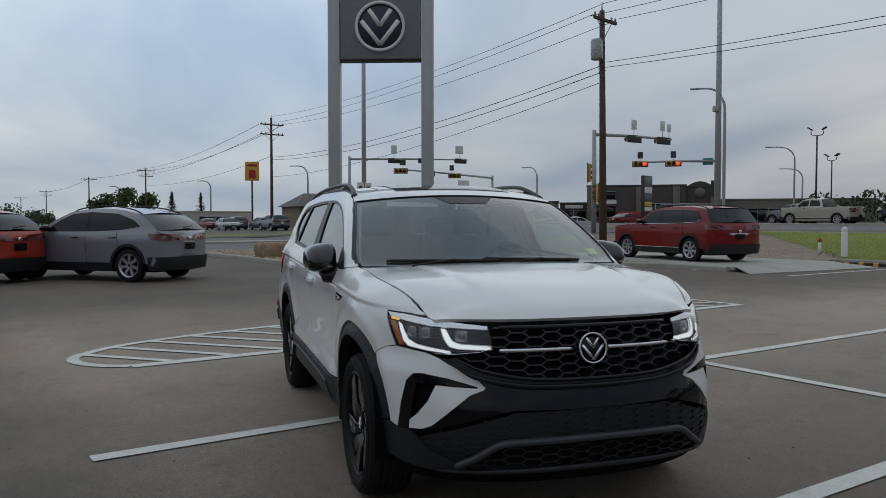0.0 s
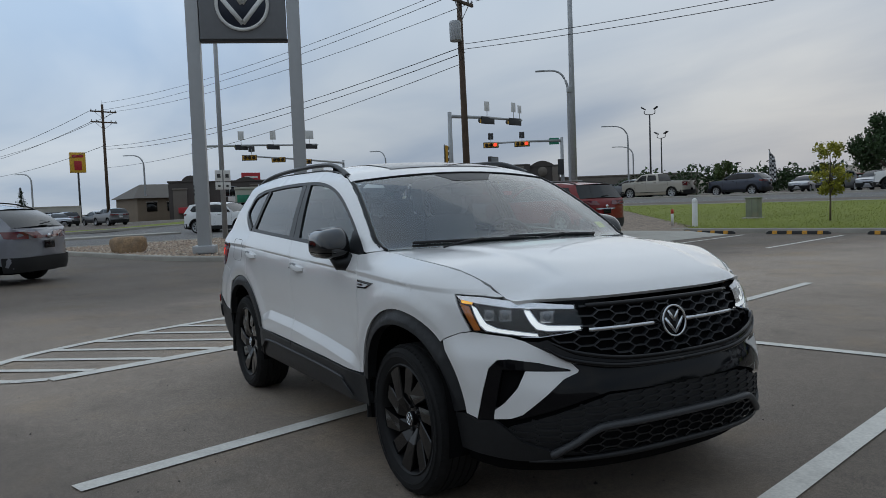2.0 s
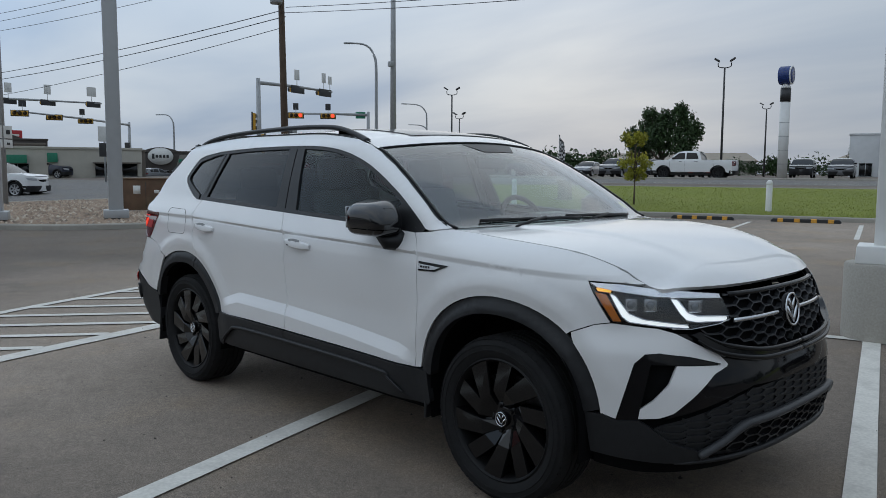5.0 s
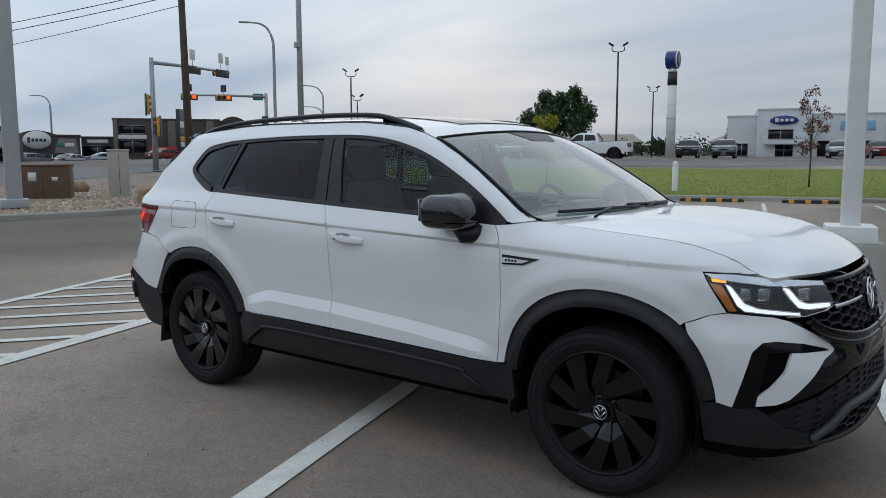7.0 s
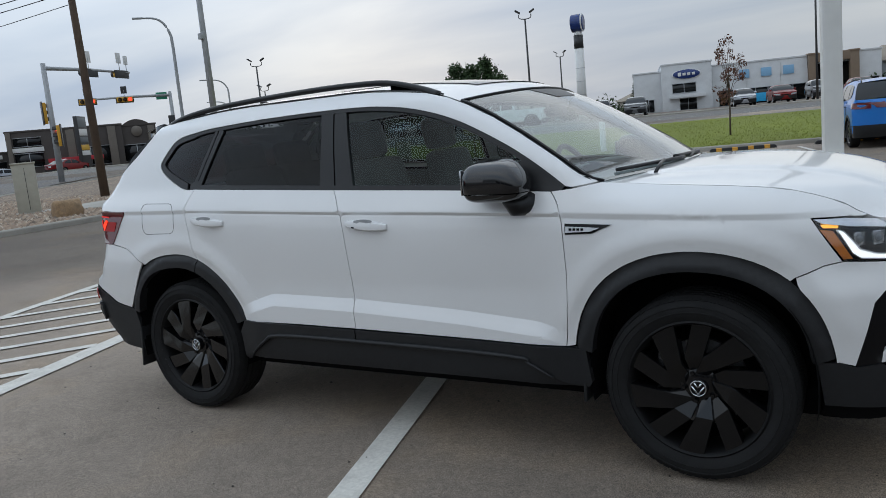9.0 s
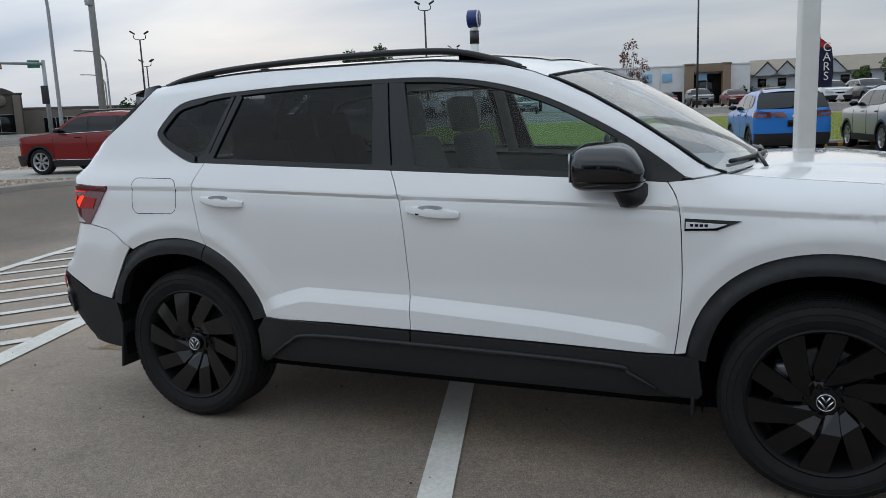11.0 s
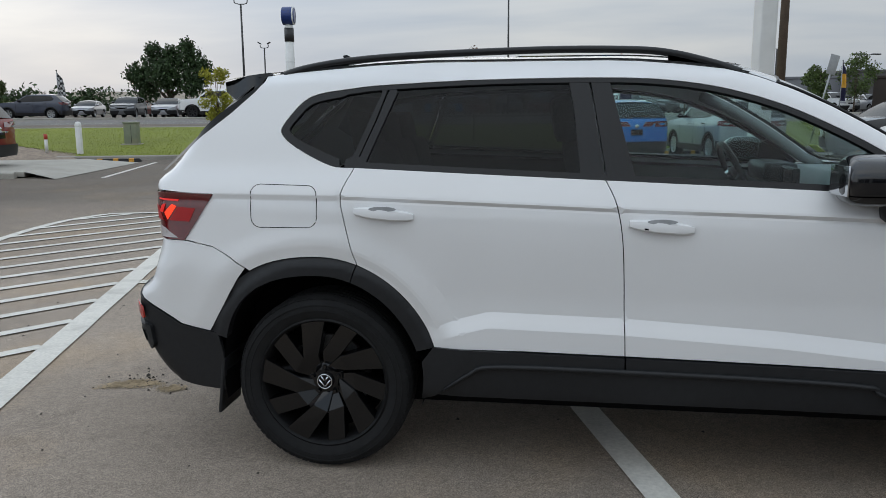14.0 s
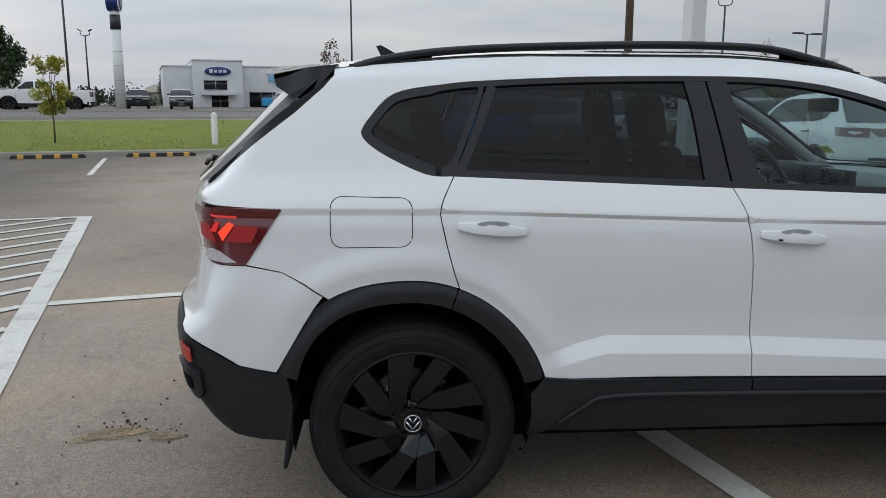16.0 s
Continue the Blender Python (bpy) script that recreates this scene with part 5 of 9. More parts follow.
    bar = [end_place(1, -0.014)(a, 0.813) for a in [math.atan2(y, 0.7) * 0.75 for y in [-0.44 + 0.04 * i for i in range(23)]]]
    left, right = [p for p in bar if p[1] < -0.075], [p for p in bar if p[1] > 0.075]
    for ps in (left, right):
        part("grille_bar", tube(ps, 0.0105, 8), CHROME, grille, "thin chrome grille bar")
    rim_top = [end_place(1, -0.014)(a, 0.908) for a in [math.atan2(y, 0.7) * 0.75 for y in [-0.45 + 0.05 * i for i in range(19)]]]
    part("grille_frame", tube(rim_top, 0.012, 8), BLACK_GLOSS, grille)
    logo = Matrix.Translation((2.182, 0, 0.813)) @ Matrix.Rotation(radians(90), 4, "Z") @ Matrix.Rotation(radians(-8), 4, "X")
    part("emblem_disc", moved(lathe([(0.0, 0.0), (0.068, 0.0), (0.070, 0.02)], 40), logo), BLACK_GLOSS, grille)
    part("emblem", moved(emblem(0.070, 0.008), logo), CHROME, grille, "round chrome emblem on a dark disc")
    lowg = end_coords([(1.92, -0.70, 0.40), (1.96, -0.675, 0.435), (2.13, -0.42, 0.53), (2.17, -0.35, 0.55), (2.2, 0, 0.557), (2.17, 0.35, 0.55), (2.13, 0.42, 0.53), (1.96, 0.675, 0.435), (1.92, 0.70, 0.40), (1.985, 0.66, 0.34), (2.06, 0.58, 0.312), (2.13, 0.4, 0.30), (2.18, 0, 0.295), (2.13, -0.4, 0.30), (2.06, -0.58, 0.312), (1.985, -0.66, 0.34)])
    part("lower_mesh_backing", sheet(lowg, 0.04, end_place(1, -0.016), fo, 0), BLACK_PLASTIC, car)
    part("lower_mesh", honeycomb(lowg, 0.054, lambda o: end_place(1, -0.017 + o), 0.008, 0.008, 0.30), BLACK_PLASTIC, car, "black textured lower bumper mesh", smooth=False)
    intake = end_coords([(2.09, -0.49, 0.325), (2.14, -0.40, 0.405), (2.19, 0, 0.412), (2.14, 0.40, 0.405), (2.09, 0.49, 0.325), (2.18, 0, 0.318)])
    # another near-black sheet, painting the dark depth behind the intake mesh
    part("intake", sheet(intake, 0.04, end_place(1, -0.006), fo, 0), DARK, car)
    part("intake_mesh", honeycomb(intake, 0.046, lambda o: end_place(1, -0.008 + o), 0.006, 0.012, 0.44), BLACK_SATIN, car, smooth=False)
    ub = curve([(2.06, -0.575, 0.315), (2.10, -0.49, 0.365), (2.135, -0.42, 0.415), (2.17, -0.34, 0.428), (2.2, 0, 0.432), (2.17, 0.34, 0.428), (2.135, 0.42, 0.415), (2.10, 0.49, 0.365), (2.06, 0.575, 0.315)], 5)
    ubp = [end_place(1, 0.0)(math.atan2(y, x - 1.45) * 0.75, z) for x, y, z in ub]
    part("skid_bar", tube(ubp, 0.021, 10, flat=0.8), SKID_GREY, car, "dark grey skid bar")
    ll = curve([(2.02, -0.66, 0.288), (2.06, -0.55, 0.292), (2.14, -0.3, 0.298), (2.17, 0, 0.30), (2.14, 0.3, 0.298), (2.06, 0.55, 0.292), (2.02, 0.66, 0.288)], 5)
    llp = [end_place(1, 0.0)(math.atan2(y, x - 1.45) * 0.75, z) for x, y, z in ll]
    part("front_lip", tube(llp, [0.004 + 0.012 * math.sin(math.pi * i / (len(llp) - 1)) for i in range(len(llp))], 8, flat=0.9), BLACK_PLASTIC, car, "dark plastic front lip")

    # underbody and inner shell that closes the gaps
    part("underbody", box((3.5, 1.5, 0.10), (0.10, 0, 0.29), 0.03), DARK, car)
    for s in (-1, 1):
        inner = [(-1.76, 0.52), (-1.80, 0.86), (-1.86, 1.04), (-1.6, 1.10), (-1.2, 1.15), (-0.2, 1.11), (0.8, 1.06), (1.0, 1.07), (1.6, 1.0), (1.70, 0.93), (1.77, 0.78), (1.66, 0.70)] + arch(FRONT_HUB, 0.45, 46, 165, 14) + [(0.8, 0.44), (-0.85, 0.46)] + arch(REAR_HUB, 0.45, 15, 150, 14)
        part("inner_shell", sheet(inner, 0.06, side_place(s, -0.020), side_out(s), 0), DARK, car)
    # cabin
    part("cabin_floor", box((2.9, 1.5, 0.05), (-0.55, 0, 0.42), 0.01), DARK, car)
    dash = grid(8, 12, lambda u, v: (1.06 - 0.42 * u ** 0.8, (2 * v - 1) * 0.76, 1.115 - 0.015 * (2 * v - 1) ** 2 - 0.30 * ramp(0.6, 1.0, u)))
    part("dashboard", dash, TRIM_GREY, car, "dark grey dashboard")
    part("instrument_hood", box((0.16, 0.36, 0.10), (0.62, 0.37, 1.09), 0.03), BLACK_SATIN, car)
    part("centre_screen", box((0.03, 0.24, 0.15), (0.60, 0.0, 1.06), 0.008), BLACK_GLOSS, car)
    wheel_m = Matrix.Translation((0.45, 0.37, 1.05)) @ Matrix.Rotation(radians(-25), 4, "Y")
    ring = [tuple(wheel_m @ Vector((0, 0.19 * math.cos(a), 0.19 * math.sin(a)))) for a in [2 * math.pi * i / 32 for i in range(32)]]
    sw = part("steering_wheel", tube(ring, 0.016, 8, True), BLACK_SATIN, car, "black three-spoke steering wheel")
    for a in (0, math.pi, -math.pi / 2):
        part("wheel_spoke", tube([tuple(wheel_m @ Vector((0, 0, 0))), tuple(wheel_m @ Vector((0, 0.17 * math.cos(a), 0.17 * math.sin(a))))], 0.018, 6), BLACK_SATIN, sw)
    part("wheel_badge", moved(lathe([(0, -0.045), (0.05, -0.040), (0.055, -0.02)], 20, "X"), wheel_m), CHROME, sw)
    part("wheel_boss", moved(lathe([(0, -0.03), (0.06, -0.02), (0.065, 0.03), (0, 0.035)], 20, "X"), wheel_m), BLACK_SATIN, sw)
    for sx, ys in ((-0.28, (-0.37, 0.37)), (-1.12, (-0.40, 0.0, 0.40))):
        for y in ys:
            seat = part("seat", box((0.50, 0.50, 0.16), (sx + 0.30, y, 0.66), 0.05), SEAT_CLOTH, car, "dark cloth seat")
            back = box((0.13, 0.48, 0.62), (0, 0, 0.31), 0.05, taper=0.82)
            part("seat_back", moved(back, Matrix.Translation((sx + 0.05, y, 0.66)) @ Matrix.Rotation(radians(-14), 4, "Y")), SEAT_CLOTH, seat)
            hr = box((0.10, 0.26, 0.19), (0, 0, 0), 0.045)
            part("headrest", moved(hr, Matrix.Translation((sx - 0.14, y, 1.36 if sx > -1 else 1.30)) @ Matrix.Rotation(radians(-10), 4, "Y")), SEAT_CLOTH, seat)
    part("headliner", grid(12, 8, lambda u, v: tuple(Vector(roof_place(0.02 + 0.96 * u, 0.03 + 0.94 * v)) - Vector((0, 0, 0.035)))), HEADLINER, car)
    for s in (-1, 1):
        trim = [(-0.80, 0.5), (-0.90, 0.88), (-1.55, 0.92), (-1.55, 1.12), (-1.2, 1.14), (0.75, 1.05), (0.80, 0.5)]
        part("door_lining", sheet(trim, 0.1, side_place(s, -0.07), side_out(-s), 0), SEAT_CLOTH, car)
        post = [(-0.32, 1.12), (-0.36, 1.48), (-0.29, 1.48), (-0.25, 1.12)]
        part("post_lining", sheet(post, 0.1, side_place(s, -0.035), side_out(-s), 0), TRIM_GREY, car)
        dpost = [(-1.5, 1.15), (-1.72, 1.30), (-1.6, 1.48), (-1.42, 1.47), (-1.5, 1.34)]
        part("post_lining", sheet(dpost, 0.1, side_place(s, -0.035), side_out(-s), 0), TRIM_GREY, car)
        part("pillar_lining", tube([tuple(Vector(screen(a / 8, s * 0.99)) + Vector((-0.03, -s * 0.02, -0.03))) for a in range(9)], 0.03, 6), TRIM_GREY, car)
    part("cabin_mirror", box((0.03, 0.22, 0.06), (0.50, 0, 1.42), 0.012), BLACK_SATIN, car)
    # the body rides a little higher on its springs than the drawing above
    still = ("wheel", "roof_rail", "rail_foot", "wheel_well", "mud_flap", "underbody")
    for ob in car.children:
        if ob.name.split(".")[0] in still:
            continue
        for piece in [ob] + list(ob.children):
            for v in piece.data.vertices:
                v.co.z += (0.019 - 0.006 * ramp(1.05, 1.2, v.co.z)) * (1 - 0.4 * ramp(0.3, 1.2, v.co.x))
    return car


white_car()


# ---- plan of the site: u runs along the main road, v away from the car park ----
AX = radians(15.5)
CU, SU = math.cos(AX), math.sin(AX)


def uv(u, v):
    return (u * CU - v * SU, u * SU + v * CU)


def to_uv(x, y):
    return (x * CU + y * SU, -x * SU + y * CU)


def terrain(x, y):
    """Height of the ground: level car park, rising to the main road, and a shallow dip before the shops."""
    u, v = to_uv(x, y)
    return linear([(21.2, 0.0), (33, 0.72), (47, 0.98), (60, 1.0)], v) * ramp(-100, -45, u) - 0.6 * ramp(-48, -66, u) * ramp(44, 54, v)


def ground_pose(x, y, deg=0.0, lift=0.0):
    return pose(x, y, terrain(x, y) + lift, 0, 0, deg)


def asphalt_material(name, color, patch=1.0, tone_bands=False):
    """Asphalt: fine stones, worn pale patches, dark stains and a few cracks."""
    m = bpy.data.materials.new(name)
    m.use_nodes = True
    t = m.node_tree
    b = t.nodes["Principled BSDF"]
    b.inputs["Roughness"].default_value = 0.82
    b.inputs["Specular IOR Level"].default_value = 0.3
    tc = t.nodes.new("ShaderNodeTexCoord")

    def noise_at(scale, detail=4.0, rough=0.55):
        n = t.nodes.new("ShaderNodeTexNoise")
        n.inputs["Scale"].default_value, n.inputs["Detail"].default_value, n.inputs["Roughness"].default_value = scale, detail, rough
        t.links.new(tc.outputs["Object"], n.inputs["Vector"])
        return n.outputs["Fac"]

    def ranged(src, a, b2, c, d):
        r = t.nodes.new("ShaderNodeMapRange")
        for k, v in zip(("From Min", "From Max", "To Min", "To Max"), (a, b2, c, d)):
            r.inputs[k].default_value = v
        t.links.new(src, r.inputs["Value"])
        return r.outputs[0]

    def times(a, b2):
        r = t.nodes.new("ShaderNodeMath")
        r.operation = "MULTIPLY"
        t.links.new(a, r.inputs[0])
        t.links.new(b2, r.inputs[1])
        return r.outputs[0]

    v = ranged(noise_at(190, 2), 0.3, 0.7, 0.42, 1.58)
    v = times(v, ranged(noise_at(45, 5), 0.3, 0.7, 0.84, 1.16))
    v = times(v, ranged(noise_at(0.32, 6, 0.6), 0.3, 0.7, 1 - 0.16 * patch, 1 + 0.18 * patch))
    v = times(v, ranged(noise_at(1.7, 6, 0.65), 0.56, 0.74, 1.0, 1 - 0.22 * patch))
    v = times(v, ranged(noise_at(9, 5, 0.7), 0.3, 0.7, 0.90, 1.10))
    if tone_bands:
        # brightness tuned into colour: palest in a broad uneven band beside the hatched island
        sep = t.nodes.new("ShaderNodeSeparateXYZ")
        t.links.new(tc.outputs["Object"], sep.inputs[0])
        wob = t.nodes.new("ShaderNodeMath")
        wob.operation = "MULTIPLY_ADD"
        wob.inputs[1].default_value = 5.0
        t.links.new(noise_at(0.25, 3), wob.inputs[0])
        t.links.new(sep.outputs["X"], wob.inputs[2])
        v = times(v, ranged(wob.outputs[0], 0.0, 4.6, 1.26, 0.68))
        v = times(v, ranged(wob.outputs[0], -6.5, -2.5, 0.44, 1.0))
        # the colour is also scaled darker over the driving lane past the stall ends
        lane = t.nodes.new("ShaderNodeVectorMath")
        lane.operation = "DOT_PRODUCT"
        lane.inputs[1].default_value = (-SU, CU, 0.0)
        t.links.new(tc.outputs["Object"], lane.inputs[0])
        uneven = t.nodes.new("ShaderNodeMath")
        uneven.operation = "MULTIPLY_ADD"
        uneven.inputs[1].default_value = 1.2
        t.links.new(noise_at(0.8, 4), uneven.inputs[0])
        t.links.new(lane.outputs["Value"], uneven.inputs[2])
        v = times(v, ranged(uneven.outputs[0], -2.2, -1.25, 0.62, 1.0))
    vor = t.nodes.new("ShaderNodeTexVoronoi")
    vor.inputs["Scale"].default_value = 130
    t.links.new(tc.outputs["Object"], vor.inputs["Vector"])
    v = times(v, ranged(vor.outputs["Distance"], 0.0, 0.16, 1.45, 1.0))
    s = t.nodes.new("ShaderNodeVectorMath")
    s.operation = "SCALE"
    warm = t.nodes.new("ShaderNodeMixRGB")
    warm.inputs["Color1"].default_value = (*color, 1)
    warm.inputs["Color2"].default_value = (color[0] * 1.25, color[1] * 1.12, color[2] * 0.92, 1)
    t.links.new(ranged(noise_at(0.7, 5, 0.6), 0.5, 0.75, 0.0, 0.8), warm.inputs["Fac"])
    t.links.new(warm.outputs[0], s.inputs[0])
    t.links.new(v, s.inputs["Scale"])
    t.links.new(s.outputs[0], b.inputs["Base Color"])
    k = t.nodes.new("ShaderNodeBump")
    k.inputs["Strength"].default_value, k.inputs["Distance"].default_value = 0.5, 0.006
    t.links.new(noise_at(180, 3), k.inputs["Height"])
    t.links.new(k.outputs[0], b.inputs["Normal"])
    return m


ASPHALT = asphalt_material("worn car park asphalt", (0.229, 0.188, 0.152), 1.25, tone_bands=True)
ROAD_TAR = asphalt_material("road asphalt", (0.15, 0.143, 0.137), 0.5)
LINE_PAINT = material("worn white line paint", (0.63, 0.605, 0.55), 0.75, grain=((55, 0.10), (1.3, 0.06)), stain=(5, 0.55, (0.36, 0.34, 0.31)), bump=0.3, bump_scale=160)
CONCRETE = material("weathered concrete", (0.36, 0.34, 0.30), 0.85, grain=((60, 0.10), (0.8, 0.12)), stain=(2.2, 0.4, (0.25, 0.23, 0.20)), bump=0.25, bump_scale=90)
GRAVEL = material("mixed river gravel", (0.24, 0.185, 0.14), 0.9, grain=((9, 0.5), (26, 0.5), (0.5, 0.12)), bump=1.0, bump_scale=14, bump_dist=0.05)
GRASS = material("mown lawn", (0.175, 0.205, 0.02), 0.9, grain=((3.5, 0.12), (22, 0.18), (0.25, 0.12)), stain=(0.6, 0.35, (0.21, 0.21, 0.04)), bump=0.9, bump_scale=60, bump_dist=0.03)
DRY_GRASS = material("dry verge", (0.27, 0.22, 0.13), 0.9, grain=((4, 0.2), (30, 0.25)), bump=0.6, bump_scale=40, bump_dist=0.03)
KERB_YELLOW = material("worn yellow marking", (0.62, 0.30, 0.03), 0.7, grain=((20, 0.15),), stain=(12, 0.5, (0.25, 0.16, 0.05)))
RECYCLED = material("black recycled rubber", (0.02, 0.02, 0.02), 0.75, grain=((60, 0.2),), bump=0.3, bump_scale=120)
WHITE_STEEL = material("white painted steel", (0.72, 0.72, 0.70), 0.45, grain=((12, 0.04),), stain=(3, 0.25, (0.52, 0.50, 0.46)))
GREY_STEEL = material("galvanised steel", (0.34, 0.35, 0.36), 0.5, 0.35, grain=((6, 0.08), (40, 0.06)))
PYLON_GREY = material("silver-grey sign cladding", (0.40, 0.41, 0.42), 0.45, 0.2, grain=((4, 0.04),))
DARK_STEEL = material("dark painted steel", (0.03, 0.03, 0.032), 0.5, grain=((20, 0.15),))
WOOD_POLE = material("weathered pole timber", (0.085, 0.058, 0.04), 0.9, grain=((3, 0.2), (60, 0.25)), bump=0.5, bump_scale=50)
YELLOW_CASE = material("signal yellow paint", (0.62, 0.33, 0.03), 0.5, grain=((15, 0.1),))
STONE = material("tan boulder", (0.30, 0.20, 0.115), 0.9, grain=((6, 0.25), (30, 0.2)), stain=(4, 0.5, (0.18, 0.15, 0.12)), bump=0.8, bump_scale=18, bump_dist=0.03)


def spread(n, reach, fine):
    """Steps that are close near the middle and wide far out."""
    out = set()
    for i in range(-n, n + 1):
        a = i / n
        out.add(round(math.copysign(reach * (fine * abs(a) + (1 - fine) * abs(a) ** 4), a), 2))
    return sorted(out)


def ground_sheet():
    us, vs = spread(46, 2500, 0.055), sorted(set(spread(30, 2500, 0.04)) | {21.2, 24, 27, 30, 33, 36, 40, 44, 47, 52, 60})
    bm = bmesh.new()
    rows = [[bm.verts.new((*uv(a, b), terrain(*uv(a, b)) - 0.004)) for b in vs] for a in us]
    for i in range(len(us) - 1):
        for j in range(len(vs) - 1):
            bm.faces.new((rows[i][j], rows[i + 1][j], rows[i + 1][j + 1], rows[i][j + 1]))
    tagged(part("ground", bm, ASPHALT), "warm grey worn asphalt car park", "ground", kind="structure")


def drape(outline, lift, step=4.0):
    """A flat outline in (u, v) laid on the terrain."""
    return sheet(outline, step, lambda a, b: (*uv(a, b), terrain(*uv(a, b)) + lift), lambda p: Vector((0, 0, 1)), 0.0)


ground_sheet()
tagged(part("main_road", drape([(-700, 32.6), (-52.6, 32.6), (-28.4, 32.6), (700, 32.6), (700, 47), (-700, 47)], 0.006, 14), ROAD_TAR), "grey asphalt main road", "road", kind="structure")
tagged(part("side_road", drape([(-52, -500), (-28.4, -500), (-28.4, 32.5), (-52, 32.5)], 0.006, 14), ROAD_TAR), "grey asphalt side road", "road", kind="structure")


def kerb(points, label, width=0.16, height=0.13, piece=3.0):
    """A concrete kerb of cast lengths along points in (u, v)."""
    root = tagged(new("kerb"), label, "kerb", kind="structure")
    pts = [Vector(uv(*p)) for p in resample(points, min(piece, 0.7) if len(points) > 5 else piece, closed=False)]
    dirs = [(pts[min(i + 1, len(pts) - 1)] - pts[max(i - 1, 0)]).normalized() for i in range(len(pts))]
    first, run = 0, 0.0
    for i in range(1, len(pts)):
        run += (pts[i] - pts[i - 1]).length
        if run < piece * 0.93 and i < len(pts) - 1:
            continue
        bm = bmesh.new()
        rings = []
        for k in range(first, i + 1):
            n = Vector((-dirs[k].y, dirs[k].x)) * width / 2
            p = pts[k] + dirs[k] * (0.003 if k == first else -0.003 if k == i else 0.0)
            z = terrain(p.x, p.y)
            rings.append([bm.verts.new((p.x + n.x * off, p.y + n.y * off, z + h)) for off, h in ((-1, -0.05), (-1, height - 0.03), (-0.72, height), (0.72, height), (1, height - 0.03), (1, -0.05))])
        for q, r in zip(rings, rings[1:]):
            for k in range(5):
                bm.faces.new((q[k], q[k + 1], r[k + 1], r[k]))
        bm.faces.new(rings[0])
        bm.faces.new(rings[-1][::-1])
        bmesh.ops.recalc_face_normals(bm, faces=bm.faces)
        part("kerb_stone", bm, CONCRETE, root, smooth=False)
        first, run = i, 0.0
    return root


ISLAND = curve([(-27.8, 6.1), (-22, 6.2), (-17.5, 6.3), (-14.6, 7.1), (-13.1, 8.9), (-12.4, 11.5), (-11.8, 14.0), (-10.6, 14.9)], 5)
kerb(ISLAND + [(-8.6, 14.9)], "pale concrete kerb round the gravel island")
kerb([(-9.9, 21.3), (0, 21.3), (30, 21.3), (60, 21.3)], "pale concrete kerb along the lawn", piece=3.2)
kerb([(-28.1, 6.1), (-28.1, 20), (-27.6, 27), (-25, 31), (-21, 32.2), (60, 32.2)], "pale concrete kerb along the road", piece=6)
kerb([(-300, 47.3), (200, 47.3)], "pale concrete kerb on the far side of the road", piece=20)
kerb([(-52.3, -200), (-52.3, 26), (-54, 31), (-58, 32.3), (-300, 32.3)], "pale concrete kerb across the side road", piece=12)
kerb([(-40.2, -200), (-40.2, 18)], "low concrete median kerb", 1.2, piece=12)
tagged(part("gravel", drape(ISLAND + [(-10.6, 15.0), (-17.0, 15.0), (-17.0, 19.8), (-8.7, 19.8), (-9.3, 21.0), (-9.6, 22.3), (-13, 25.5), (-18, 30.5), (-20.5, 32.0), (-24.5, 30.8), (-27.4, 27), (-27.9, 20), (-27.9, 6.3)], 0.10, 1.5), GRAVEL), "brown and grey river gravel on the island", "gravel", kind="stuff")
tagged(part("lawn", drape([(-9.4, 21.4), (60, 21.4), (60, 32.1), (-20.3, 32.1), (-18, 30.5), (-13, 25.5), (-9.6, 22.2)], 0.11, 2.0), GRASS), "green mown lawn between car park and road", "lawn", kind="stuff")
tagged(part("verge", drape([(-300, 47.4), (200, 47.4), (200, 49.5), (-300, 49.5)], 0.10, 8), DRY_GRASS), "dry tan verge beyond the road", "verge", kind="stuff")
tagged(part("verge", drape([(-60, -200), (-52.4, -200), (-52.4, 26), (-54, 31), (-60, 32)], 0.09, 5), GRASS), "green verge across the side road", "verge", kind="stuff")
pad = box((8.6, 4.7, 0.12), (*uv(-12.75, 17.35), 0.075), 0.02, AX)
tagged(part("display_pad", pad, CONCRETE), "pale concrete display pad", "pad", kind="structure")
ap = bmesh.new()
q = [(-8.45, 15.0, 0.13), (-8.45, 19.7, 0.13), (-7.2, 19.9, 0.006), (-7.6, 14.4, 0.006)]
ap.faces.new([ap.verts.new((*uv(a, b), z)) for a, b, z in q])
tagged(part("pad_ramp", ap, CONCRETE, smooth=False), "sloping concrete ramp of the pad", "ramp", kind="structure")


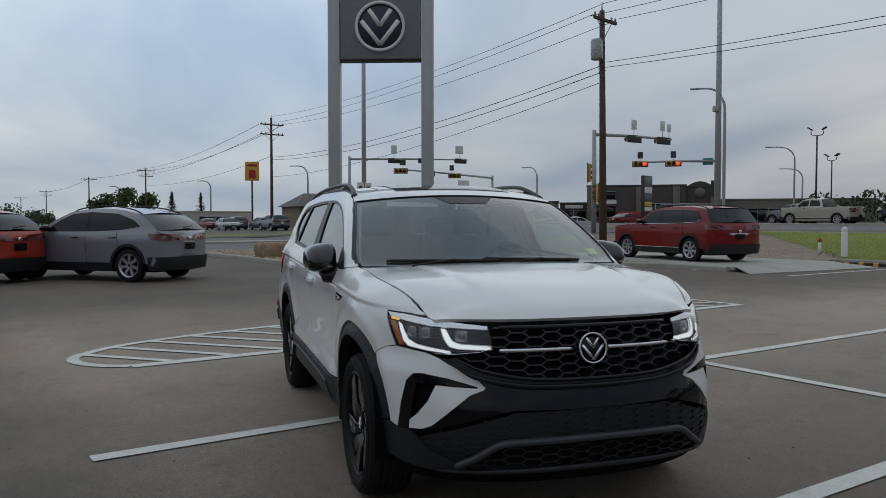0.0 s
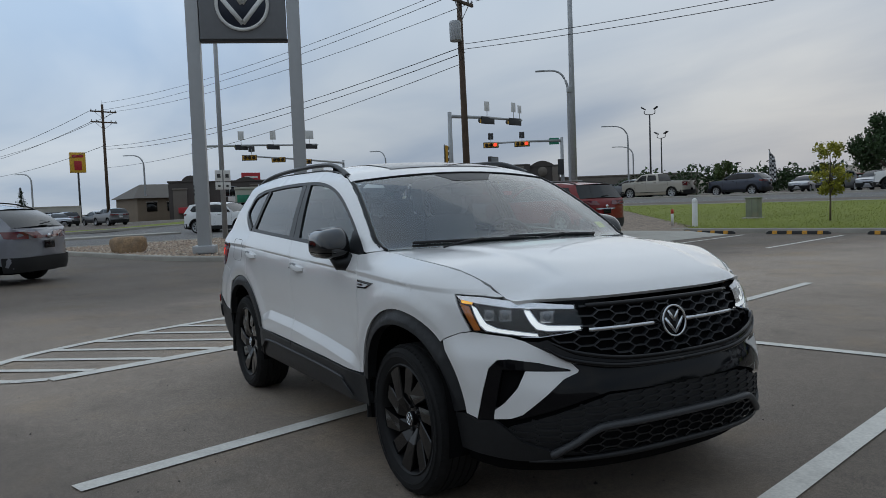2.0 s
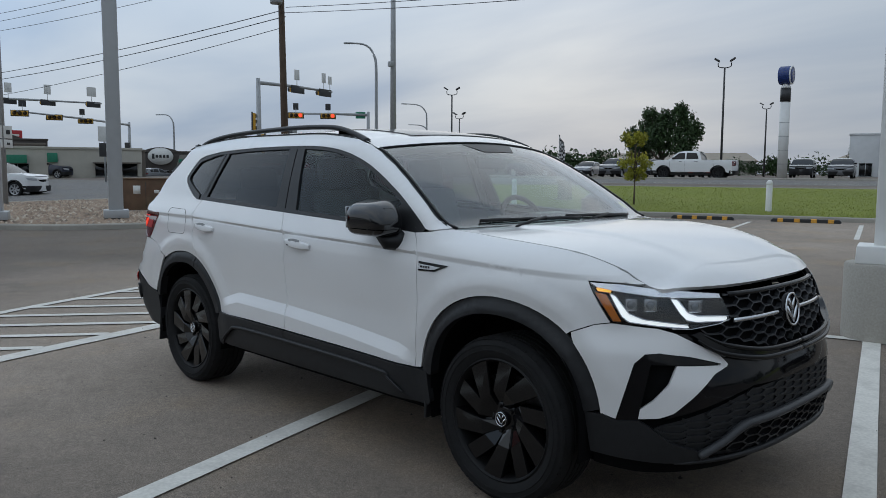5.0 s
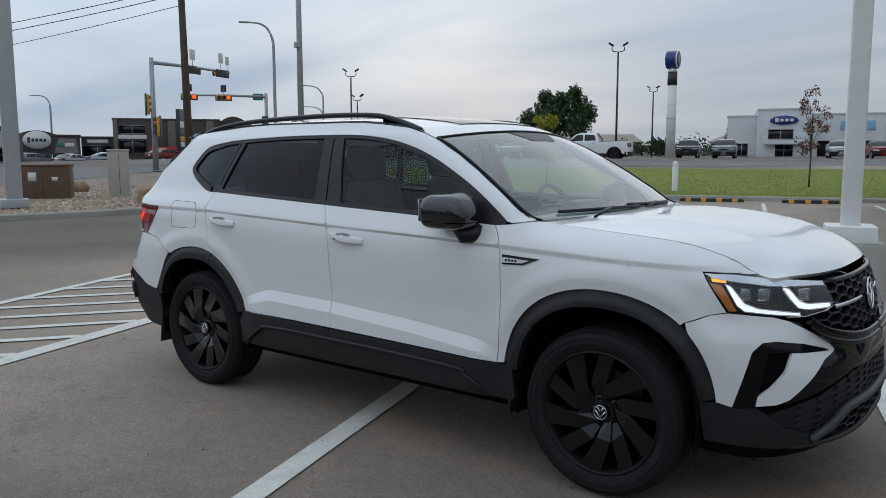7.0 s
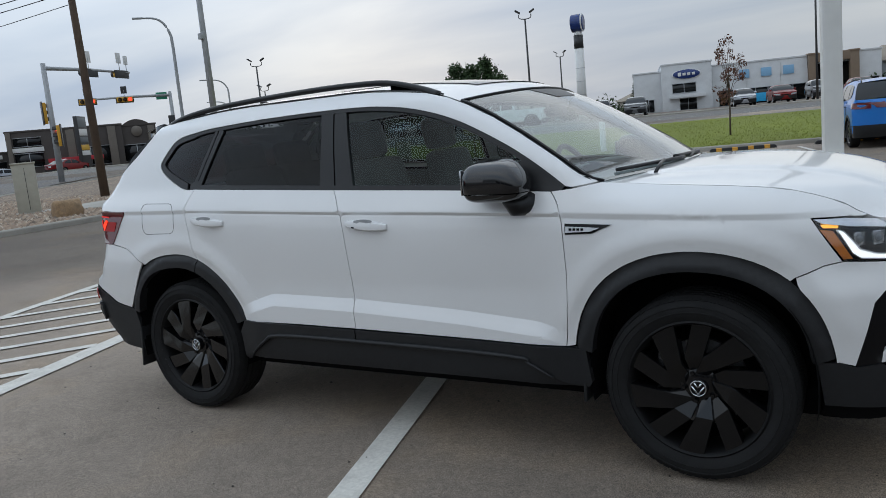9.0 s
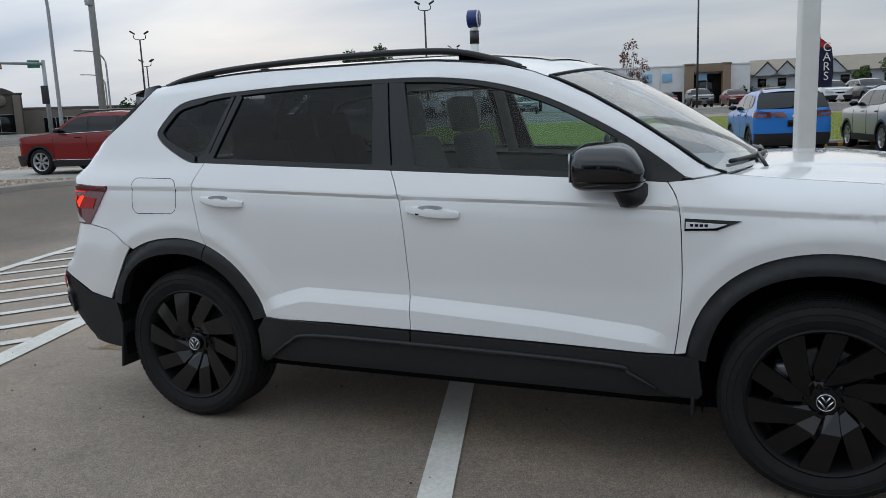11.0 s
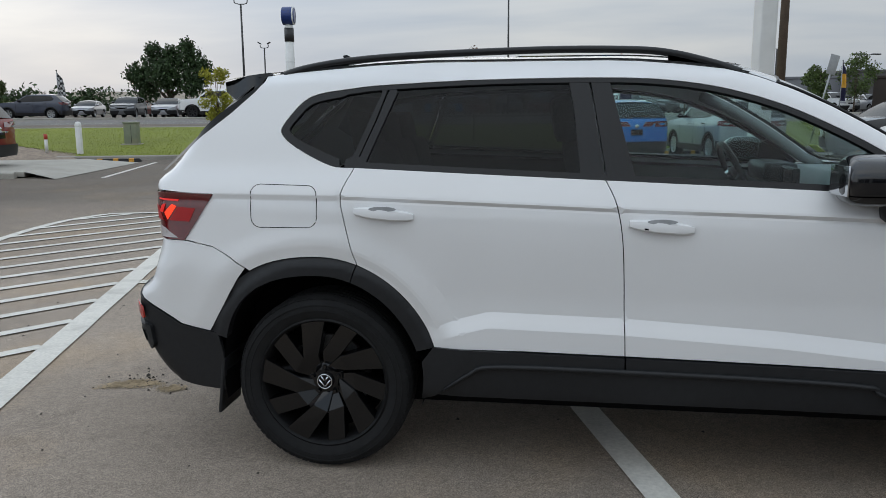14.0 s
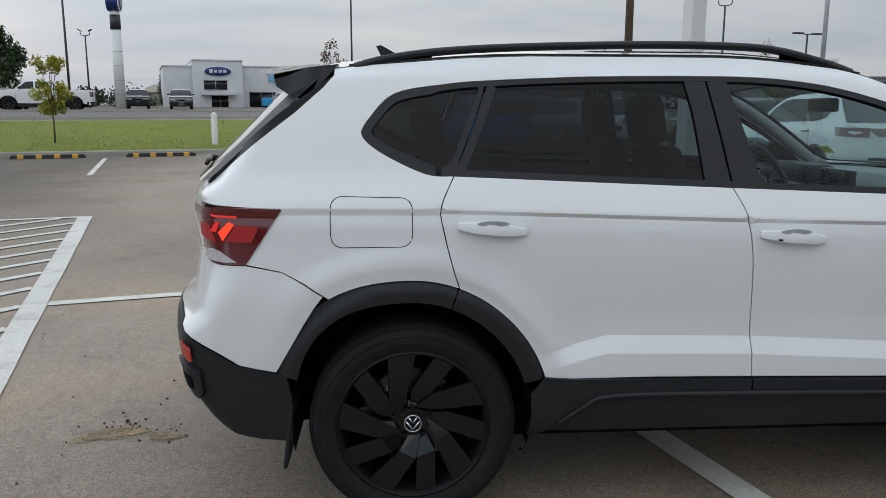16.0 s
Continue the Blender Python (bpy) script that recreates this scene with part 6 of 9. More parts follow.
def pebbles():
    """Loose stones over the gravel that can be seen from the car park."""
    rnd = random.Random(5)
    bm = bmesh.new()
    poly = ISLAND + [(-10.6, 15.0), (-17.0, 15.0), (-17.0, 22), (-27.6, 22), (-27.6, 6.3)]
    n = 0
    while n < 11000:
        a, b = rnd.uniform(-27.5, -10.6), rnd.uniform(6.3, 22)
        if not in_polygon(a, b, poly):
            continue
        x, y = uv(a, b)
        r = rnd.uniform(0.03, 0.075)
        z = terrain(x, y) + 0.10
        th = rnd.uniform(0, 6.3)
        ring = [bm.verts.new((x + r * math.cos(th + k * 1.257) * rnd.uniform(0.7, 1.2), y + r * math.sin(th + k * 1.257) * rnd.uniform(0.7, 1.2), z)) for k in range(5)]
        tp = bm.verts.new((x, y, z + r * rnd.uniform(0.6, 1.0)))
        for k in range(5):
            bm.faces.new((ring[k], ring[(k + 1) % 5], tp))
        n += 1
    m = material("loose stones", (0.30, 0.25, 0.21), 0.9, grain=((20, 0.2),))
    t = m.node_tree
    geo = t.nodes.new("ShaderNodeNewGeometry")
    ramp_n = t.nodes.new("ShaderNodeValToRGB")
    cols = [(0.13, 0.098, 0.075), (0.36, 0.265, 0.19), (0.50, 0.43, 0.34), (0.25, 0.175, 0.125)]
    ramp_n.color_ramp.elements[0].color = (*cols[0], 1)
    ramp_n.color_ramp.elements[1].color = (*cols[2], 1)
    for p, c in ((0.35, cols[1]), (0.7, cols[3])):
        e = ramp_n.color_ramp.elements.new(p)
        e.color = (*c, 1)
    t.links.new(geo.outputs["Random Per Island"], ramp_n.inputs[0])
    t.links.new(ramp_n.outputs[0], t.nodes["Principled BSDF"].inputs["Base Color"])
    tagged(part("loose_gravel", bm, m), "loose brown and grey river stones", "gravel", kind="stuff")


pebbles()


def grass_blades():
    rnd = random.Random(9)
    bm = bmesh.new()
    poly = [(-9.4, 21.5), (22, 21.5), (22, 31.9), (-20, 31.9), (-13, 25.5)]
    n = 0
    while n < 26000:
        a, b = rnd.uniform(-20, 22), 21.5 + 10.4 * rnd.random() ** 1.6
        if not in_polygon(a, b, poly):
            continue
        x, y = uv(a, b)
        z = terrain(x, y) + 0.10
        th, h, w = rnd.uniform(0, 6.3), rnd.uniform(0.03, 0.065), 0.012
        dx, dy = math.cos(th) * w, math.sin(th) * w
        lx, ly = rnd.uniform(-0.03, 0.03), rnd.uniform(-0.03, 0.03)
        bm.faces.new((bm.verts.new((x - dx, y - dy, z)), bm.verts.new((x + dx, y + dy, z)), bm.verts.new((x + lx, y + ly, z + h))))
        n += 1
    m = material("grass blades", (0.19, 0.22, 0.022), 0.8, grain=((2, 0.15), (15, 0.15)))
    tagged(part("grass", bm, m), "short green grass blades of the lawn", "grass", kind="stuff")


grass_blades()


# ---- painted lines ----
def stripe(name, a, b, width, label="", parent=None, lift=0.004):
    (x0, y0), (x1, y1) = uv(*a), uv(*b)
    d = Vector((x1 - x0, y1 - y0))
    n = Vector((-d.y, d.x)).normalized() * width / 2
    bm = bmesh.new()
    k = max(1, int(d.length / 0.6))
    rnd = random.Random(int((a[0] * 31 + a[1] * 17) * 10))
    pts = []
    for i in range(k + 1):
        e = rnd.uniform(-0.006, 0.006)
        p = Vector((x0, y0)) + d * (i / k)
        z = terrain(p.x, p.y) + lift
        pts.append((bm.verts.new((p.x - n.x * (1 + e * 8), p.y - n.y * (1 + e * 8), z)), bm.verts.new((p.x + n.x, p.y + n.y, z))))
    for (p, q), (r, s) in zip(pts, pts[1:]):
        bm.faces.new((p, r, s, q))
    ob = part(name, bm, LINE_PAINT, parent, smooth=False)
    if label:
        tagged(ob, label, "road marking", kind="structure")
    return ob


for u0, v0, v1 in ((-0.275, -2.26, 3.19), (2.40, -2.30, 3.19), (-0.45, 3.33, 8.05), (2.36, 3.33, 8.05), (5.13, -2.3, 3.19), (5.13, 3.33, 8.05), (7.87, -2.3, 3.19), (7.87, 3.33, 8.05), (10.6, 3.33, 8.05)):
    stripe("stall_line", (u0, v0), (u0 - (0.10 if v0 == -2.26 else 0.03), v1), 0.13, "worn white stall line")
stripe("stall_line", (-3.16, 3.26), (14, 3.26), 0.125, "worn white line between the stall rows")
for k in range(-3, 8):
    stripe("stall_line", (-0.97 + 2.85 * k, 14.6), (-1.02 + 2.85 * k, 19.9), 0.11, "worn white stall line")
hatch = tagged(new("hatched_island"), "white hatched no-parking marking", "road marking", kind="structure")
LEFT = curve([(-3.20, -1.42), (-3.36, -1.66), (-3.66, -1.82), (-3.98, -1.80), (-4.25, -1.58), (-4.55, -1.2), (-4.78, -0.6), (-4.98, 0.15), (-5.12, 1.0), (-5.28, 2.6), (-5.35, 4.5), (-5.3, 6.3), (-5.1, 7.4), (-4.75, 8.0)], 3)
right_edge = [(-3.17, -1.42), (-3.33, 8.08)]
stripe("edge_line", right_edge[0], right_edge[1], 0.17, parent=hatch)
stripe("edge_line", (-3.33, 8.05), (-4.75, 8.05), 0.11, parent=hatch, lift=0.0045)
for a, b in zip(LEFT, LEFT[1:]):
    stripe("edge_line", a, b, 0.12, parent=hatch, lift=0.0042)
for k in range(19):
    v = -1.03 + 0.61 * k
    u = -3.19 - (v + 1.42) / 9.4 * 0.16 - 0.06
    a = b = None
    e = (u, v)
    for s in range(1, 120):
        p = (u - 0.025 * s, v - 0.0195 * s)
        if not in_polygon(p[0], p[1], LEFT + [(-3.35, 8.0)]) or p[1] > 7.95:
            if b is None and p[1] > 7.9:
                e = p
                continue
            break
        b = p
    if b:
        stripe("hatch_bar", e, b, 0.10, parent=hatch, lift=0.0048)
for a, b in (((-27, 39.8), (200, 39.8)), ((-300, 39.8), (-54, 39.8))):
    stripe("lane_line", a, b, 0.14, "white lane line", lift=0.012)


# ---- dirt, clods and litter on the asphalt ----
def sand_patch():
    rnd = random.Random(3)
    bm = bmesh.new()
    soil = material("spilt sandy soil", (0.34, 0.26, 0.165), 0.95, grain=((60, 0.3), (8, 0.25)), bump=0.8, bump_scale=70)
    # two low crescents of soil, crumbling at their edges
    for cx, cy, rx, ry, bend in ((-2.645, -0.08, 0.145, 0.060, 0.16), (-2.405, -0.115, 0.065, 0.048, 0.0)):
        for k in range(9000 if rx > 0.1 else 3200):
            a, r = rnd.uniform(0, 6.3), rnd.random() ** 0.55 * 1.25
            u, v = r * math.cos(a), r * math.sin(a)
            edge = 0.80 + 0.55 * noise.noise(Vector((3 * u + cx * 9, 3 * v, 0.3)))
            if r > edge and rnd.random() < 0.93:
                continue
            x, y = cx + rx * u, cy + ry * v + bend * rx * (1 - 2.2 * (u - 0.25) ** 2) * 0.55 + 0.12 * rx * u
            hill = max(0.0, 1 - (r / max(edge, 0.1)) ** 2) * 0.008 * (0.6 + 0.8 * noise.noise(Vector((x * 60, y * 60, 0))))
            s = rnd.uniform(0.0018, 0.0045)
            ring = [bm.verts.new((x + s * math.cos(q * 1.57 + a), y + s * math.sin(q * 1.57 + a), hill * 0.4)) for q in range(4)]
            t = bm.verts.new((x, y, hill + s * 0.8))
            for q in range(4):
                bm.faces.new((ring[q], ring[(q + 1) % 4], t))
    tagged(part("soil_spill", bm, soil), "small spill of sandy soil behind the car", "soil", kind="stuff")
    bm = bmesh.new()
    for _ in range(260):
        if rnd.random() < 0.16:
            x, y = -2.58 + rnd.gauss(0, 0.14), -0.04 + rnd.gauss(0, 0.09)
        else:
            x, y = rnd.uniform(-4.5, 4), rnd.uniform(-3.6, 2)
        s = rnd.uniform(0.003, 0.009) * (2.0 if rnd.random() < 0.05 else 1)
        ring = [bm.verts.new((x + s * math.cos(k * 1.257) * rnd.uniform(0.7, 1.3), y + s * math.sin(k * 1.257), 0)) for k in range(5)]
        t = bm.verts.new((x, y, s))
        for k in range(5):
            bm.faces.new((ring[k], ring[(k + 1) % 5], t))
    tagged(part("grit", bm, material("dark grit", (0.035, 0.028, 0.022), 0.9, grain=((80, 0.3),))), "dark clods and grit on the asphalt", "grit", kind="stuff")


sand_patch()


# ---- stops, bollards, cabinets, boulders ----
def wheel_stop():
    root = thing("wheel_stop", "black rubber wheel stop with worn yellow blocks", "wheel stop", group="wheel stops along the lawn")
    bm = bmesh.new()
    prof = [(-0.075, 0.0), (-0.06, 0.085), (-0.035, 0.10), (0.035, 0.10), (0.06, 0.085), (0.075, 0.0)]
    a = [bm.verts.new((-0.915, y, z)) for y, z in prof]
    a2 = [bm.verts.new((-0.86, y, z)) for y, z in prof]
    b2 = [bm.verts.new((0.86, y, z)) for y, z in prof]
    b = [bm.verts.new((0.915, y, z)) for y, z in prof]
    for v in a + b:
        v.co.z *= 0.55
    for r, s in ((a, a2), (a2, b2), (b2, b)):
        for k in range(5):
            bm.faces.new((r[k], r[k + 1], s[k + 1], s[k]))
    bm.faces.new(a)
    bm.faces.new(b[::-1])
    bmesh.ops.recalc_face_normals(bm, faces=bm.faces)
    part("stop_body", bm, RECYCLED, root, smooth=False)
    for x in (-0.66, -0.22, 0.22, 0.66):
        bm = bmesh.new()
        w = 0.075
        p0 = [bm.verts.new((x - w, y * 1.03, z + 0.003)) for y, z in prof[:4]]
        p1 = [bm.verts.new((x + w, y * 1.03, z + 0.003)) for y, z in prof[:4]]
        for k in range(3):
            bm.faces.new((p0[k], p0[k + 1], p1[k + 1], p1[k]))
        part("reflector_block", bm, KERB_YELLOW, root, "worn yellow reflector block", smooth=False)
    return root


first = wheel_stop()
stops = [(-8.15, 20.35), (-5.3, 20.4), (-2.45, 20.4), (0.4, 20.4), (3.25, 20.4), (6.1, 20.4), (8.95, 20.4), (14.6, 20.4)]
first.matrix_world = pose(*uv(*stops[0]), 0, 0, 0, 15.5)
for s in stops[1:]:
    copy_thing(first, pose(*uv(*s), 0, 0, 0, 15.5 + (s[0] % 1.3 - 0.6)))


def bollard(x, y):
    root = thing("bollard", "white painted steel bollard with a domed cap", "bollard", ground_pose(x, y, 0, 0.06), group="bollards at the lawn")
    part("post", lathe([(0.0, 0.0), (0.095, 0.0), (0.095, 0.86), (0.088, 0.87), (0.088, 0.885), (0.097, 0.895), (0.095, 0.95), (0.075, 1.0), (0.04, 1.03), (0.0, 1.04)], 20, "Z"), WHITE_STEEL, root, flat_angle=40)
    return root


for x, y in ((-15.0, 18.75), (-6.9, 21.6), (9.0, 26.4), (17.5, 29.0)):
    bollard(x, y)


def cabinet(name, x, y, size, mat, label, deg=15.5, lift=0.1, lid=True):
    root = thing(name, label, "cabinet", ground_pose(x, y, deg, lift))
    part("housing", box(size, (0, 0, size[2] / 2), 0.02), mat, root)
    if lid:
        part("lid", box((size[0] + 0.05, size[1] + 0.05, 0.05), (0, 0, size[2] + 0.02), 0.015), mat, root)
        part("door_seam", box((0.012, 0.006, size[2] * 0.85), (0.02, -size[1] / 2 - 0.002, size[2] * 0.5)), DARK_STEEL, root)
        part("base_slab", box((size[0] + 0.2, size[1] + 0.2, 0.06), (0, 0, 0.0), 0.01), CONCRETE, root)
    return root


GREEN_PAINT = material("faded green cabinet paint", (0.20, 0.22, 0.16), 0.6, grain=((5, 0.1),), stain=(3, 0.5, (0.30, 0.24, 0.14)))
RUSTY = material("rusty green cabinet paint", (0.125, 0.072, 0.042), 0.7, grain=((4, 0.2),), stain=(1.2, 0.6, (0.085, 0.082, 0.045)))
PALE_BOX = material("pale putty cabinet paint", (0.42, 0.40, 0.33), 0.6, grain=((4, 0.06),), stain=(3, 0.3, (0.30, 0.27, 0.22)))
cabinet("utility_cabinet", -14.95, 21.75, (0.45, 0.4, 0.72), GREEN_PAINT, "pale green utility cabinet on the lawn")
tb = cabinet("transformer_box", -21.06, 7.78, (1.5, 0.9, 1.0), RUSTY, "rust-brown transformer box with greenish edges on the gravel", 55)
part("warning_label", box((0.22, 0.004, 0.26), (-0.25, -0.453, 0.68)), WHITE_STEEL, tb, "pale warning label")
part("warning_label", box((0.16, 0.004, 0.10), (0.35, -0.453, 0.62)), WHITE_STEEL, tb)
cabinet("signal_cabinet", -20.36, 9.78, (0.62, 0.45, 1.45), PALE_BOX, "tall putty-coloured signal cabinet on the gravel", 58)


def boulder(x, y, r, seed, label, squash=0.75):
    bm = bmesh.new()
    bmesh.ops.create_icosphere(bm, subdivisions=3, radius=1.0)
    off = Vector((seed * 3.1, seed * 1.7, 0))
    for v in bm.verts:
        n = noise.noise(v.co * 1.1 + off) * 0.30 + noise.noise(v.co * 3.2 + off) * 0.10
        c = v.co * (1 + n)
        c = Vector((max(-0.82, min(0.82, c.x)), max(-0.8, min(0.85, c.y)), max(-0.6, min(0.72, c.z))))
        v.co = Vector((c.x * r, c.y * r * 0.8, c.z * r * squash + r * 0.35))
    ob = part("boulder", bm, STONE, None)
    ob.matrix_world = ground_pose(x, y, seed * 40, 0.08)
    tagged(ob, label, "boulder", group="boulders on the gravel")


boulder(-21.9, 1.05, 0.60, 1, "tan angular boulder on the gravel")
boulder(-16.9, 8.7, 0.42, 2, "rust-brown boulder on the gravel", 0.95)
boulder(-24.6, 10.6, 0.55, 3, "grey-brown boulder on the gravel", 0.6)
marker = thing("marker_post", "short white marker post with a red top", "marker", ground_pose(*uv(-10.6, 22.6), 0, 0.1))
part("post", lathe([(0, 0), (0.05, 0), (0.05, 0.42), (0, 0.42)], 10, "Z"), WHITE_STEEL, marker)
part("cap", lathe([(0, 0.42), (0.055, 0.42), (0.055, 0.58), (0, 0.58)], 10, "Z"), material("red cap", (0.5, 0.05, 0.03), 0.5, grain=((20, 0.1),)), marker, "red cap")


# ---- light pole on its footing beside the car ----
lp = thing("light_pole", "white square light pole on a round concrete footing", "light pole", pose(1.41, 3.98, 0, 0, 0, 15))
part("footing", lathe([(0, 0), (0.30, 0), (0.30, 0.62), (0.285, 0.64), (0, 0.64)], 32, "Z"), CONCRETE, lp, "round concrete footing", flat_angle=40)
part("base_cover", box((0.42, 0.42, 0.15), (0, 0, 0.715), 0.01, taper=0.96), WHITE_STEEL, lp)
part("shaft", box((0.155, 0.155, 8.0), (0, 0, 4.76), 0.015), WHITE_STEEL, lp)
part("lamp_head", box((0.6, 0.35, 0.12), (0.3, 0, 8.72), 0.03), DARK_STEEL, lp)


# ---- other vehicles ----
TINT = material("dark vehicle glass", (0.007, 0.008, 0.009), 0.06, spec=0.38, grain=((3, 0.2),))
PLATE = material("number plate", (0.55, 0.56, 0.58), 0.5, grain=((90, 0.08),))
SILVER_RIM = material("silver alloy", (0.45, 0.46, 0.48), 0.3, 0.8, grain=((30, 0.08),))
DARK_RIM = material("dark alloy", (0.03, 0.03, 0.033), 0.35, 0.5, grain=((30, 0.1),))
LAMP_PALE = material("clear headlamp", (0.42, 0.44, 0.47), 0.15, coat=1.0, grain=((40, 0.2),))

# outlines of the kinds, from the front bumper over the roof to the rear bumper: (x, z), with the corners between nose, hood,
# windscreen, roof, rear window and tail; then the side windows
KINDS = {
    "suv": dict(L=4.5, W=1.84, wb=2.69, r=0.35,
                nose=[(2.14, 0.26), (2.20, 0.50), (2.16, 0.80), (2.08, 0.95)], hood=[(2.08, 0.95), (1.80, 1.04), (1.3, 1.10), (0.92, 1.13)],
                screen=[(0.92, 1.13), (0.55, 1.37), (0.20, 1.555)], roof=[(0.20, 1.555), (-0.30, 1.62), (-1.0, 1.62), (-1.62, 1.56)],
                back=[(-1.62, 1.56), (-1.85, 1.38), (-2.08, 1.16)], tail=[(-2.08, 1.16), (-2.18, 1.0), (-2.20, 0.60), (-2.10, 0.30)],
                win=[[(0.72, 1.14), (0.42, 1.36), (0.12, 1.50), (-0.22, 1.525), (-0.20, 1.16)], [(-0.30, 1.165), (-0.32, 1.525), (-1.0, 1.515), (-1.10, 1.19)], [(-1.17, 1.20), (-1.08, 1.51), (-1.38, 1.475), (-1.52, 1.33), (-1.42, 1.24)]]),
    "large_suv": dict(L=5.0, W=1.98, wb=2.98, r=0.38,
                nose=[(2.42, 0.28), (2.46, 0.55), (2.42, 0.90), (2.32, 1.04)], hood=[(2.32, 1.04), (2.0, 1.12), (1.4, 1.17), (1.10, 1.19)],
                screen=[(1.10, 1.19), (0.72, 1.45), (0.40, 1.65)], roof=[(0.40, 1.65), (-0.2, 1.745), (-1.2, 1.74), (-1.98, 1.66)],
                back=[(-1.98, 1.66), (-2.12, 1.45), (-2.28, 1.22)], tail=[(-2.28, 1.22), (-2.40, 1.02), (-2.44, 0.62), (-2.34, 0.34)],
                win=[[(0.88, 1.20), (0.60, 1.42), (0.30, 1.60), (-0.10, 1.63), (-0.10, 1.22)], [(-0.20, 1.22), (-0.20, 1.635), (-1.02, 1.62), (-1.08, 1.24)], [(-1.16, 1.245), (-1.10, 1.615), (-1.70, 1.57), (-1.86, 1.36), (-1.75, 1.27)]]),
    "crossover_ev": dict(L=4.58, W=1.85, wb=2.77, r=0.37,
                nose=[(2.18, 0.26), (2.24, 0.52), (2.18, 0.80), (2.05, 0.93)], hood=[(2.05, 0.93), (1.8, 1.00), (1.45, 1.06), (1.18, 1.10)],
                screen=[(1.18, 1.10), (0.70, 1.38), (0.30, 1.56)], roof=[(0.30, 1.56), (-0.3, 1.635), (-1.0, 1.61), (-1.60, 1.50)],
                back=[(-1.60, 1.50), (-1.88, 1.34), (-2.12, 1.14)], tail=[(-2.12, 1.14), (-2.24, 0.98), (-2.26, 0.62), (-2.14, 0.32)],
                win=[[(0.95, 1.12), (0.55, 1.36), (0.22, 1.50), (-0.22, 1.535), (-0.22, 1.14)], [(-0.30, 1.14), (-0.30, 1.54), (-1.0, 1.50), (-1.45, 1.36), (-1.62, 1.24), (-1.1, 1.17)]]),
    "sedan": dict(L=4.7, W=1.82, wb=2.75, r=0.33,
                nose=[(2.22, 0.24), (2.28, 0.46), (2.22, 0.68), (2.10, 0.80)], hood=[(2.10, 0.80), (1.8, 0.89), (1.3, 0.96), (1.02, 0.99)],
                screen=[(1.02, 0.99), (0.60, 1.24), (0.22, 1.40)], roof=[(0.22, 1.40), (-0.2, 1.455), (-0.7, 1.44), (-1.05, 1.38)],
                back=[(-1.05, 1.38), (-1.45, 1.18), (-1.75, 1.05)], tail=[(-1.75, 1.05), (-2.22, 1.02), (-2.32, 0.85), (-2.34, 0.50), (-2.22, 0.28)],
                win=[[(0.80, 1.0), (0.42, 1.24), (0.12, 1.35), (-0.28, 1.375), (-0.26, 1.02)], [(-0.35, 1.02), (-0.36, 1.375), (-0.80, 1.34), (-1.25, 1.13), (-1.20, 1.05)]]),
    "pickup": dict(L=5.7, W=1.96, wb=3.55, r=0.40,
                nose=[(2.72, 0.38), (2.78, 0.62), (2.76, 1.0), (2.66, 1.16)], hood=[(2.66, 1.16), (2.3, 1.22), (1.8, 1.26), (1.45, 1.28)],
                screen=[(1.45, 1.28), (1.15, 1.55), (0.90, 1.76)], roof=[(0.90, 1.76), (0.5, 1.84), (-0.2, 1.84), (-0.50, 1.80)],
                back=[(-0.50, 1.80), (-0.62, 1.55), (-0.70, 1.26)], tail=[(-0.70, 1.26), (-0.78, 1.24), (-2.70, 1.26), (-2.80, 1.20), (-2.82, 0.70), (-2.78, 0.50)],
                win=[[(1.25, 1.30), (1.02, 1.54), (0.80, 1.72), (0.40, 1.745), (0.40, 1.31)], [(0.30, 1.31), (0.30, 1.745), (-0.36, 1.72), (-0.50, 1.33)]]),
}


def road_wheel(parent, at, r, s, rim_mat, spokes=5):
    w = 0.22
    rr = r * 0.70
    base = Matrix.Translation(at) @ (Matrix.Identity(4) if s < 0 else Matrix.Diagonal((1, -1, 1, 1)))
    tyre = lathe([(rr, -w / 2 + 0.01), (r - 0.03, -w / 2 - 0.005), (r - 0.006, -w / 2 + 0.015), (r, -w / 2 + 0.04), (r, w / 2 - 0.04), (r - 0.03, w / 2), (rr, w / 2)], 36)
    wheel = part("wheel", moved(tyre, base), RUBBER, parent)
    # flat near-black disc, in place of the dark depth behind the spokes
    part("wheel_dish", moved(lathe([(rr - 0.02, -0.02), (0.0, -0.02)], 24), base), DARK, wheel)
    part("rim", moved(lathe([(rr + 0.005, -w / 2 + 0.004), (rr - 0.02, -w / 2 + 0.01), (rr - 0.025, -0.01)], 32), base), rim_mat, wheel)
    sp = bmesh.new()
    for k in range(spokes):
        one = bmesh.new()
        blade(one, [(-0.022, 0.03), (-0.05, rr * 0.95), (0.03, rr * 0.97), (0.03, 0.03)], lambda p: -w / 2 + 0.03 - 0.012 * math.hypot(*p) / rr, -0.03)
        moved(one, base @ Matrix.Rotation(2 * math.pi * k / spokes, 4, "Y"))
        me = bpy.data.meshes.new("t")
        one.to_mesh(me)
        one.free()
        sp.from_mesh(me)
        bpy.data.meshes.remove(me)
    part("spokes", sp, rim_mat, wheel, smooth=False)
    return wheel


def eased(poly, r):
    """A closed outline with its corners eased."""
    out = []
    for i in range(len(poly)):
        a, b, c = Vector(poly[i - 1]), Vector(poly[i]), Vector(poly[(i + 1) % len(poly)])
        p, q = b + (a - b).normalized() * r, b + (c - b).normalized() * r
        out += [tuple(p), tuple((p + q) / 4 + b / 2), tuple(q)]
    return out


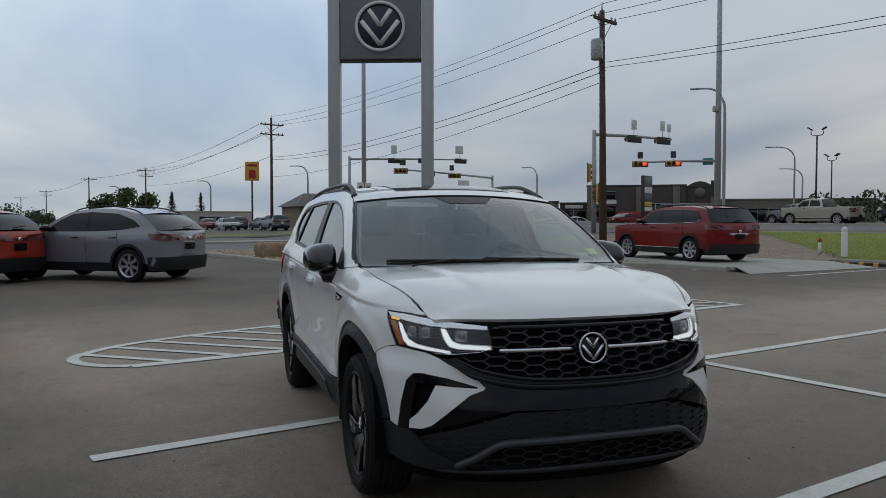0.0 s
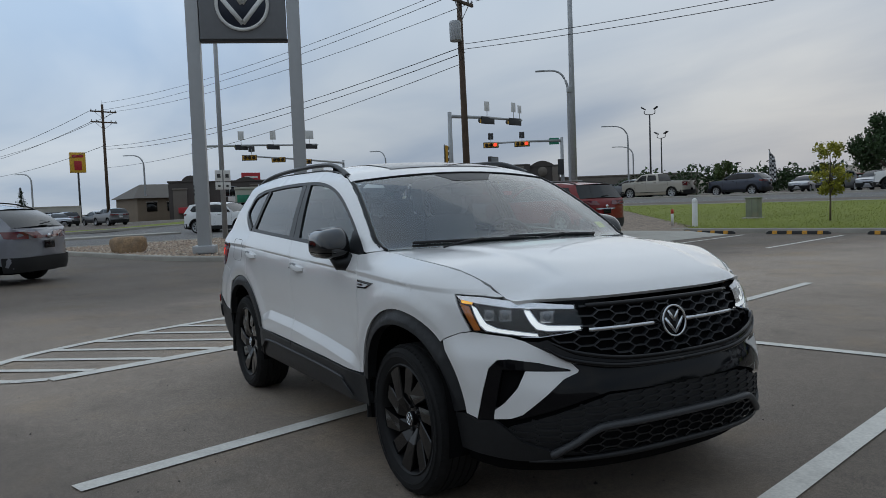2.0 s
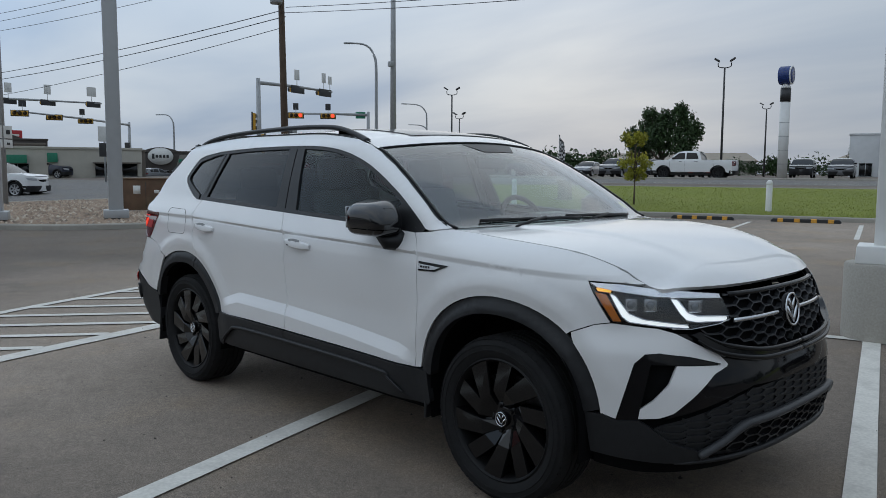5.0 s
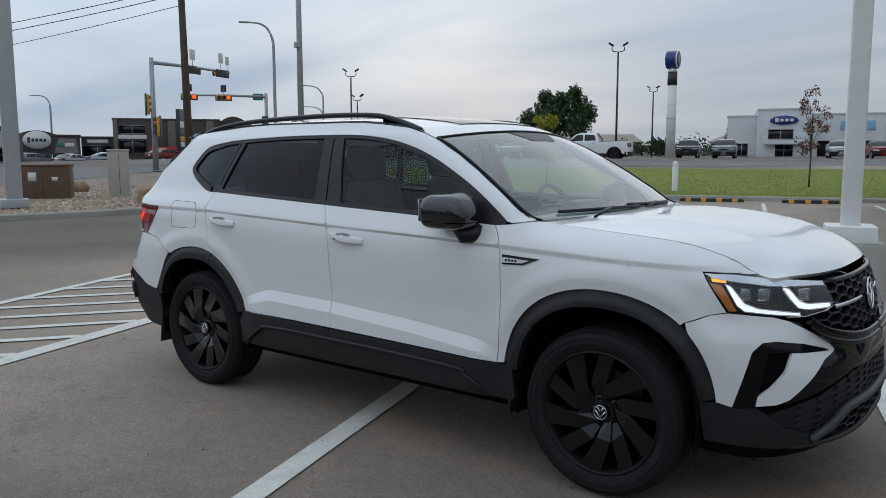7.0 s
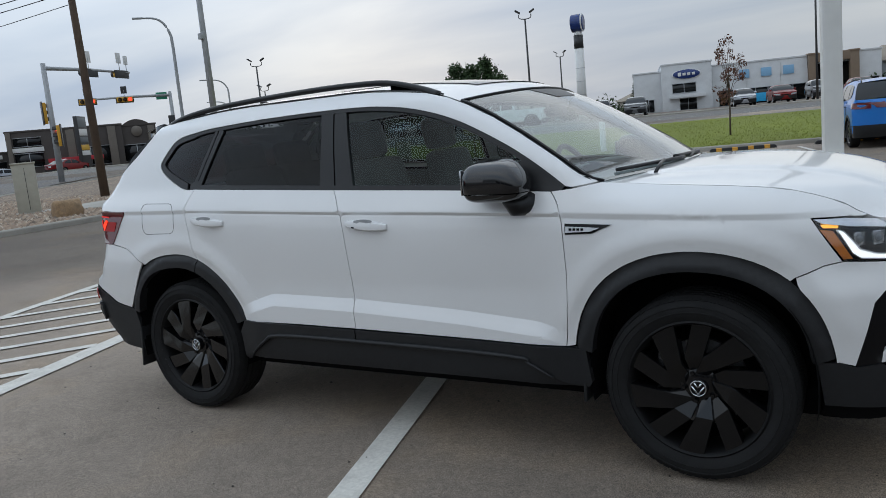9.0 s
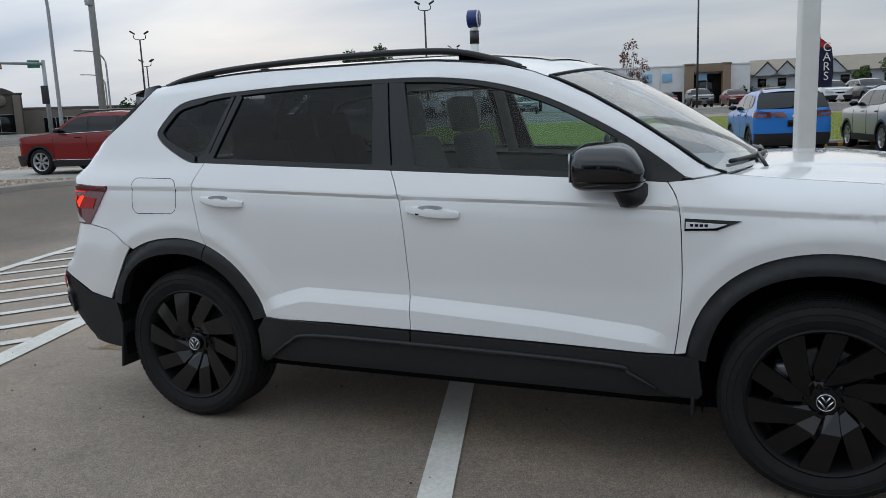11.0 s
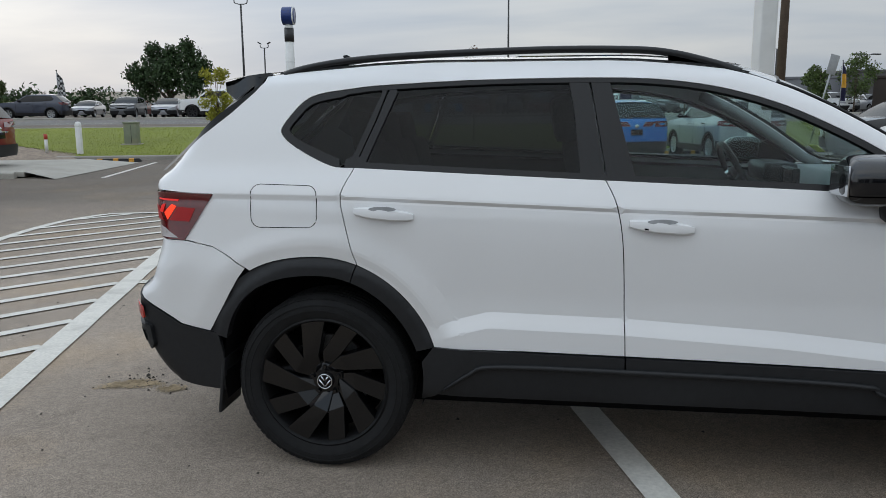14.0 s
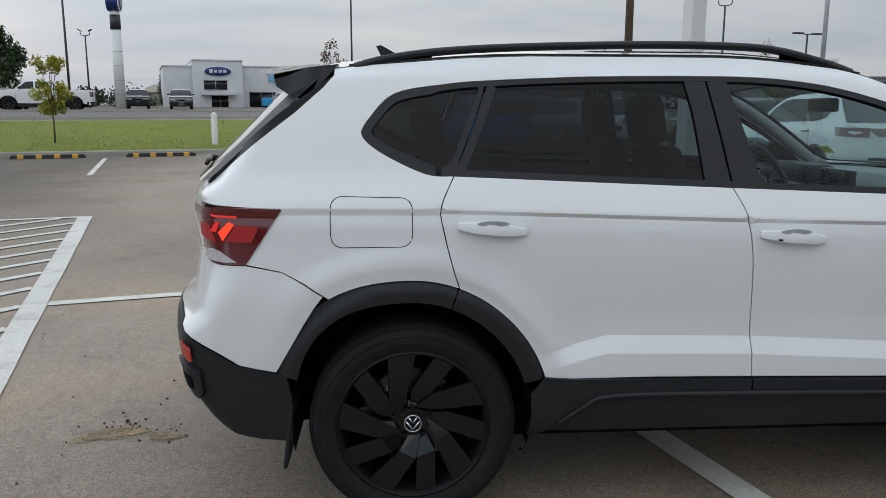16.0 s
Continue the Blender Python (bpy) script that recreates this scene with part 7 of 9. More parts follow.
def vehicle(kind, label, paint, m, category="car", rim=None, group="", detail=True, rails=False, clad=True, light_bar=None, chrome=False, extra=None):
    """A parked vehicle of one of the KINDS, heading along its own +x."""
    K = KINDS[kind]
    rim = rim or SILVER_RIM
    car = thing({"pickup": "pickup_truck", "sedan": "sedan"}.get(kind, "suv"), label, category, m, group)
    half = K["W"] / 2
    H = max(p[1] for p in K["roof"])
    belt = K["win"][0][0][1]
    front, rear = K["nose"][1][0], K["tail"][-2][0]
    prof = [(0.15, 0.93), (0.30, 0.965), (0.45, 1.0), (belt * 0.78, 1.0), (belt - 0.06, 0.975), (belt + 0.02, 0.935), ((belt + H) / 2, 0.87), (H - 0.07, 0.78), (H, 0.70)]

    def wide(x, z):
        w = half * lerp_table(prof, z)
        w = soft_min(w, half * math.sqrt(max(0.0, front + 0.02 - x) / 0.30) * 1.0, 0.12)
        return soft_min(w, half * math.sqrt(max(0.0, x - rear + 0.02) / 0.16) * 1.0, 0.12)

    top = []
    for seg in ("nose", "hood", "screen", "roof", "back", "tail"):
        top += (curve(K[seg], 4) if len(K[seg]) > 2 else list(K[seg]))[1 if top else 0:]
    fh, rh = K["wb"] / 2 + 0.02, -K["wb"] / 2 + 0.02
    R = K["r"] + 0.055
    step = 0.09 if detail else 0.2

    def strip(name, seg, mat, label="", crown=0.03, bow=0.10, lift=0.0):
        seg = resample(curve(seg, 4) if len(seg) > 2 else seg, 0.12 if detail else 0.3, closed=False)
        def place(u, v):
            p = seg[min(len(seg) - 1, round(u * (len(seg) - 1)))]
            b = 2 * v - 1
            steep = ramp(0.2, 1.0, abs(p[0]) / max(front, -rear))
            return (p[0] + math.copysign(bow, p[0] - 0.0) * (1 - b * b) * steep, wide(p[0], p[1]) * b, p[1] + crown * (1 - b * b) + lift)
        bm = grid(len(seg) - 1, 10 if detail else 6, place)
        bmesh.ops.recalc_face_normals(bm, faces=bm.faces)
        up = sum((f.normal.z + f.normal.x * (1 if f.calc_center_median().x > 0 else -1)) * f.calc_area() for f in bm.faces)
        if up < 0:
            bmesh.ops.reverse_faces(bm, faces=bm.faces)
        return part(name, bm, mat, car, label)

    strip("nose", K["nose"], paint, crown=0.0, bow=0.05)
    strip("hood", K["hood"], paint)
    strip("windscreen", K["screen"], TINT, "dark windscreen", bow=0.08)
    strip("roof", K["roof"], paint, crown=0.04)
    strip("rear_window", K["back"], TINT, "dark rear window", bow=0.06)
    strip("tail", K["tail"], paint, crown=0.0, bow=0.05)
    tail_curve = sorted((z, x) for x, z in curve(K["tail"], 4))

    def on_tail(b, z, off):
        """A place on the tail: b runs from -1 to 1 across it."""
        x = linear(tail_curve, z)
        return (x - 0.05 * (1 - b * b) - off, wide(x, z) * b, z)

    for s in (-1, 1):
        pl, out = (lambda x, z: (x, s * wide(x, z), z)), (lambda p: Vector((0, s, 0.1)))
        low = [(K["tail"][-1][0] + 0.02, 0.34)] + [(x, z) for x, z in arc(rh, K["r"], R, 172, 8, 16)] + [(x, z) for x, z in arc(fh, K["r"], R, 172, 8, 16)] + [(front - 0.06, 0.34)]
        body = low + [p for p in top if p[1] > 0.36]
        part("body_side", sheet(body, step, pl, out, 0.0), paint, car)
        if detail and kind != "pickup":
            # black pillars between the panes, and a bright strip under them
            pts = sorted({(round(x, 4), round(z, 4)) for w in K["win"] for x, z in w})
            halves = []
            for seq in (pts, pts[::-1]):
                h = []
                for p in seq:
                    while len(h) > 1 and (h[-1][0] - h[-2][0]) * (p[1] - h[-2][1]) - (h[-1][1] - h[-2][1]) * (p[0] - h[-2][0]) <= 0:
                        h.pop()
                    h.append(p)
                halves.append(h[:-1])
            hull = halves[0] + halves[1]
            part("pillar_band", sheet(shrink(hull, -0.018), step, lambda x, z: (x, s * (wide(x, z) + 0.007), z), out, 0.006), BLACK_GLOSS, car, "black window pillars")
            if chrome:
                part("bright_strip", tube([(x, s * (wide(x, z - 0.02) + 0.016), z - 0.022) for x, z in resample(halves[0] + halves[1][:1], 0.12, closed=False)], 0.011, 5), CHROME, car, "bright strip under the windows")
                part("bright_strip", tube([(rh + R + (fh - rh - 2 * R) * i / 10, s * (wide(rh + R + (fh - rh - 2 * R) * i / 10, 0.43) + 0.018), 0.43) for i in range(11)], 0.010, 5), CHROME, car, "bright strip on the sill")
        for w in K["win"]:
            part("side_window", sheet(eased(w, 0.035), step, lambda x, z: (x, s * (wide(x, z) + 0.012), z), out, 0.012), TINT, car, "dark side window")
        for hub in (fh, rh):
            road_wheel(car, (hub, s * (half - 0.13), K["r"]), K["r"], s, rim, 7 if detail else 5)
            a = arc(hub, K["r"], R + 0.002, 0, 180, 14)
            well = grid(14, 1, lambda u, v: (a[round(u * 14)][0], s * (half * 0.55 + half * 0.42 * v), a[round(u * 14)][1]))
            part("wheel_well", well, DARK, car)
            if clad:
                ring = arc(hub, K["r"], R + 0.055, 6, 174, 16) + arc(hub, K["r"], R - 0.006, 174, 6, 16)
                part("arch_trim", sheet(ring, 0.12, lambda x, z: (x, s * (wide(x, z) + 0.008), z), out, 0.03), BLACK_PLASTIC, car, "black arch trim")
        sill = [(rh + R, 0.24), (rh + R - 0.01, 0.42), (fh - R + 0.01, 0.42), (fh - R, 0.24)]
        part("sill", sheet(sill, 0.3, lambda x, z: (x, s * (wide(x, max(z, 0.33)) + 0.006), z), out, 0.02), BLACK_PLASTIC if clad else paint, car)
        if detail:
            bx = [w[0][0] for w in K["win"]]
            seam_x = K["win"][1][0][0] + 0.05
            for x0, x1 in ((seam_x, seam_x + 0.05), (K["win"][0][0][0] + 0.12, K["win"][0][0][0] + 0.14), (rh + R * 0.55, rh + R * 0.75)):
                z0 = 0.42 if x0 > rh + R else K["r"] + R * 0.75
                ln = [(x0 + (x1 - x0) * i / 6, z0 + (belt - z0) * i / 6) for i in range(7)]
                part("door_seam", tube([(x, s * (wide(x, z) + 0.001), z) for x, z in ln], 0.005, 4), DARK, car)
            for hx in (seam_x + 0.22, seam_x - 0.80):
                part("door_handle", tube([(hx, s * (wide(hx, belt - 0.13) + 0.02), belt - 0.13), (hx + 0.2, s * (wide(hx + 0.2, belt - 0.13) + 0.02), belt - 0.14)], 0.014, 6), BLACK_GLOSS, car)
        mx = K["win"][0][0][0] - 0.10
        mb = bmesh.new()
        bmesh.ops.create_icosphere(mb, subdivisions=2, radius=1.0)
        moved(mb, Matrix.Translation((mx, s * (half + 0.06), belt + 0.07)) @ Matrix.Diagonal((0.09, 0.12, 0.075, 1)))
        part("mirror", mb, BLACK_GLOSS if clad else paint, car)
        hl = [(front - 0.32, K["nose"][2][1] + 0.08), (front - 0.05, K["nose"][2][1] + 0.03), (front - 0.04, K["nose"][2][1] - 0.10), (front - 0.25, K["nose"][2][1] - 0.04)]
        part("headlight", sheet(hl, 0.08, lambda x, z: (x + 0.01, s * (wide(x, z) + 0.008), z), out, 0.01), LAMP_PALE, car)
        tz = K["tail"][0][1] - 0.06 if kind != "pickup" else 1.12
        tl = [(rear + 0.38, tz), (rear + 0.03, tz - 0.01), (rear + 0.03, tz - 0.16), (rear + 0.28, tz - 0.14)]
        if kind == "pickup":
            tl = [(rear + 0.20, 1.16), (rear + 0.02, 1.16), (rear + 0.02, 0.86), (rear + 0.16, 0.86)]
        part("taillight", sheet(tl, 0.08, lambda x, z: (x - 0.005, s * (wide(x, z) + 0.010), z), out, 0.01), RED_GLASS, car, "red taillight")
        # the lamp's face on the tail
        part("taillight", grid(2, 6, lambda u, v: on_tail(s * (0.40 + 0.58 * v) if kind != "pickup" else s * (0.80 + 0.19 * v), tz - 0.02 - 0.13 * u, 0.016), flip=s < 0), RED_GLASS, car, "red taillight")
        if rails:
            rp = [(p[0], s * (wide(*p) - 0.07), p[1] + 0.055 * (1 - (2 * i / (len(K["roof"]) * 4 - 4) - 1) ** 6)) for i, p in enumerate(curve(K["roof"], 4))]
            part("roof_rail", tube(rp, 0.016, 6), BLACK_SATIN, car)
    bz = 0.56

    def apron(x, deep, way, u, v):
        """A lower bumper that wraps round the corners to the wheel arches."""
        a = (v - 0.5) * math.pi
        c, sn = max(0.0, math.cos(a)), math.sin(a)
        drop = 0.06 * u * u
        return (x - way * (deep * (1 - c ** 0.55) + drop * c), math.copysign(abs(sn) ** 0.55, sn) * (half * 1.0 + 0.006 - drop * 0.6), bz - 0.30 * u)

    part("rear_bumper", grid(4, 20, lambda u, v: apron(rear - 0.055, 0.42, -1, u, v)), BLACK_PLASTIC, car, "black lower rear bumper")
    part("front_bumper", grid(4, 20, lambda u, v: apron(front + 0.03, 0.50, 1, u, v), flip=True), BLACK_PLASTIC, car, "black lower front bumper")
    part("grille", grid(2, 8, lambda u, v: (front + 0.055 - 0.20 * (2 * v - 1) ** 2 - 0.02 * u, (2 * v - 1) * half * 0.62, K["nose"][2][1] - 0.02 - 0.14 * u)), BLACK_GLOSS, car)
    part("number_plate", box((0.012, 0.32, 0.16), (rear - 0.075, 0, 0.80 if kind != "pickup" else 0.62), 0.004), BLACK_GLOSS if detail else PLATE, car)
    if detail and kind != "pickup":
        part("emblem", moved(lathe([(0.0, -0.012), (0.05, -0.012), (0.055, 0)], 20, "X"), Matrix.Translation((rear - 0.07, 0, 0.96))), CHROME, car)
        part("rear_wiper", tube([(K["back"][-1][0] - 0.05, 0.03, K["back"][-1][1] + 0.07), (K["back"][-1][0] - 0.03, -0.32, K["back"][-1][1] + 0.11)], 0.012, 5), BLACK_SATIN, car)
    if light_bar:
        part("light_bar", grid(1, 12, lambda u, v: on_tail((2 * v - 1) * 0.9, 0.965 + light_bar[1] - 0.045 * u, 0.019)), light_bar[0], car, "bar across the tail")
    if kind == "pickup":
        part("bed", box((1.85, half * 1.7, 0.05), (-1.74, 0, 1.235)), DARK, car)
    part("underbody", box((K["L"] * 0.86, half * 1.6, 0.12), (0, 0, 0.28)), DARK, car)
    return car


def heading(x, y, deg, lift=0.0):
    return ground_pose(x, y, deg, lift)


PAINT = {
    "silver": car_paint("silver metallic", (0.36, 0.37, 0.40), 0.45, 0.35),
    "slate": car_paint("moonstone grey metallic", (0.21, 0.215, 0.245), 0.35, 0.35),
    "red": car_paint("dark red metallic", (0.18, 0.009, 0.009), 0.0, 0.4, 0.03, 0.55, 0.1),
    "orange red": car_paint("orange red paint", (0.36, 0.03, 0.012), 0.0, 0.4, 0.03, 0.6, 0.15),
    "blue": car_paint("bright blue paint", (0.012, 0.16, 0.52), 0.0, 0.4, 0.03, 0.7, 0.2),
    "white": car_paint("white car paint", (0.70, 0.71, 0.72), 0.0, 0.35),
    "black": car_paint("black car paint", (0.012, 0.013, 0.015), 0.1, 0.3),
    "navy": car_paint("navy car paint", (0.016, 0.022, 0.045), 0.2, 0.3),
    "beige": car_paint("pale gold metallic", (0.36, 0.33, 0.28), 0.4, 0.35),
    "grey": car_paint("grey car paint", (0.13, 0.135, 0.145), 0.3, 0.35),
}
CAR_GROUP = "cars in the car park"
vehicle("crossover_ev", "grey-silver electric crossover with dark roof and two-tone rims", PAINT["slate"], heading(-14.9, -3.5, 234), group=CAR_GROUP, rails=True, light_bar=(RED_GLASS, 0.02))
vehicle("crossover_ev", "orange-red electric crossover with grey lower bumper", PAINT["orange red"], heading(-15.1, -7.0, 234), group=CAR_GROUP, light_bar=(RED_GLASS, 0.02))
atlas = vehicle("large_suv", "dark red three-row SUV on the display pad", PAINT["red"], heading(-16.2, 13.35, 186, 0.135), group=CAR_GROUP, rails=True, chrome=True, light_bar=(CHROME, -0.06))
atlas.scale = (1.0, 1.0, 0.94)
for bx in (-0.75, 0.1):
    part("cross_bar", tube([(bx, -0.75, 1.84), (bx, 0.75, 1.84)], 0.02, 6), GREY_STEEL, atlas)
vehicle("suv", "bright blue compact SUV parked nose to the lawn", PAINT["blue"], heading(1.17, 20.0, 102), group=CAR_GROUP, rim=DARK_RIM, rails=True)
vehicle("suv", "silver compact SUV parked nose to the lawn", PAINT["silver"], heading(4.25, 20.15, 102), group=CAR_GROUP, rails=True)
vehicle("suv", "white compact SUV parked beyond the light pole", PAINT["white"], heading(6.5, 10.5, 89), group=CAR_GROUP, rails=True)
vehicle("suv", "black compact SUV with black rims", PAINT["black"], heading(9.55, 21.1, 195.5), group=CAR_GROUP, rim=DARK_RIM, rails=True)
ROAD_GROUP = "vehicles beyond the road"
vehicle("pickup", "pale gold pickup truck across the road", PAINT["beige"], heading(*uv(-27.3, 50.8), 195.5, 0.02), "truck", group=ROAD_GROUP, clad=False)
vehicle("pickup", "white pickup truck across the road", PAINT["white"], heading(*uv(-9.2, 50.8), 195.5, 0.02), "truck", group=ROAD_GROUP, rim=DARK_RIM)
vehicle("suv", "navy blue SUV across the road", PAINT["navy"], heading(*uv(-21.8, 53.0), 195.5, 0.02), group=ROAD_GROUP)
black_suv = vehicle("large_suv", "black large SUV facing the road", PAINT["black"], heading(*uv(-4.6, 75.5), -74.5, 0.02), group=ROAD_GROUP)
vehicle("large_suv", "white large SUV on the side road", PAINT["white"], heading(-41.9, 9.2, 41, 0.01), group=ROAD_GROUP, rails=True)
vehicle("suv", "dark blue SUV on the side road", PAINT["navy"], heading(-68.3, 20.4, 41, 0.01), group=ROAD_GROUP, detail=False)
# rows of cars in the far lots
LOT_GROUP = "cars in the far lots"
protos = [vehicle("sedan", "pale silver sedan in a far lot", PAINT["silver"], heading(*uv(-14.5, 60), 285), group=LOT_GROUP, detail=False, clad=False),
          vehicle("suv", "grey SUV in a far lot", PAINT["grey"], heading(*uv(-18.0, 62), 285), group=LOT_GROUP, detail=False),
          vehicle("suv", "white SUV in a far lot", PAINT["white"], heading(*uv(20.5, 56), 285), group=LOT_GROUP, detail=False),
          vehicle("sedan", "dark sedan in a far lot", PAINT["black"], heading(*uv(-30, 56), 200), group=LOT_GROUP, detail=False, clad=False),
          vehicle("sedan", "red sedan in a far lot", PAINT["red"], heading(*uv(30, 56), 285), group=LOT_GROUP, detail=False, clad=False)]
rnd = random.Random(12)
spots = [(-34, 58, 200), (-11.3, 62, 285), (-1, 68, 285), (-13, 74, 285), (-16.5, 74, 285), (-20, 73, 285), (-24, 72, 285)]
spots += [(17.3 + 3.0 * k, 56.5 + 0.2 * (k % 2), 285) for k in range(2, 15) if k != 4]
spots += [(8 + 3.1 * k, 70, 285) for k in range(8)]
spots += [(-73, 27.5, 195), (-80, 29, 195), (-86, 27, 15), (-92, 30, 195), (-98, 28.5, 15), (-57, 63, 105), (-76, 60, 105), (-79, 59, 105), (-70, 38.5, 15)]
for i, (a, b, d) in enumerate(spots):
    copy_thing(protos[rnd.randrange(5) if i % 3 else rnd.choice((0, 1, 2))], ground_pose(*uv(a, b), d + rnd.uniform(-3, 3), 0.02))

for k, a, b, d in ((0, -66.6, 59.6, 112), (0, -63.0, 61.0, 75), (1, -69.4, 57.0, 108), (2, -72.6, 54.6, 112)):
    copy_thing(protos[k], ground_pose(*uv(a, b), d, 0.02))


# ---- poles, wires, signals, signs ----
def rod(a, b, r0, r1, sides=10):
    return tube([a, ((a[0] + b[0]) / 2, (a[1] + b[1]) / 2, (a[2] + b[2]) / 2), b], [r0, (r0 + r1) / 2, r1], sides)


def utility_pole(x, y, h, arms, label, transformer=False, sides=10, across=0.0, lean=0.0):
    root = thing("utility_pole", label, "utility pole", pose(x, y, terrain(x, y), 0, lean, across), group="utility poles along the road")
    part("pole", rod((0, 0, -0.2), (0, 0, h), 0.17, 0.11, sides), WOOD_POLE, root)
    part("pole_cap_pin", rod((0, 0, h), (0, 0, h + 0.35), 0.03, 0.02, 6), GREY_STEEL, root)
    for z, w in arms:
        arm = part("crossarm", box((0.10, w, 0.12), (0.16, 0, z), 0.01), WOOD_POLE, root)
        for s in (-1, 1):
            part("arm_brace", rod((0.12, 0, z - 0.7), (0.12, s * w * 0.32, z - 0.05), 0.018, 0.018, 5), GREY_STEEL, arm)
            for f in (0.46, 0.28):
                part("insulator", moved(lathe([(0, 0), (0.05, 0.01), (0.035, 0.06), (0.055, 0.09), (0.03, 0.16), (0, 0.17)], 8, "Z"), Matrix.Translation((0.16, s * w * f, z + 0.06))), GREY_STEEL, arm)
    if transformer:
        can = part("transformer", moved(lathe([(0, 0), (0.23, 0.0), (0.25, 0.06), (0.25, 0.75), (0.21, 0.84), (0, 0.87)], 18, "Z"), Matrix.Translation((0, -0.42, h - 2.1))), GREY_STEEL, root, "grey transformer can")
        part("bracket", box((0.1, 0.24, 0.5), (0, -0.15, h - 1.7)), GREY_STEEL, can)
        part("drop_wires", tube([(0.1, -0.4, h - 2.1), (0.15, -0.5, h - 2.6), (0.1, -0.3, h - 2.9), (0.1, 0.1, h - 2.5)], 0.012, 5), DARK_STEEL, can)
    return root


utility_pole(-24.2, 15.1, 10.15, [(9.72, 1.7)], "dark timber utility pole with a grey transformer can", True, across=28, lean=-0.8)
utility_pole(-76.3, 6.68, 11.5, [(10.78, 2.6), (9.8, 2.6)], "timber utility pole with double crossarms", across=22)
utility_pole(-147.5, -8.5, 10.6, [(10.2, 3.2), (9.2, 2.6)], "distant timber utility pole", across=18)
utility_pole(-177.7, -21.2, 10.3, [(9.9, 3.2)], "distant timber utility pole", across=16)
utility_pole(-251.8, -40.7, 9.9, [(9.5, 3.6), (8.5, 3.0)], "distant timber utility pole", across=16)
utility_pole(-320.4, -59.6, 9.7, [(9.3, 4.0)], "distant timber utility pole", across=16)
utility_pole(7.1, 25.15, 10.5, [(10.0, 2.0)], "grey-brown timber pole on the lawn", across=15)


def wire(a, b, sag, r=0.013):
    pts = []
    for i in range(17):
        u = i / 16
        pts.append((a[0] + (b[0] - a[0]) * u, a[1] + (b[1] - a[1]) * u, a[2] + (b[2] - a[2]) * u - sag * 4 * u * (1 - u)))
    return tube(pts, r, 5)


wires = thing("overhead_wires", "thin dark overhead wires sagging between the poles", "cable")
P1, P2, P3 = (-24.2, 15.1), (-76.3, 6.68), (-147.5, -8.5)
for off, z1, z2, sg, r in ((-0.7, 9.85, 11.0, 0.7, 0.013), (0.0, 10.45, 11.8, 0.7, 0.013), (0.7, 9.85, 11.0, 0.75, 0.013), (-0.1, 7.85, 7.7, 0.8, 0.018), (0.1, 7.65, 7.45, 0.9, 0.018), (0.0, 7.2, 5.7, 0.8, 0.014)):
    part("wire", wire((P1[0] - off * 0.4, P1[1] + off, z1), (P2[0] - off * 0.3, P2[1] + off, z2), sg, r), DARK_STEEL, wires)
for off, z1, z2 in ((-1.2, 11.0, 10.4), (1.2, 11.0, 10.4), (0, 7.8, 7.6), (-1.1, 10.0, 9.4)):
    part("wire", wire((P2[0], P2[1] + off, z1), (P3[0], P3[1] + off, z2), 0.9, 0.022), DARK_STEEL, wires)
part("wire", wire((*P3, 10.4), (-177.7, -21.2, 10.1), 0.3, 0.03), DARK_STEEL, wires)
part("wire", wire((-177.7, -21.2, 10.1), (-251.8, -40.7, 9.7), 0.8, 0.035), DARK_STEEL, wires)
for off, z1, z2 in ((0.7, 9.85, 10.2), (0.0, 10.45, 10.9), (-0.7, 9.85, 10.2), (0.1, 8.0, 8.1), (-0.1, 7.75, 7.7)):
    part("wire", wire((P1[0], P1[1] + off, z1), (7.1, 25.15 + off, z2), 0.5, 0.013), DARK_STEEL, wires)


def cobra_light(x, y, h, reach, deg, label="grey curved street lamp", sc=1.0):
    root = thing("street_lamp", label, "street lamp", ground_pose(x, y, deg), group="street lamps")
    pts = [(0, 0, 0), (0, 0, h * 0.5), (0, 0, h * 0.82), (reach * 0.06, 0, h * 0.90), (reach * 0.25, 0, h * 0.965), (reach * 0.55, 0, h * 0.995), (reach, 0, h)]
    part("mast", tube(curve(pts, 4), [0.11 * sc - 0.06 * sc * i / 24 for i in range(25)], 8), GREY_STEEL, root)
    part("lamp_head", box((0.7, 0.26, 0.12), (reach + 0.25, 0, h), 0.04), GREY_STEEL, root)
    return root


cobra_light(-42.3, 35.2, 9.9, 1.8, 231, sc=1.15)
cobra_light(-63.6, 60.8, 8.2, 2.4, 240)
cobra_light(-85.8, 82.4, 8.3, 2.6, 240, sc=1.2)
cobra_light(-108.45, 15.1, 9.1, 2.4, 230, sc=1.3)
cobra_light(-152.65, 2.97, 8.8, 2.6, 230, sc=1.6)
cobra_light(-190, -16, 9.0, 2.6, 230, sc=1.8)
cobra_light(-95, 45, 9.0, 2.4, 200, sc=1.2)


def tall_pole():
    x, y = -22.8, 19.75
    root = thing("mast_pole", "tall grey steel mast with a small box", "mast", ground_pose(x, y))
    part("mast", rod((0, 0, 0), (0, 0, 12.4), 0.15, 0.09, 12), GREY_STEEL, root)
    part("mast_box", box((0.2, 0.2, 0.24), (0.02, -0.15, 5.8), 0.02), GREY_STEEL, root)
    part("mast_cap", lathe([(0, 12.4), (0.16, 12.4), (0.18, 12.55), (0, 12.62)], 10, "Z"), GREY_STEEL, root)


tall_pole()


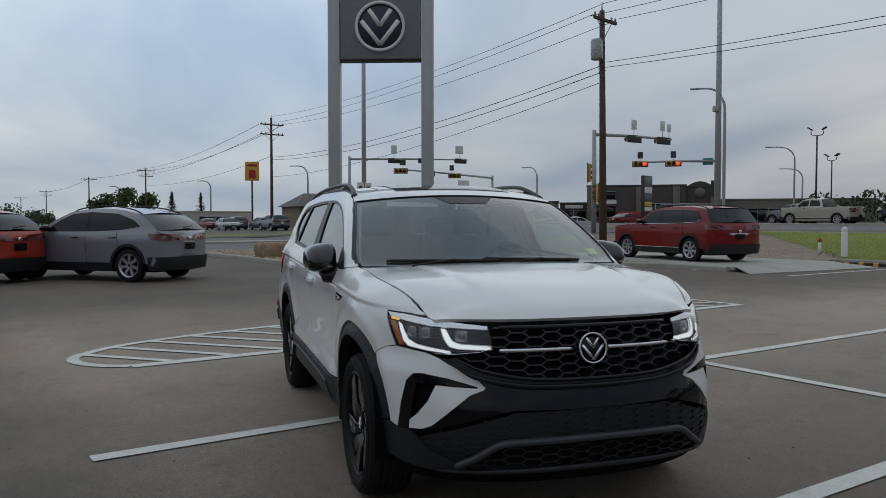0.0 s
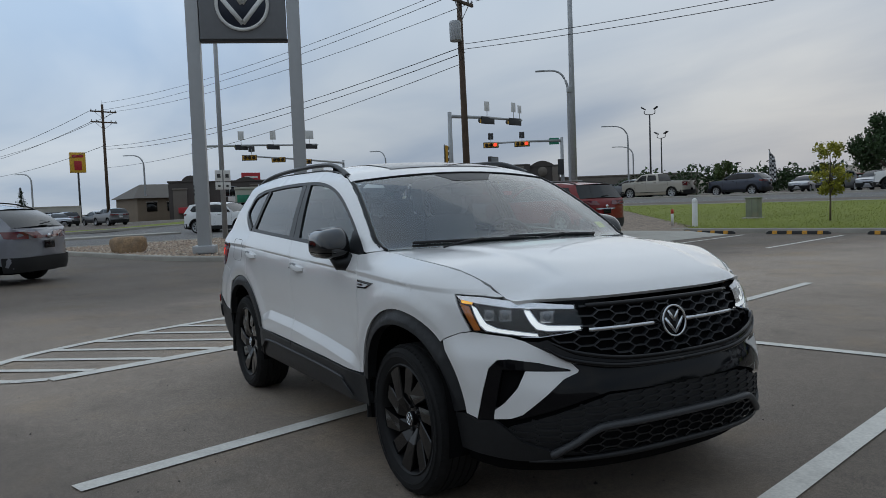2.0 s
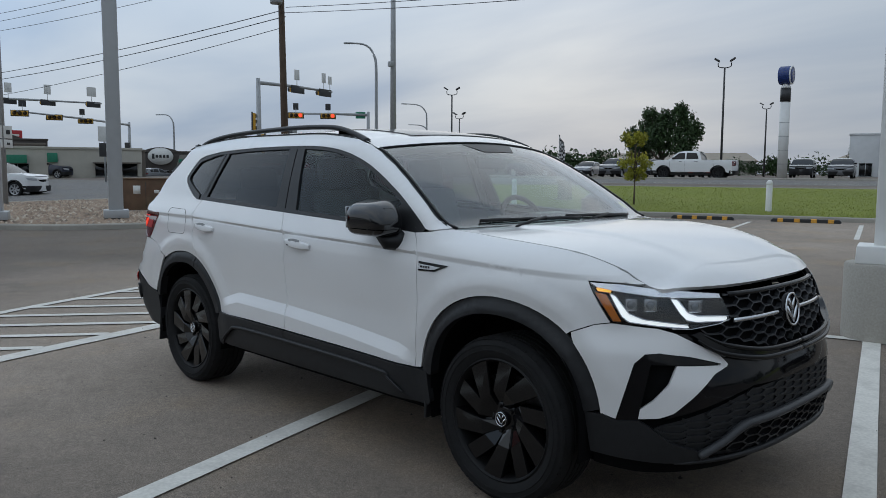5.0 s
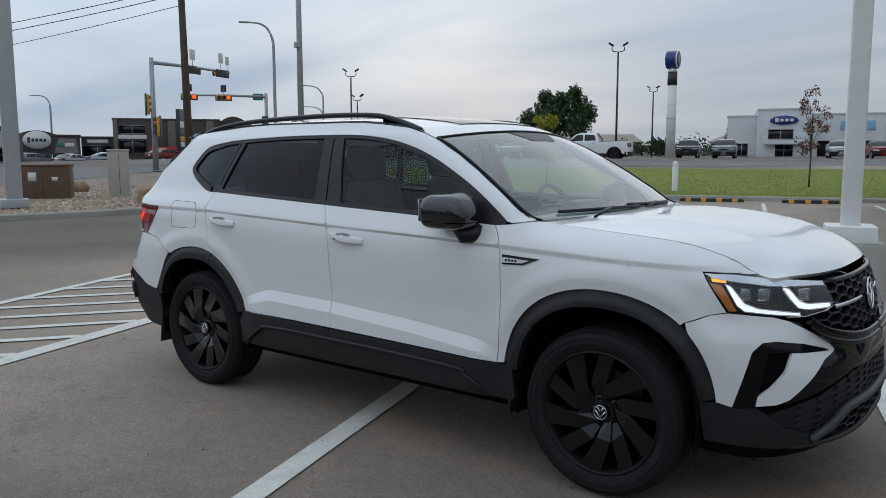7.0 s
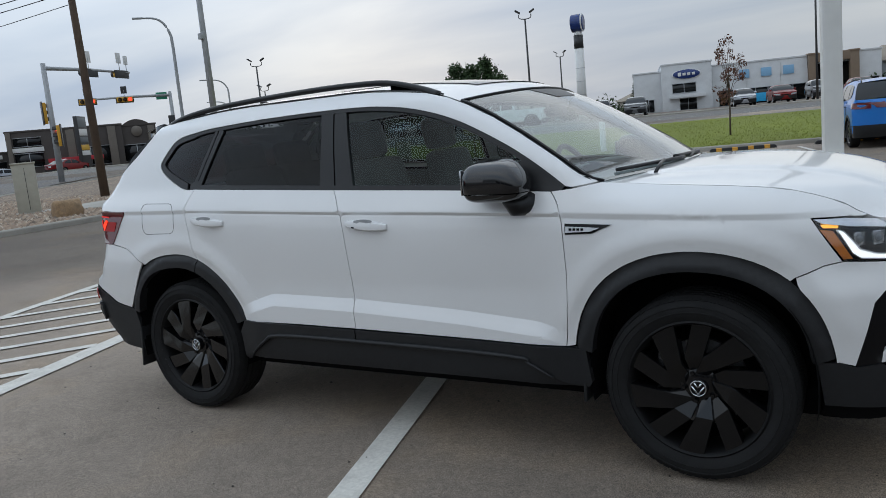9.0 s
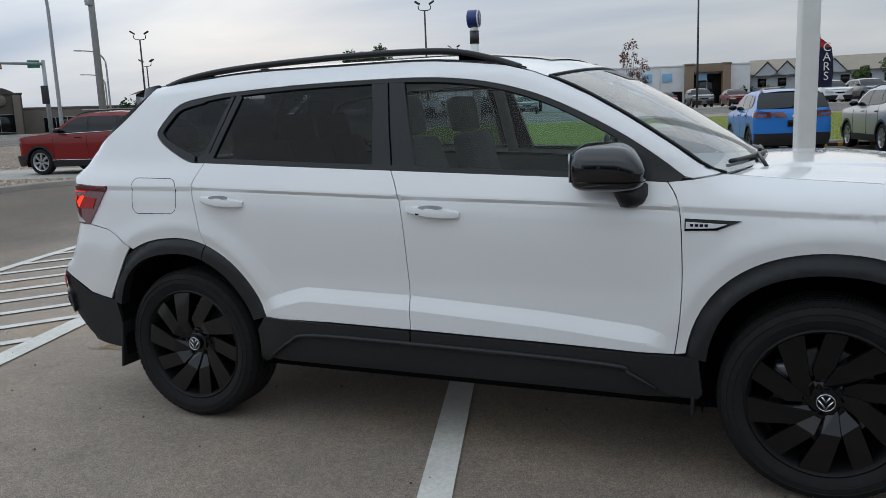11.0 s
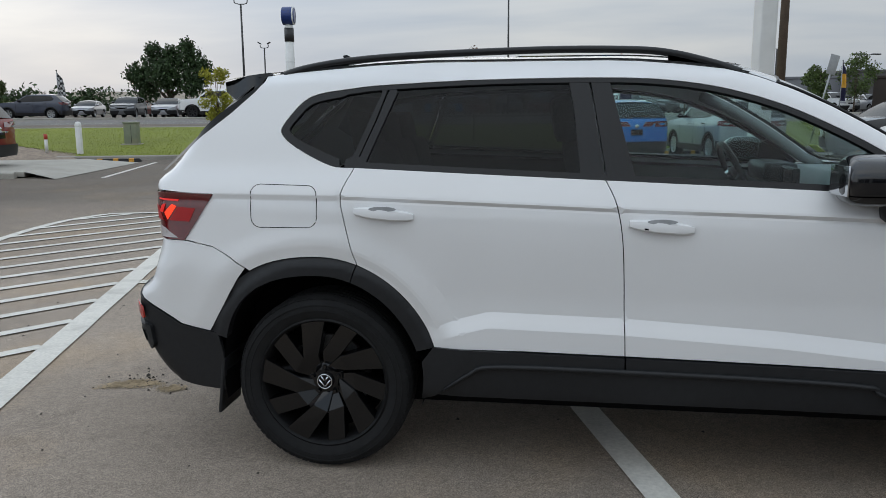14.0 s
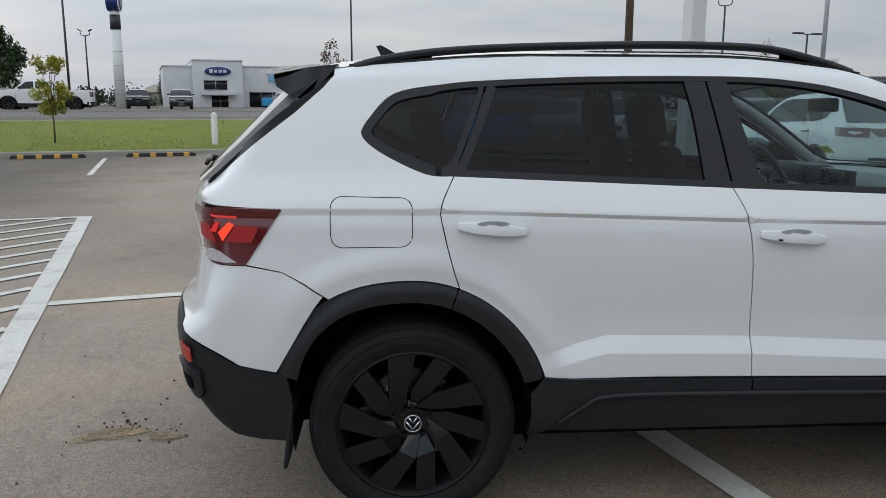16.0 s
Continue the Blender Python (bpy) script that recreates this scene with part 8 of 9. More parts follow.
def flood_pole(x, y, h, deg, label="dark lot light with twin floodlights", sc=1.0):
    root = thing("lot_light", label, "light pole", ground_pose(x, y, deg + 90), group="lot lights")
    part("mast", rod((0, 0, 0), (0, 0, h), 0.09 * sc, 0.06 * sc, 8), DARK_STEEL, root)
    part("yoke", tube(curve([(0, -0.45, h + 0.35), (0, -0.4, h + 0.08), (0, 0, h), (0, 0.4, h + 0.08), (0, 0.45, h + 0.35)], 4), 0.035 * sc, 6), DARK_STEEL, root)
    for s in (-1, 1):
        fl = box((0.5, 0.10, 0.42), (0, 0, 0), 0.02)
        part("floodlight", moved(fl, Matrix.Translation((0, s * 0.52, h + 0.55)) @ Matrix.Rotation(-s * 1.0, 4, "X")), DARK_STEEL, root)
    return root


flood_pole(-22.6, 50.85, 7.85, 25)
flood_pole(-45.45, 46.5, 7.1, 40)
flood_pole(-55.4, 57.8, 6.05, 20)
flood_pole(-33.5, 84.0, 7.5, 10, sc=1.2)
flood_pole(-4.8, 66.6, 10.5, 10, sc=1.1)
flood_pole(21.8, 51.9, 7.3, -20)
flood_pole(20.3, 77.6, 6.0, 0)

SIGNAL_RED = glow("lit red signal", (1.0, 0.06, 0.03), 2.5)
SIGNAL_OFF = material("unlit signal lens", (0.06, 0.035, 0.012), 0.3, grain=((10, 0.2),))
SIGN_WHITE = material("white sign face", (0.66, 0.66, 0.64), 0.5, grain=((8, 0.05),))
SIGN_GREEN = material("green sign face", (0.02, 0.20, 0.12), 0.45, grain=((8, 0.08),))


def signal_head(parent, at, deg, lit=None, upright=False, arrow=True):
    """A three-lamp head; it faces its own -y, turned by deg."""
    m = Matrix.Translation(at) @ Matrix.Rotation(radians(deg), 4, "Z") @ (Matrix.Identity(4) if upright else Matrix.Rotation(radians(90), 4, "Y"))
    head = part("signal_head", moved(box((0.46, 0.05, 1.20), (0, 0.06, 0), 0.02), m), DARK_STEEL, parent, "black backed signal head")
    part("signal_case", moved(box((0.34, 0.20, 1.08), (0, -0.03, 0), 0.03), m), YELLOW_CASE, head, "yellow signal case")
    for k, z in enumerate((0.34, 0.0, -0.34)):
        part("lens", moved(lathe([(0.0, -0.145), (0.13, -0.14), (0.14, -0.13)], 16), m @ Matrix.Translation((0, 0, z))), SIGNAL_RED if lit == k else SIGNAL_OFF, head)
        hood = bmesh.new()
        a = arc(0, 0, 0.15, -20, 200, 10)
        grid(10, 1, lambda u, v: (a[round(u * 10)][0], -0.13 - 0.2 * v, z + a[round(u * 10)][1]), hood)
        part("visor", moved(hood, m), DARK_STEEL, head)
    return head


def signal_mast(base, tip, h, heads, label, facing, signs=(), pole_heads=()):
    """A signal mast whose arm runs from base to tip (x, y)."""
    z0 = terrain(*base)
    root = thing("signal_mast", label, "traffic signal", pose(base[0], base[1], z0), group="traffic signals at the crossing")
    d = Vector((tip[0] - base[0], tip[1] - base[1], 0))
    top = h - z0
    part("mast", rod((0, 0, 0), (0, 0, top + 0.25), 0.16, 0.12, 12), GREY_STEEL, root)
    part("arm", tube([(0, 0, top), tuple(d * 0.5 + Vector((0, 0, top + 0.05))), tuple(d + Vector((0, 0, top)))], [0.11, 0.085, 0.06], 10), GREY_STEEL, root)
    for f, lit in heads:
        p = d * f
        signal_head(root, (p.x, p.y, top - 0.12), facing, lit)
    for f, w, hh, up, mat in signs:
        p = d * f
        part("sign", moved(box((w, 0.03, hh), (0, 0, 0), 0.005), Matrix.Translation((p.x, p.y, top + up)) @ Matrix.Rotation(radians(facing), 4, "Z")), mat, root, "small sign plate")
        part("sign_stem", rod((p.x, p.y, top), (p.x, p.y, top + up), 0.02, 0.02, 5), GREY_STEEL, root)
    for z, dg, lit in pole_heads:
        p = Matrix.Rotation(radians(dg), 3, "Z") @ Vector((0.35, 0, 0))
        signal_head(root, (p.x, p.y, z), dg - 60, lit, True)
    return root


signal_mast((-36.2, 21.3), (-37.4, 27.4), 6.4, [(0.50, None), (0.89, None)], "grey signal mast seen from behind", 285.5,
            [(0.50, 0.45, 0.6, 0.75, SIGN_WHITE), (0.88, 0.4, 0.6, 0.8, SIGN_WHITE), (0.97, 0.35, 0.5, 0.7, SIGN_WHITE)], [(3.6, 215, None), (2.4, 20, 0)])
signal_mast((-64.8, 12.4), (-62.3, 22.8), 6.8, [(0.375, None), (0.63, None), (0.94, None)], "grey signal mast seen from behind", 280,
            [(0.375, 0.55, 0.75, 0.9, SIGN_WHITE), (0.63, 0.55, 0.75, 0.9, SIGN_WHITE), (0.93, 0.8, 0.75, 0.9, SIGN_WHITE)], [(2.6, 20, None)])
signal_mast((-69.7, 28.2), (-59.0, 15.4), 5.6, [(0.45, None), (0.72, None), (0.98, None)], "grey signal mast across the road", 70,
            [(0.48, 0.4, 0.5, 0.6, DARK_STEEL), (0.96, 0.5, 0.45, 0.6, DARK_STEEL)], [(2.6, 300, None)])
signal_mast((-44.1, 35.9), (-47.4, 31.0), 5.72, [(0.52, 0), (0.93, 0)], "grey signal mast across the road", 55,
            [(0.10, 0.75, 0.5, -0.02, SIGN_GREEN), (0.52, 0.4, 0.5, 0.55, DARK_STEEL), (0.93, 0.4, 0.5, 0.55, DARK_STEEL)], [(2.7, 300, None)])


# ---- dealer pylon ----
NAVY = material("navy emblem field", (0.012, 0.018, 0.035), 0.4, grain=((8, 0.08),))
PANEL_GREY = material("grey sign panel", (0.17, 0.175, 0.185), 0.45, 0.1, grain=((6, 0.04),))


def pylon():
    a, b = Vector((-18.4, 2.62)), Vector((-17.4, 5.24))
    mid = (a + b) / 2
    ang = math.degrees(math.atan2((b - a).y, (b - a).x))
    root = thing("pylon_sign", "grey two-post pylon sign with a round white emblem", "sign", ground_pose(mid.x, mid.y, ang, 0.1))
    w = (b - a).length
    for s in (-1, 1):
        post = part("post", box((0.36, 0.36, 9.4), (s * w / 2, 0, 4.7), 0.02), PYLON_GREY, root)
        part("post_foot", box((0.62, 0.62, 0.22), (s * w / 2, 0, 0.14), 0.02), PYLON_GREY, post)
        part("footing", box((0.45, 0.45, 0.14), (s * w / 2, 0, 0.0), 0.02), DARK_STEEL, post)
    part("panel", box((w - 0.42, 0.42, 2.9), (0, 0, 7.51), 0.02), PANEL_GREY, root, "dark grey sign panel")
    part("panel_edge", box((w - 0.36, 0.34, 0.05), (0, 0, 6.04), 0.01), DARK_STEEL, root)
    for sy in (-1, 1):
        m = Matrix.Translation((0, sy * 0.215, 7.02)) @ (Matrix.Identity(4) if sy < 0 else Matrix.Rotation(math.pi, 4, "Z"))
        part("emblem_field", moved(lathe([(0, -0.03), (0.71, -0.03), (0.73, 0)], 40), m), NAVY, root, "navy round emblem field")
        part("emblem", moved(emblem(0.75, 0.05), m @ Matrix.Translation((0, -0.012, 0))), SIGN_WHITE, root, "white ring emblem with plain chevrons")


pylon()
thin = thing("sign_pole", "slim grey pole with lane signs behind the pylon", "sign", ground_pose(-28.6, 5.75, 20, 0.1))
part("pole", rod((0, 0, 0), (0, 0, 11.0), 0.11, 0.08, 10), GREY_STEEL, thin)
for k, (z, dy) in enumerate(((2.66, -0.24), (2.66, 0.16), (2.24, -0.24), (2.24, 0.16))):
    part("sign_plate", box((0.02, 0.34, 0.46 if k < 2 else 0.30), (0.10, dy, z), 0.004), SIGN_WHITE, thin, "white lane sign plate")
    part("sign_mark", box((0.01, 0.16 if k < 2 else 0.12, 0.16 if k < 2 else 0.08), (0.113, dy, z), 0.002), DARK_STEEL, thin)
lane = thing("lane_sign", "white and black lane signs on a post", "sign", ground_pose(-50.0, 18.0, 15))
part("post", rod((0, 0, 0), (0, 0, 3.6), 0.06, 0.06, 8), GREY_STEEL, lane)
part("sign_plate", box((0.04, 1.0, 1.0), (0.05, 0, 3.2), 0.005), SIGN_WHITE, lane)
part("sign_plate", box((0.04, 0.9, 0.9), (0.05, 0, 2.15), 0.005), DARK_STEEL, lane)


# ---- signs and flags across the road ----
def ad_sign(x, y, h, face, deg, label, mats, thick=0.4):
    root = thing("roadside_sign", label, "sign", ground_pose(x, y, deg))
    part("pole", rod((0, 0, 0), (0, 0, h), 0.14, 0.12, 10), DARK_STEEL, root)
    for k, (w, hh, z, mat) in enumerate(face):
        part("sign_box" if k == 0 else "sign_patch", box((w, thick + 0.02 * k, hh), (0, 0, z), 0.06 if k == 0 else 0.02), mats[mat], root)
    return root


SIGN_YELLOW = material("yellow sign face", (0.62, 0.36, 0.03), 0.45, grain=((6, 0.05),))
SIGN_RED = material("red sign face", (0.42, 0.02, 0.03), 0.45, grain=((6, 0.06),))
SIGN_GREY = material("slate sign face", (0.10, 0.12, 0.13), 0.5, grain=((6, 0.06),))
MATS = {"y": SIGN_YELLOW, "r": SIGN_RED, "w": SIGN_WHITE, "g": SIGN_GREY, "n": SIGN_GREEN, "d": DARK_STEEL}
motel_sign = ad_sign(-184.5, 13.3, 6.6, [(1.9, 2.6, 7.8, "y"), (1.4, 0.35, 8.6, "r"), (0.9, 1.2, 7.4, "r")], 95, "yellow motel sign with a red figure on a pole", MATS)
motel_sign.scale = (1.7, 1.7, 1.7)
ad_sign(-74.7, 49.6, 2.0, [(2.5, 5.4, 3.3, "d"), (2.2, 1.0, 5.35, "g"), (2.2, 0.7, 4.3, "w"), (2.2, 0.6, 3.5, "g"), (2.2, 0.55, 2.7, "y"), (2.2, 0.5, 2.1, "w")], 125, "tall dark plaza sign with pale tenant panels", MATS)
ad_sign(-159.3, 44.2, 7.0, [(4.2, 2.2, 8.3, "r"), (3.0, 0.4, 8.45, "w")], 100, "red hotel sign with a white bar", MATS)


def feather_flag(x, y, h, deg, cols, label):
    root = thing("feather_flag", label, "flag", ground_pose(x, y, deg))
    part("flag_pole", rod((0, 0, 0), (0, 0, h), 0.03, 0.02, 6), GREY_STEEL, root)
    n = len(cols)
    for i, mat in enumerate(cols):
        z0, z1 = h * (0.25 + 0.75 * i / n), h * (0.25 + 0.75 * (i + 1) / n)
        def wd(z):
            return (0.55 + 0.35 * math.sin(math.pi * min(1.0, z / h)) - 0.7 * ramp(0.8, 1.0, z / h)) * (1.0 if h > 4.2 else 0.62 if h > 3.6 else 0.36)
        bm = grid(3, 4, lambda u, v: (0.02 + v * wd(z0 + (z1 - z0) * u), 0.05 * math.sin(v * 5 + u * 2 + i), z0 + (z1 - z0) * u))
        bmesh.ops.solidify(bm, geom=bm.faces[:], thickness=0.01)
        part("flag_cloth", bm, mat, root)
    return root


FLAG_NAVY = material("navy flag cloth", (0.02, 0.02, 0.06), 0.8, grain=((40, 0.2),))
CHECK = bpy.data.materials.new("chequered cloth")
CHECK.use_nodes = True
ck = CHECK.node_tree.nodes.new("ShaderNodeTexChecker")
ck.inputs["Scale"].default_value = 5.5
ck.inputs["Color1"].default_value, ck.inputs["Color2"].default_value = (0.55, 0.55, 0.55, 1), (0.02, 0.02, 0.022, 1)
ct = CHECK.node_tree.nodes.new("ShaderNodeTexCoord")
CHECK.node_tree.links.new(ct.outputs["Object"], ck.inputs["Vector"])
CHECK.node_tree.links.new(ck.outputs[0], CHECK.node_tree.nodes["Principled BSDF"].inputs["Base Color"])
feather_flag(*uv(-22.9, 61.1), 3.65, 60, [CHECK, CHECK, CHECK], "chequered feather flag in a far lot")
cars_flag = feather_flag(3.65, 51.15, 4.3, 20, [FLAG_NAVY, FLAG_NAVY, FLAG_NAVY, SIGN_RED], "navy and red feather flag reading CARS")
for i, ch in enumerate("CARS"):
    fc = bpy.data.curves.new("letter", "FONT")
    fc.body, fc.size, fc.extrude, fc.align_x = ch, 0.72, 0.004, "CENTER"
    t = new("letter", fc)
    me = bpy.data.meshes.new_from_object(t)
    bpy.data.objects.remove(t)
    me.materials.clear()
    me.materials.append(SIGN_WHITE)
    lt = new("letter", me)
    lt.parent = cars_flag
    lt.matrix_local = pose(0.44, -0.10, 3.25 - 0.58 * i, 90, 0, 0)
feather_flag(17.7, 51.3, 3.5, 10, [FLAG_NAVY, SIGN_YELLOW, FLAG_NAVY], "navy and yellow feather flag")
leaning = thing("lane_post_sign", "grey sign leaning on its post", "sign", ground_pose(8.7, 26.7, 15, 0.1))
part("post", rod((0, 0, 0), (0.7, 0, 3.0), 0.03, 0.03, 6), GREY_STEEL, leaning)
part("sign_plate", moved(box((0.35, 0.02, 0.7), (0, 0, 0), 0.004), Matrix.Translation((0.62, -0.03, 2.7)) @ Matrix.Rotation(0.23, 4, "Y")), GREY_STEEL, leaning)

# dealer tower across the road
tower = thing("dealer_tower", "white round tower with a rounded blue head", "sign", ground_pose(-24.6, 66.75, 6))
part("shaft", lathe([(0, 0), (0.42, 0), (0.42, 6.55), (0.36, 6.57), (0.36, 7.4), (0, 7.4)], 24, "Z"), WHITE_STEEL, tower)
for z in (1.2, 2.4, 3.6, 4.8):
    part("joint_ring", lathe([(0.42, z), (0.432, z + 0.01), (0.42, z + 0.04)], 24, "Z"), GREY_STEEL, tower)
part("dark_collar", lathe([(0.36, 6.63), (0.43, 6.63), (0.43, 7.78), (0.3, 7.78)], 24, "Z"), DARK_STEEL, tower)
part("white_neck", lathe([(0.0, 7.78), (0.40, 7.78), (0.40, 7.92), (0.26, 8.15), (0.26, 8.4), (0, 8.4)], 24, "Z"), WHITE_STEEL, tower)
BLUE_SIGN = material("deep blue sign face", (0.012, 0.035, 0.16), 0.35, grain=((6, 0.08),))
drum = Matrix.Translation((0, 0, 8.88))
part("tower_head", moved(lathe([(0, -0.52), (0.76, -0.52), (0.80, -0.46), (0.80, 0.42), (0, 0.42)], 36, "X"), drum), BLUE_SIGN, tower, "deep blue drum-shaped head", flat_angle=40)
part("head_rim", moved(lathe([(0, 0.42), (0.80, 0.42), (0.80, 0.50), (0.72, 0.53), (0.70, 0.50), (0, 0.50)], 36, "X"), drum), WHITE_STEEL, tower, "white rim of the round sign face", flat_angle=40)
part("head_face", moved(lathe([(0, 0.515), (0.68, 0.515), (0.69, 0.50)], 36, "X"), drum), BLUE_SIGN, tower)


# ---- buildings ----
def clad_material(name, color, stripe=0.0):
    return material(name, color, 0.7, grain=((1.2, 0.06), (14, 0.05)), stain=(0.5, 0.2, tuple(c * 0.8 for c in color)))


def building(name, label, cx, cy, deg, blocks, windows=(), extras=(), floor=0.0):
    """A building of blocks (x, y, w, d, h, material); windows (x, y face, z, w, h); extras (kind, x, y, z, w, d, h, material)."""
    root = thing(name, label, "building", pose(cx, cy, terrain(cx, cy) + floor, 0, 0, deg))
    for x, y, w, d, h, mat in blocks:
        wall = part("wall", box((w, d, h + 1.0), (x, y, h / 2 - 0.5), 0.03), mat, root)
        part("parapet", box((w + 0.16, d + 0.16, 0.22), (x, y, h + 0.06), 0.03), mat, root)
    for x, y, z, w, h in windows:
        win = part("window", box((w, 0.10, h), (x, y + 0.01, z)), TINT, root, "dark window")
        part("window_frame", box((w + 0.14, 0.06, 0.08), (x, y - 0.04, z + h / 2)), GREY_STEEL, win)
        part("window_sill", box((w + 0.14, 0.12, 0.06), (x, y - 0.05, z - h / 2)), GREY_STEEL, win)
        for k in range(1, max(2, int(w / 1.2))):
            part("mullion", box((0.06, 0.08, h), (x - w / 2 + w * k / max(2, int(w / 1.2)), y - 0.045, z)), GREY_STEEL, win)
    for nm, x, y, z, w, d, h, mat in extras:
        part(nm, box((w, d, h), (x, y, z), 0.02), mat, root)
    return root


WHITE_CLAD = clad_material("white metal cladding", (0.60, 0.61, 0.62))
GREY_CLAD = clad_material("light grey cladding", (0.42, 0.43, 0.44))
DARK_BRICK = clad_material("dark brown cladding", (0.062, 0.052, 0.047))
TAUPE = clad_material("taupe render", (0.15, 0.13, 0.11))
CREAM = clad_material("pale render", (0.42, 0.40, 0.35))
TAN_ROOF = clad_material("tan shingle roof", (0.26, 0.22, 0.17))
BROWN_ROOF = clad_material("brown shingle roof", (0.10, 0.085, 0.07))
TEAL = material("light blue lettering", (0.22, 0.42, 0.62), 0.5, grain=((6, 0.06),))
BANNER = material("bright blue banner", (0.02, 0.33, 0.62), 0.6, grain=((3, 0.15),))

TAN_WALL = clad_material("tan portal cladding", (0.20, 0.145, 0.10))
ford = building("dealership", "white dealership building with a blue oval sign", -21.7, 117.9, 17, [
    (-9.2, 0, 3.2, 12, 5.2, WHITE_CLAD), (-5.0, -0.6, 5.4, 13, 5.95, WHITE_CLAD), (6.3, 0, 17.6, 12, 5.3, WHITE_CLAD), (8.2, -0.8, 0.9, 12, 5.4, TAN_WALL), (12.3, -0.8, 0.9, 12, 5.4, TAN_WALL)],
    [(-5.3, -7.12, 2.85, 2.5, 1.2), (-9.2, -6.02, 0.9, 1.2, 1.6), (-4.9, -7.12, 0.75, 1.8, 1.5), (3, -6.02, 1.0, 9, 2.0), (10.25, -6.06, 2.2, 3.2, 4.0), (14, -6.02, 1.0, 1.6, 2.0)],
    [("canopy", -5.0, -7.5, 1.8, 3.8, 1.0, 0.5, WHITE_CLAD), ("portal_head", 10.25, -0.8, 4.95, 3.2, 12, 1.1, TAN_WALL), ("banner", 2.6, -6.16, 0.75, 5.4, 0.05, 1.1, BANNER)] +
    [("letter_bar", 1.2 + 2.3 * k + (1.6 if k > 2 else 0), -6.1, 3.9, 1.1, 0.08, 1.1, TEAL) for k in range(4)] +
    [("panel_joint", -2.2 + 3.6 * k, -6.03, 2.5, 0.04, 0.05, 4.8, GREY_CLAD) for k in range(3)])
ford.scale = (1.22, 1.22, 1.05)
ov = lathe([(0, -0.10), (0.95, -0.10), (1.0, -0.06), (1.0, 0.0)], 40)
part("oval_sign", moved(ov, Matrix.Translation((-5.0, -7.15, 4.6)) @ Matrix.Diagonal((1.55, 1, 0.62, 1))), WHITE_STEEL, ford, "white rim of the oval sign")
part("oval_face", moved(lathe([(0, -0.12), (0.92, -0.12), (0.94, -0.10)], 40), Matrix.Translation((-5.0, -7.16, 4.6)) @ Matrix.Diagonal((1.55, 1, 0.62, 1))), BLUE_SIGN, ford, "blue oval sign face")
for k in range(4):
    part("letter_bar", box((0.34, 0.03, 0.34 if k else 0.5), (-5.75 + 0.5 * k, -7.29, 4.6), 0.02), SIGN_WHITE, ford)

plaza = building("shopping_plaza", "dark brown shopping plaza with a rounded corner parapet", -90.7, 57.5, 56.6, [
    (0.7, 0, 12.6, 14, 5.2, DARK_BRICK), (8.5, 0, 5, 13, 5.0, DARK_BRICK), (-7.5, 1.2, 3.8, 12, 3.0, DARK_BRICK), (20, 3, 20, 12, 3.4, TAUPE)],
    [(-3.4, -7.05, 1.9, 3.0, 1.6), (-3.4, -7.05, 4.0, 2.9, 1.0), (3.8, -7.05, 1.8, 3.6, 2.2), (8.5, -6.55, 1.7, 3, 2.0), (-7.6, -4.85, 1.2, 3.2, 1.6), (20, -3.05, 1.4, 13, 1.8)],
    [("fascia", -3.4, -7.1, 3.1, 3.3, 0.12, 0.5, SIGN_WHITE), ("awning", 1.5, -7.6, 1.6, 6.0, 1.2, 0.5, SIGN_RED), ("shop_sign", -7.5, -4.9, 2.55, 2.4, 0.12, 0.45, SIGN_WHITE),
     ("pier", -5.3, -7.1, 2.6, 0.5, 0.3, 5.2, TAUPE), ("pier", 1.2, -7.1, 2.6, 0.9, 0.3, 5.0, TAUPE), ("pier", 5.8, -7.1, 2.6, 0.9, 0.3, 5.0, TAUPE), ("pier", 10.4, -6.6, 2.5, 0.8, 0.3, 4.8, TAUPE)], 0.6)


def arched(w, rise, y0, y1, z, n=16):
    """A low arch of width w on a parapet."""
    bm = bmesh.new()
    pts = [(-w / 2 + w * i / n, z + rise * math.sin(math.pi * i / n)) for i in range(n + 1)]
    f0, f1 = [[bm.verts.new((x, y, q)) for x, q in pts] for y in (y0, y1)]
    bm.faces.new(f0), bm.faces.new(f1[::-1])
    for i in range(len(f0)):
        j = (i + 1) % len(f0)
        bm.faces.new((f0[i], f1[i], f1[j], f0[j]))
    return bm


part("curved_parapet", moved(arched(3.6, 0.75, -6.6, -5.9, 5.0), Matrix.Translation((8.7, 0, 0))), DARK_BRICK, plaza, smooth=False)
part("round_emblem", moved(lathe([(0, -0.1), (0.6, -0.1), (0.65, 0)], 24), Matrix.Translation((8.7, -6.7, 4.3))), TAUPE, plaza)
joeys = building("restaurant", "dark restaurant with a white oval sign", -95.8, 43.5, 64.5, [(0, 0, 9.2, 11, 3.6, DARK_BRICK), (-8.6, 1.4, 8.0, 11, 3.2, TAUPE)],
    [(-3.2, -5.55, 0.75, 2.2, 1.25), (-0.4, -5.55, 0.75, 2.6, 1.25), (2.6, -5.55, 0.75, 2.6, 1.25)],
    [("door_post", -4.5 + 1.5 * k, -5.62, 0.7, 0.12, 0.1, 1.35, SIGN_WHITE) for k in range(7)] + [("sign_bars", 2.45, -5.78, 2.55, 0.7, 0.06, 0.42, SIGN_GREEN), ("sign_bars", 3.4, -5.78, 2.55, 1.0, 0.06, 0.42, SIGN_WHITE)], 0.35)
part("curved_parapet", arched(5.0, 0.62, -5.6, -4.6, 3.6), DARK_BRICK, joeys, smooth=False)
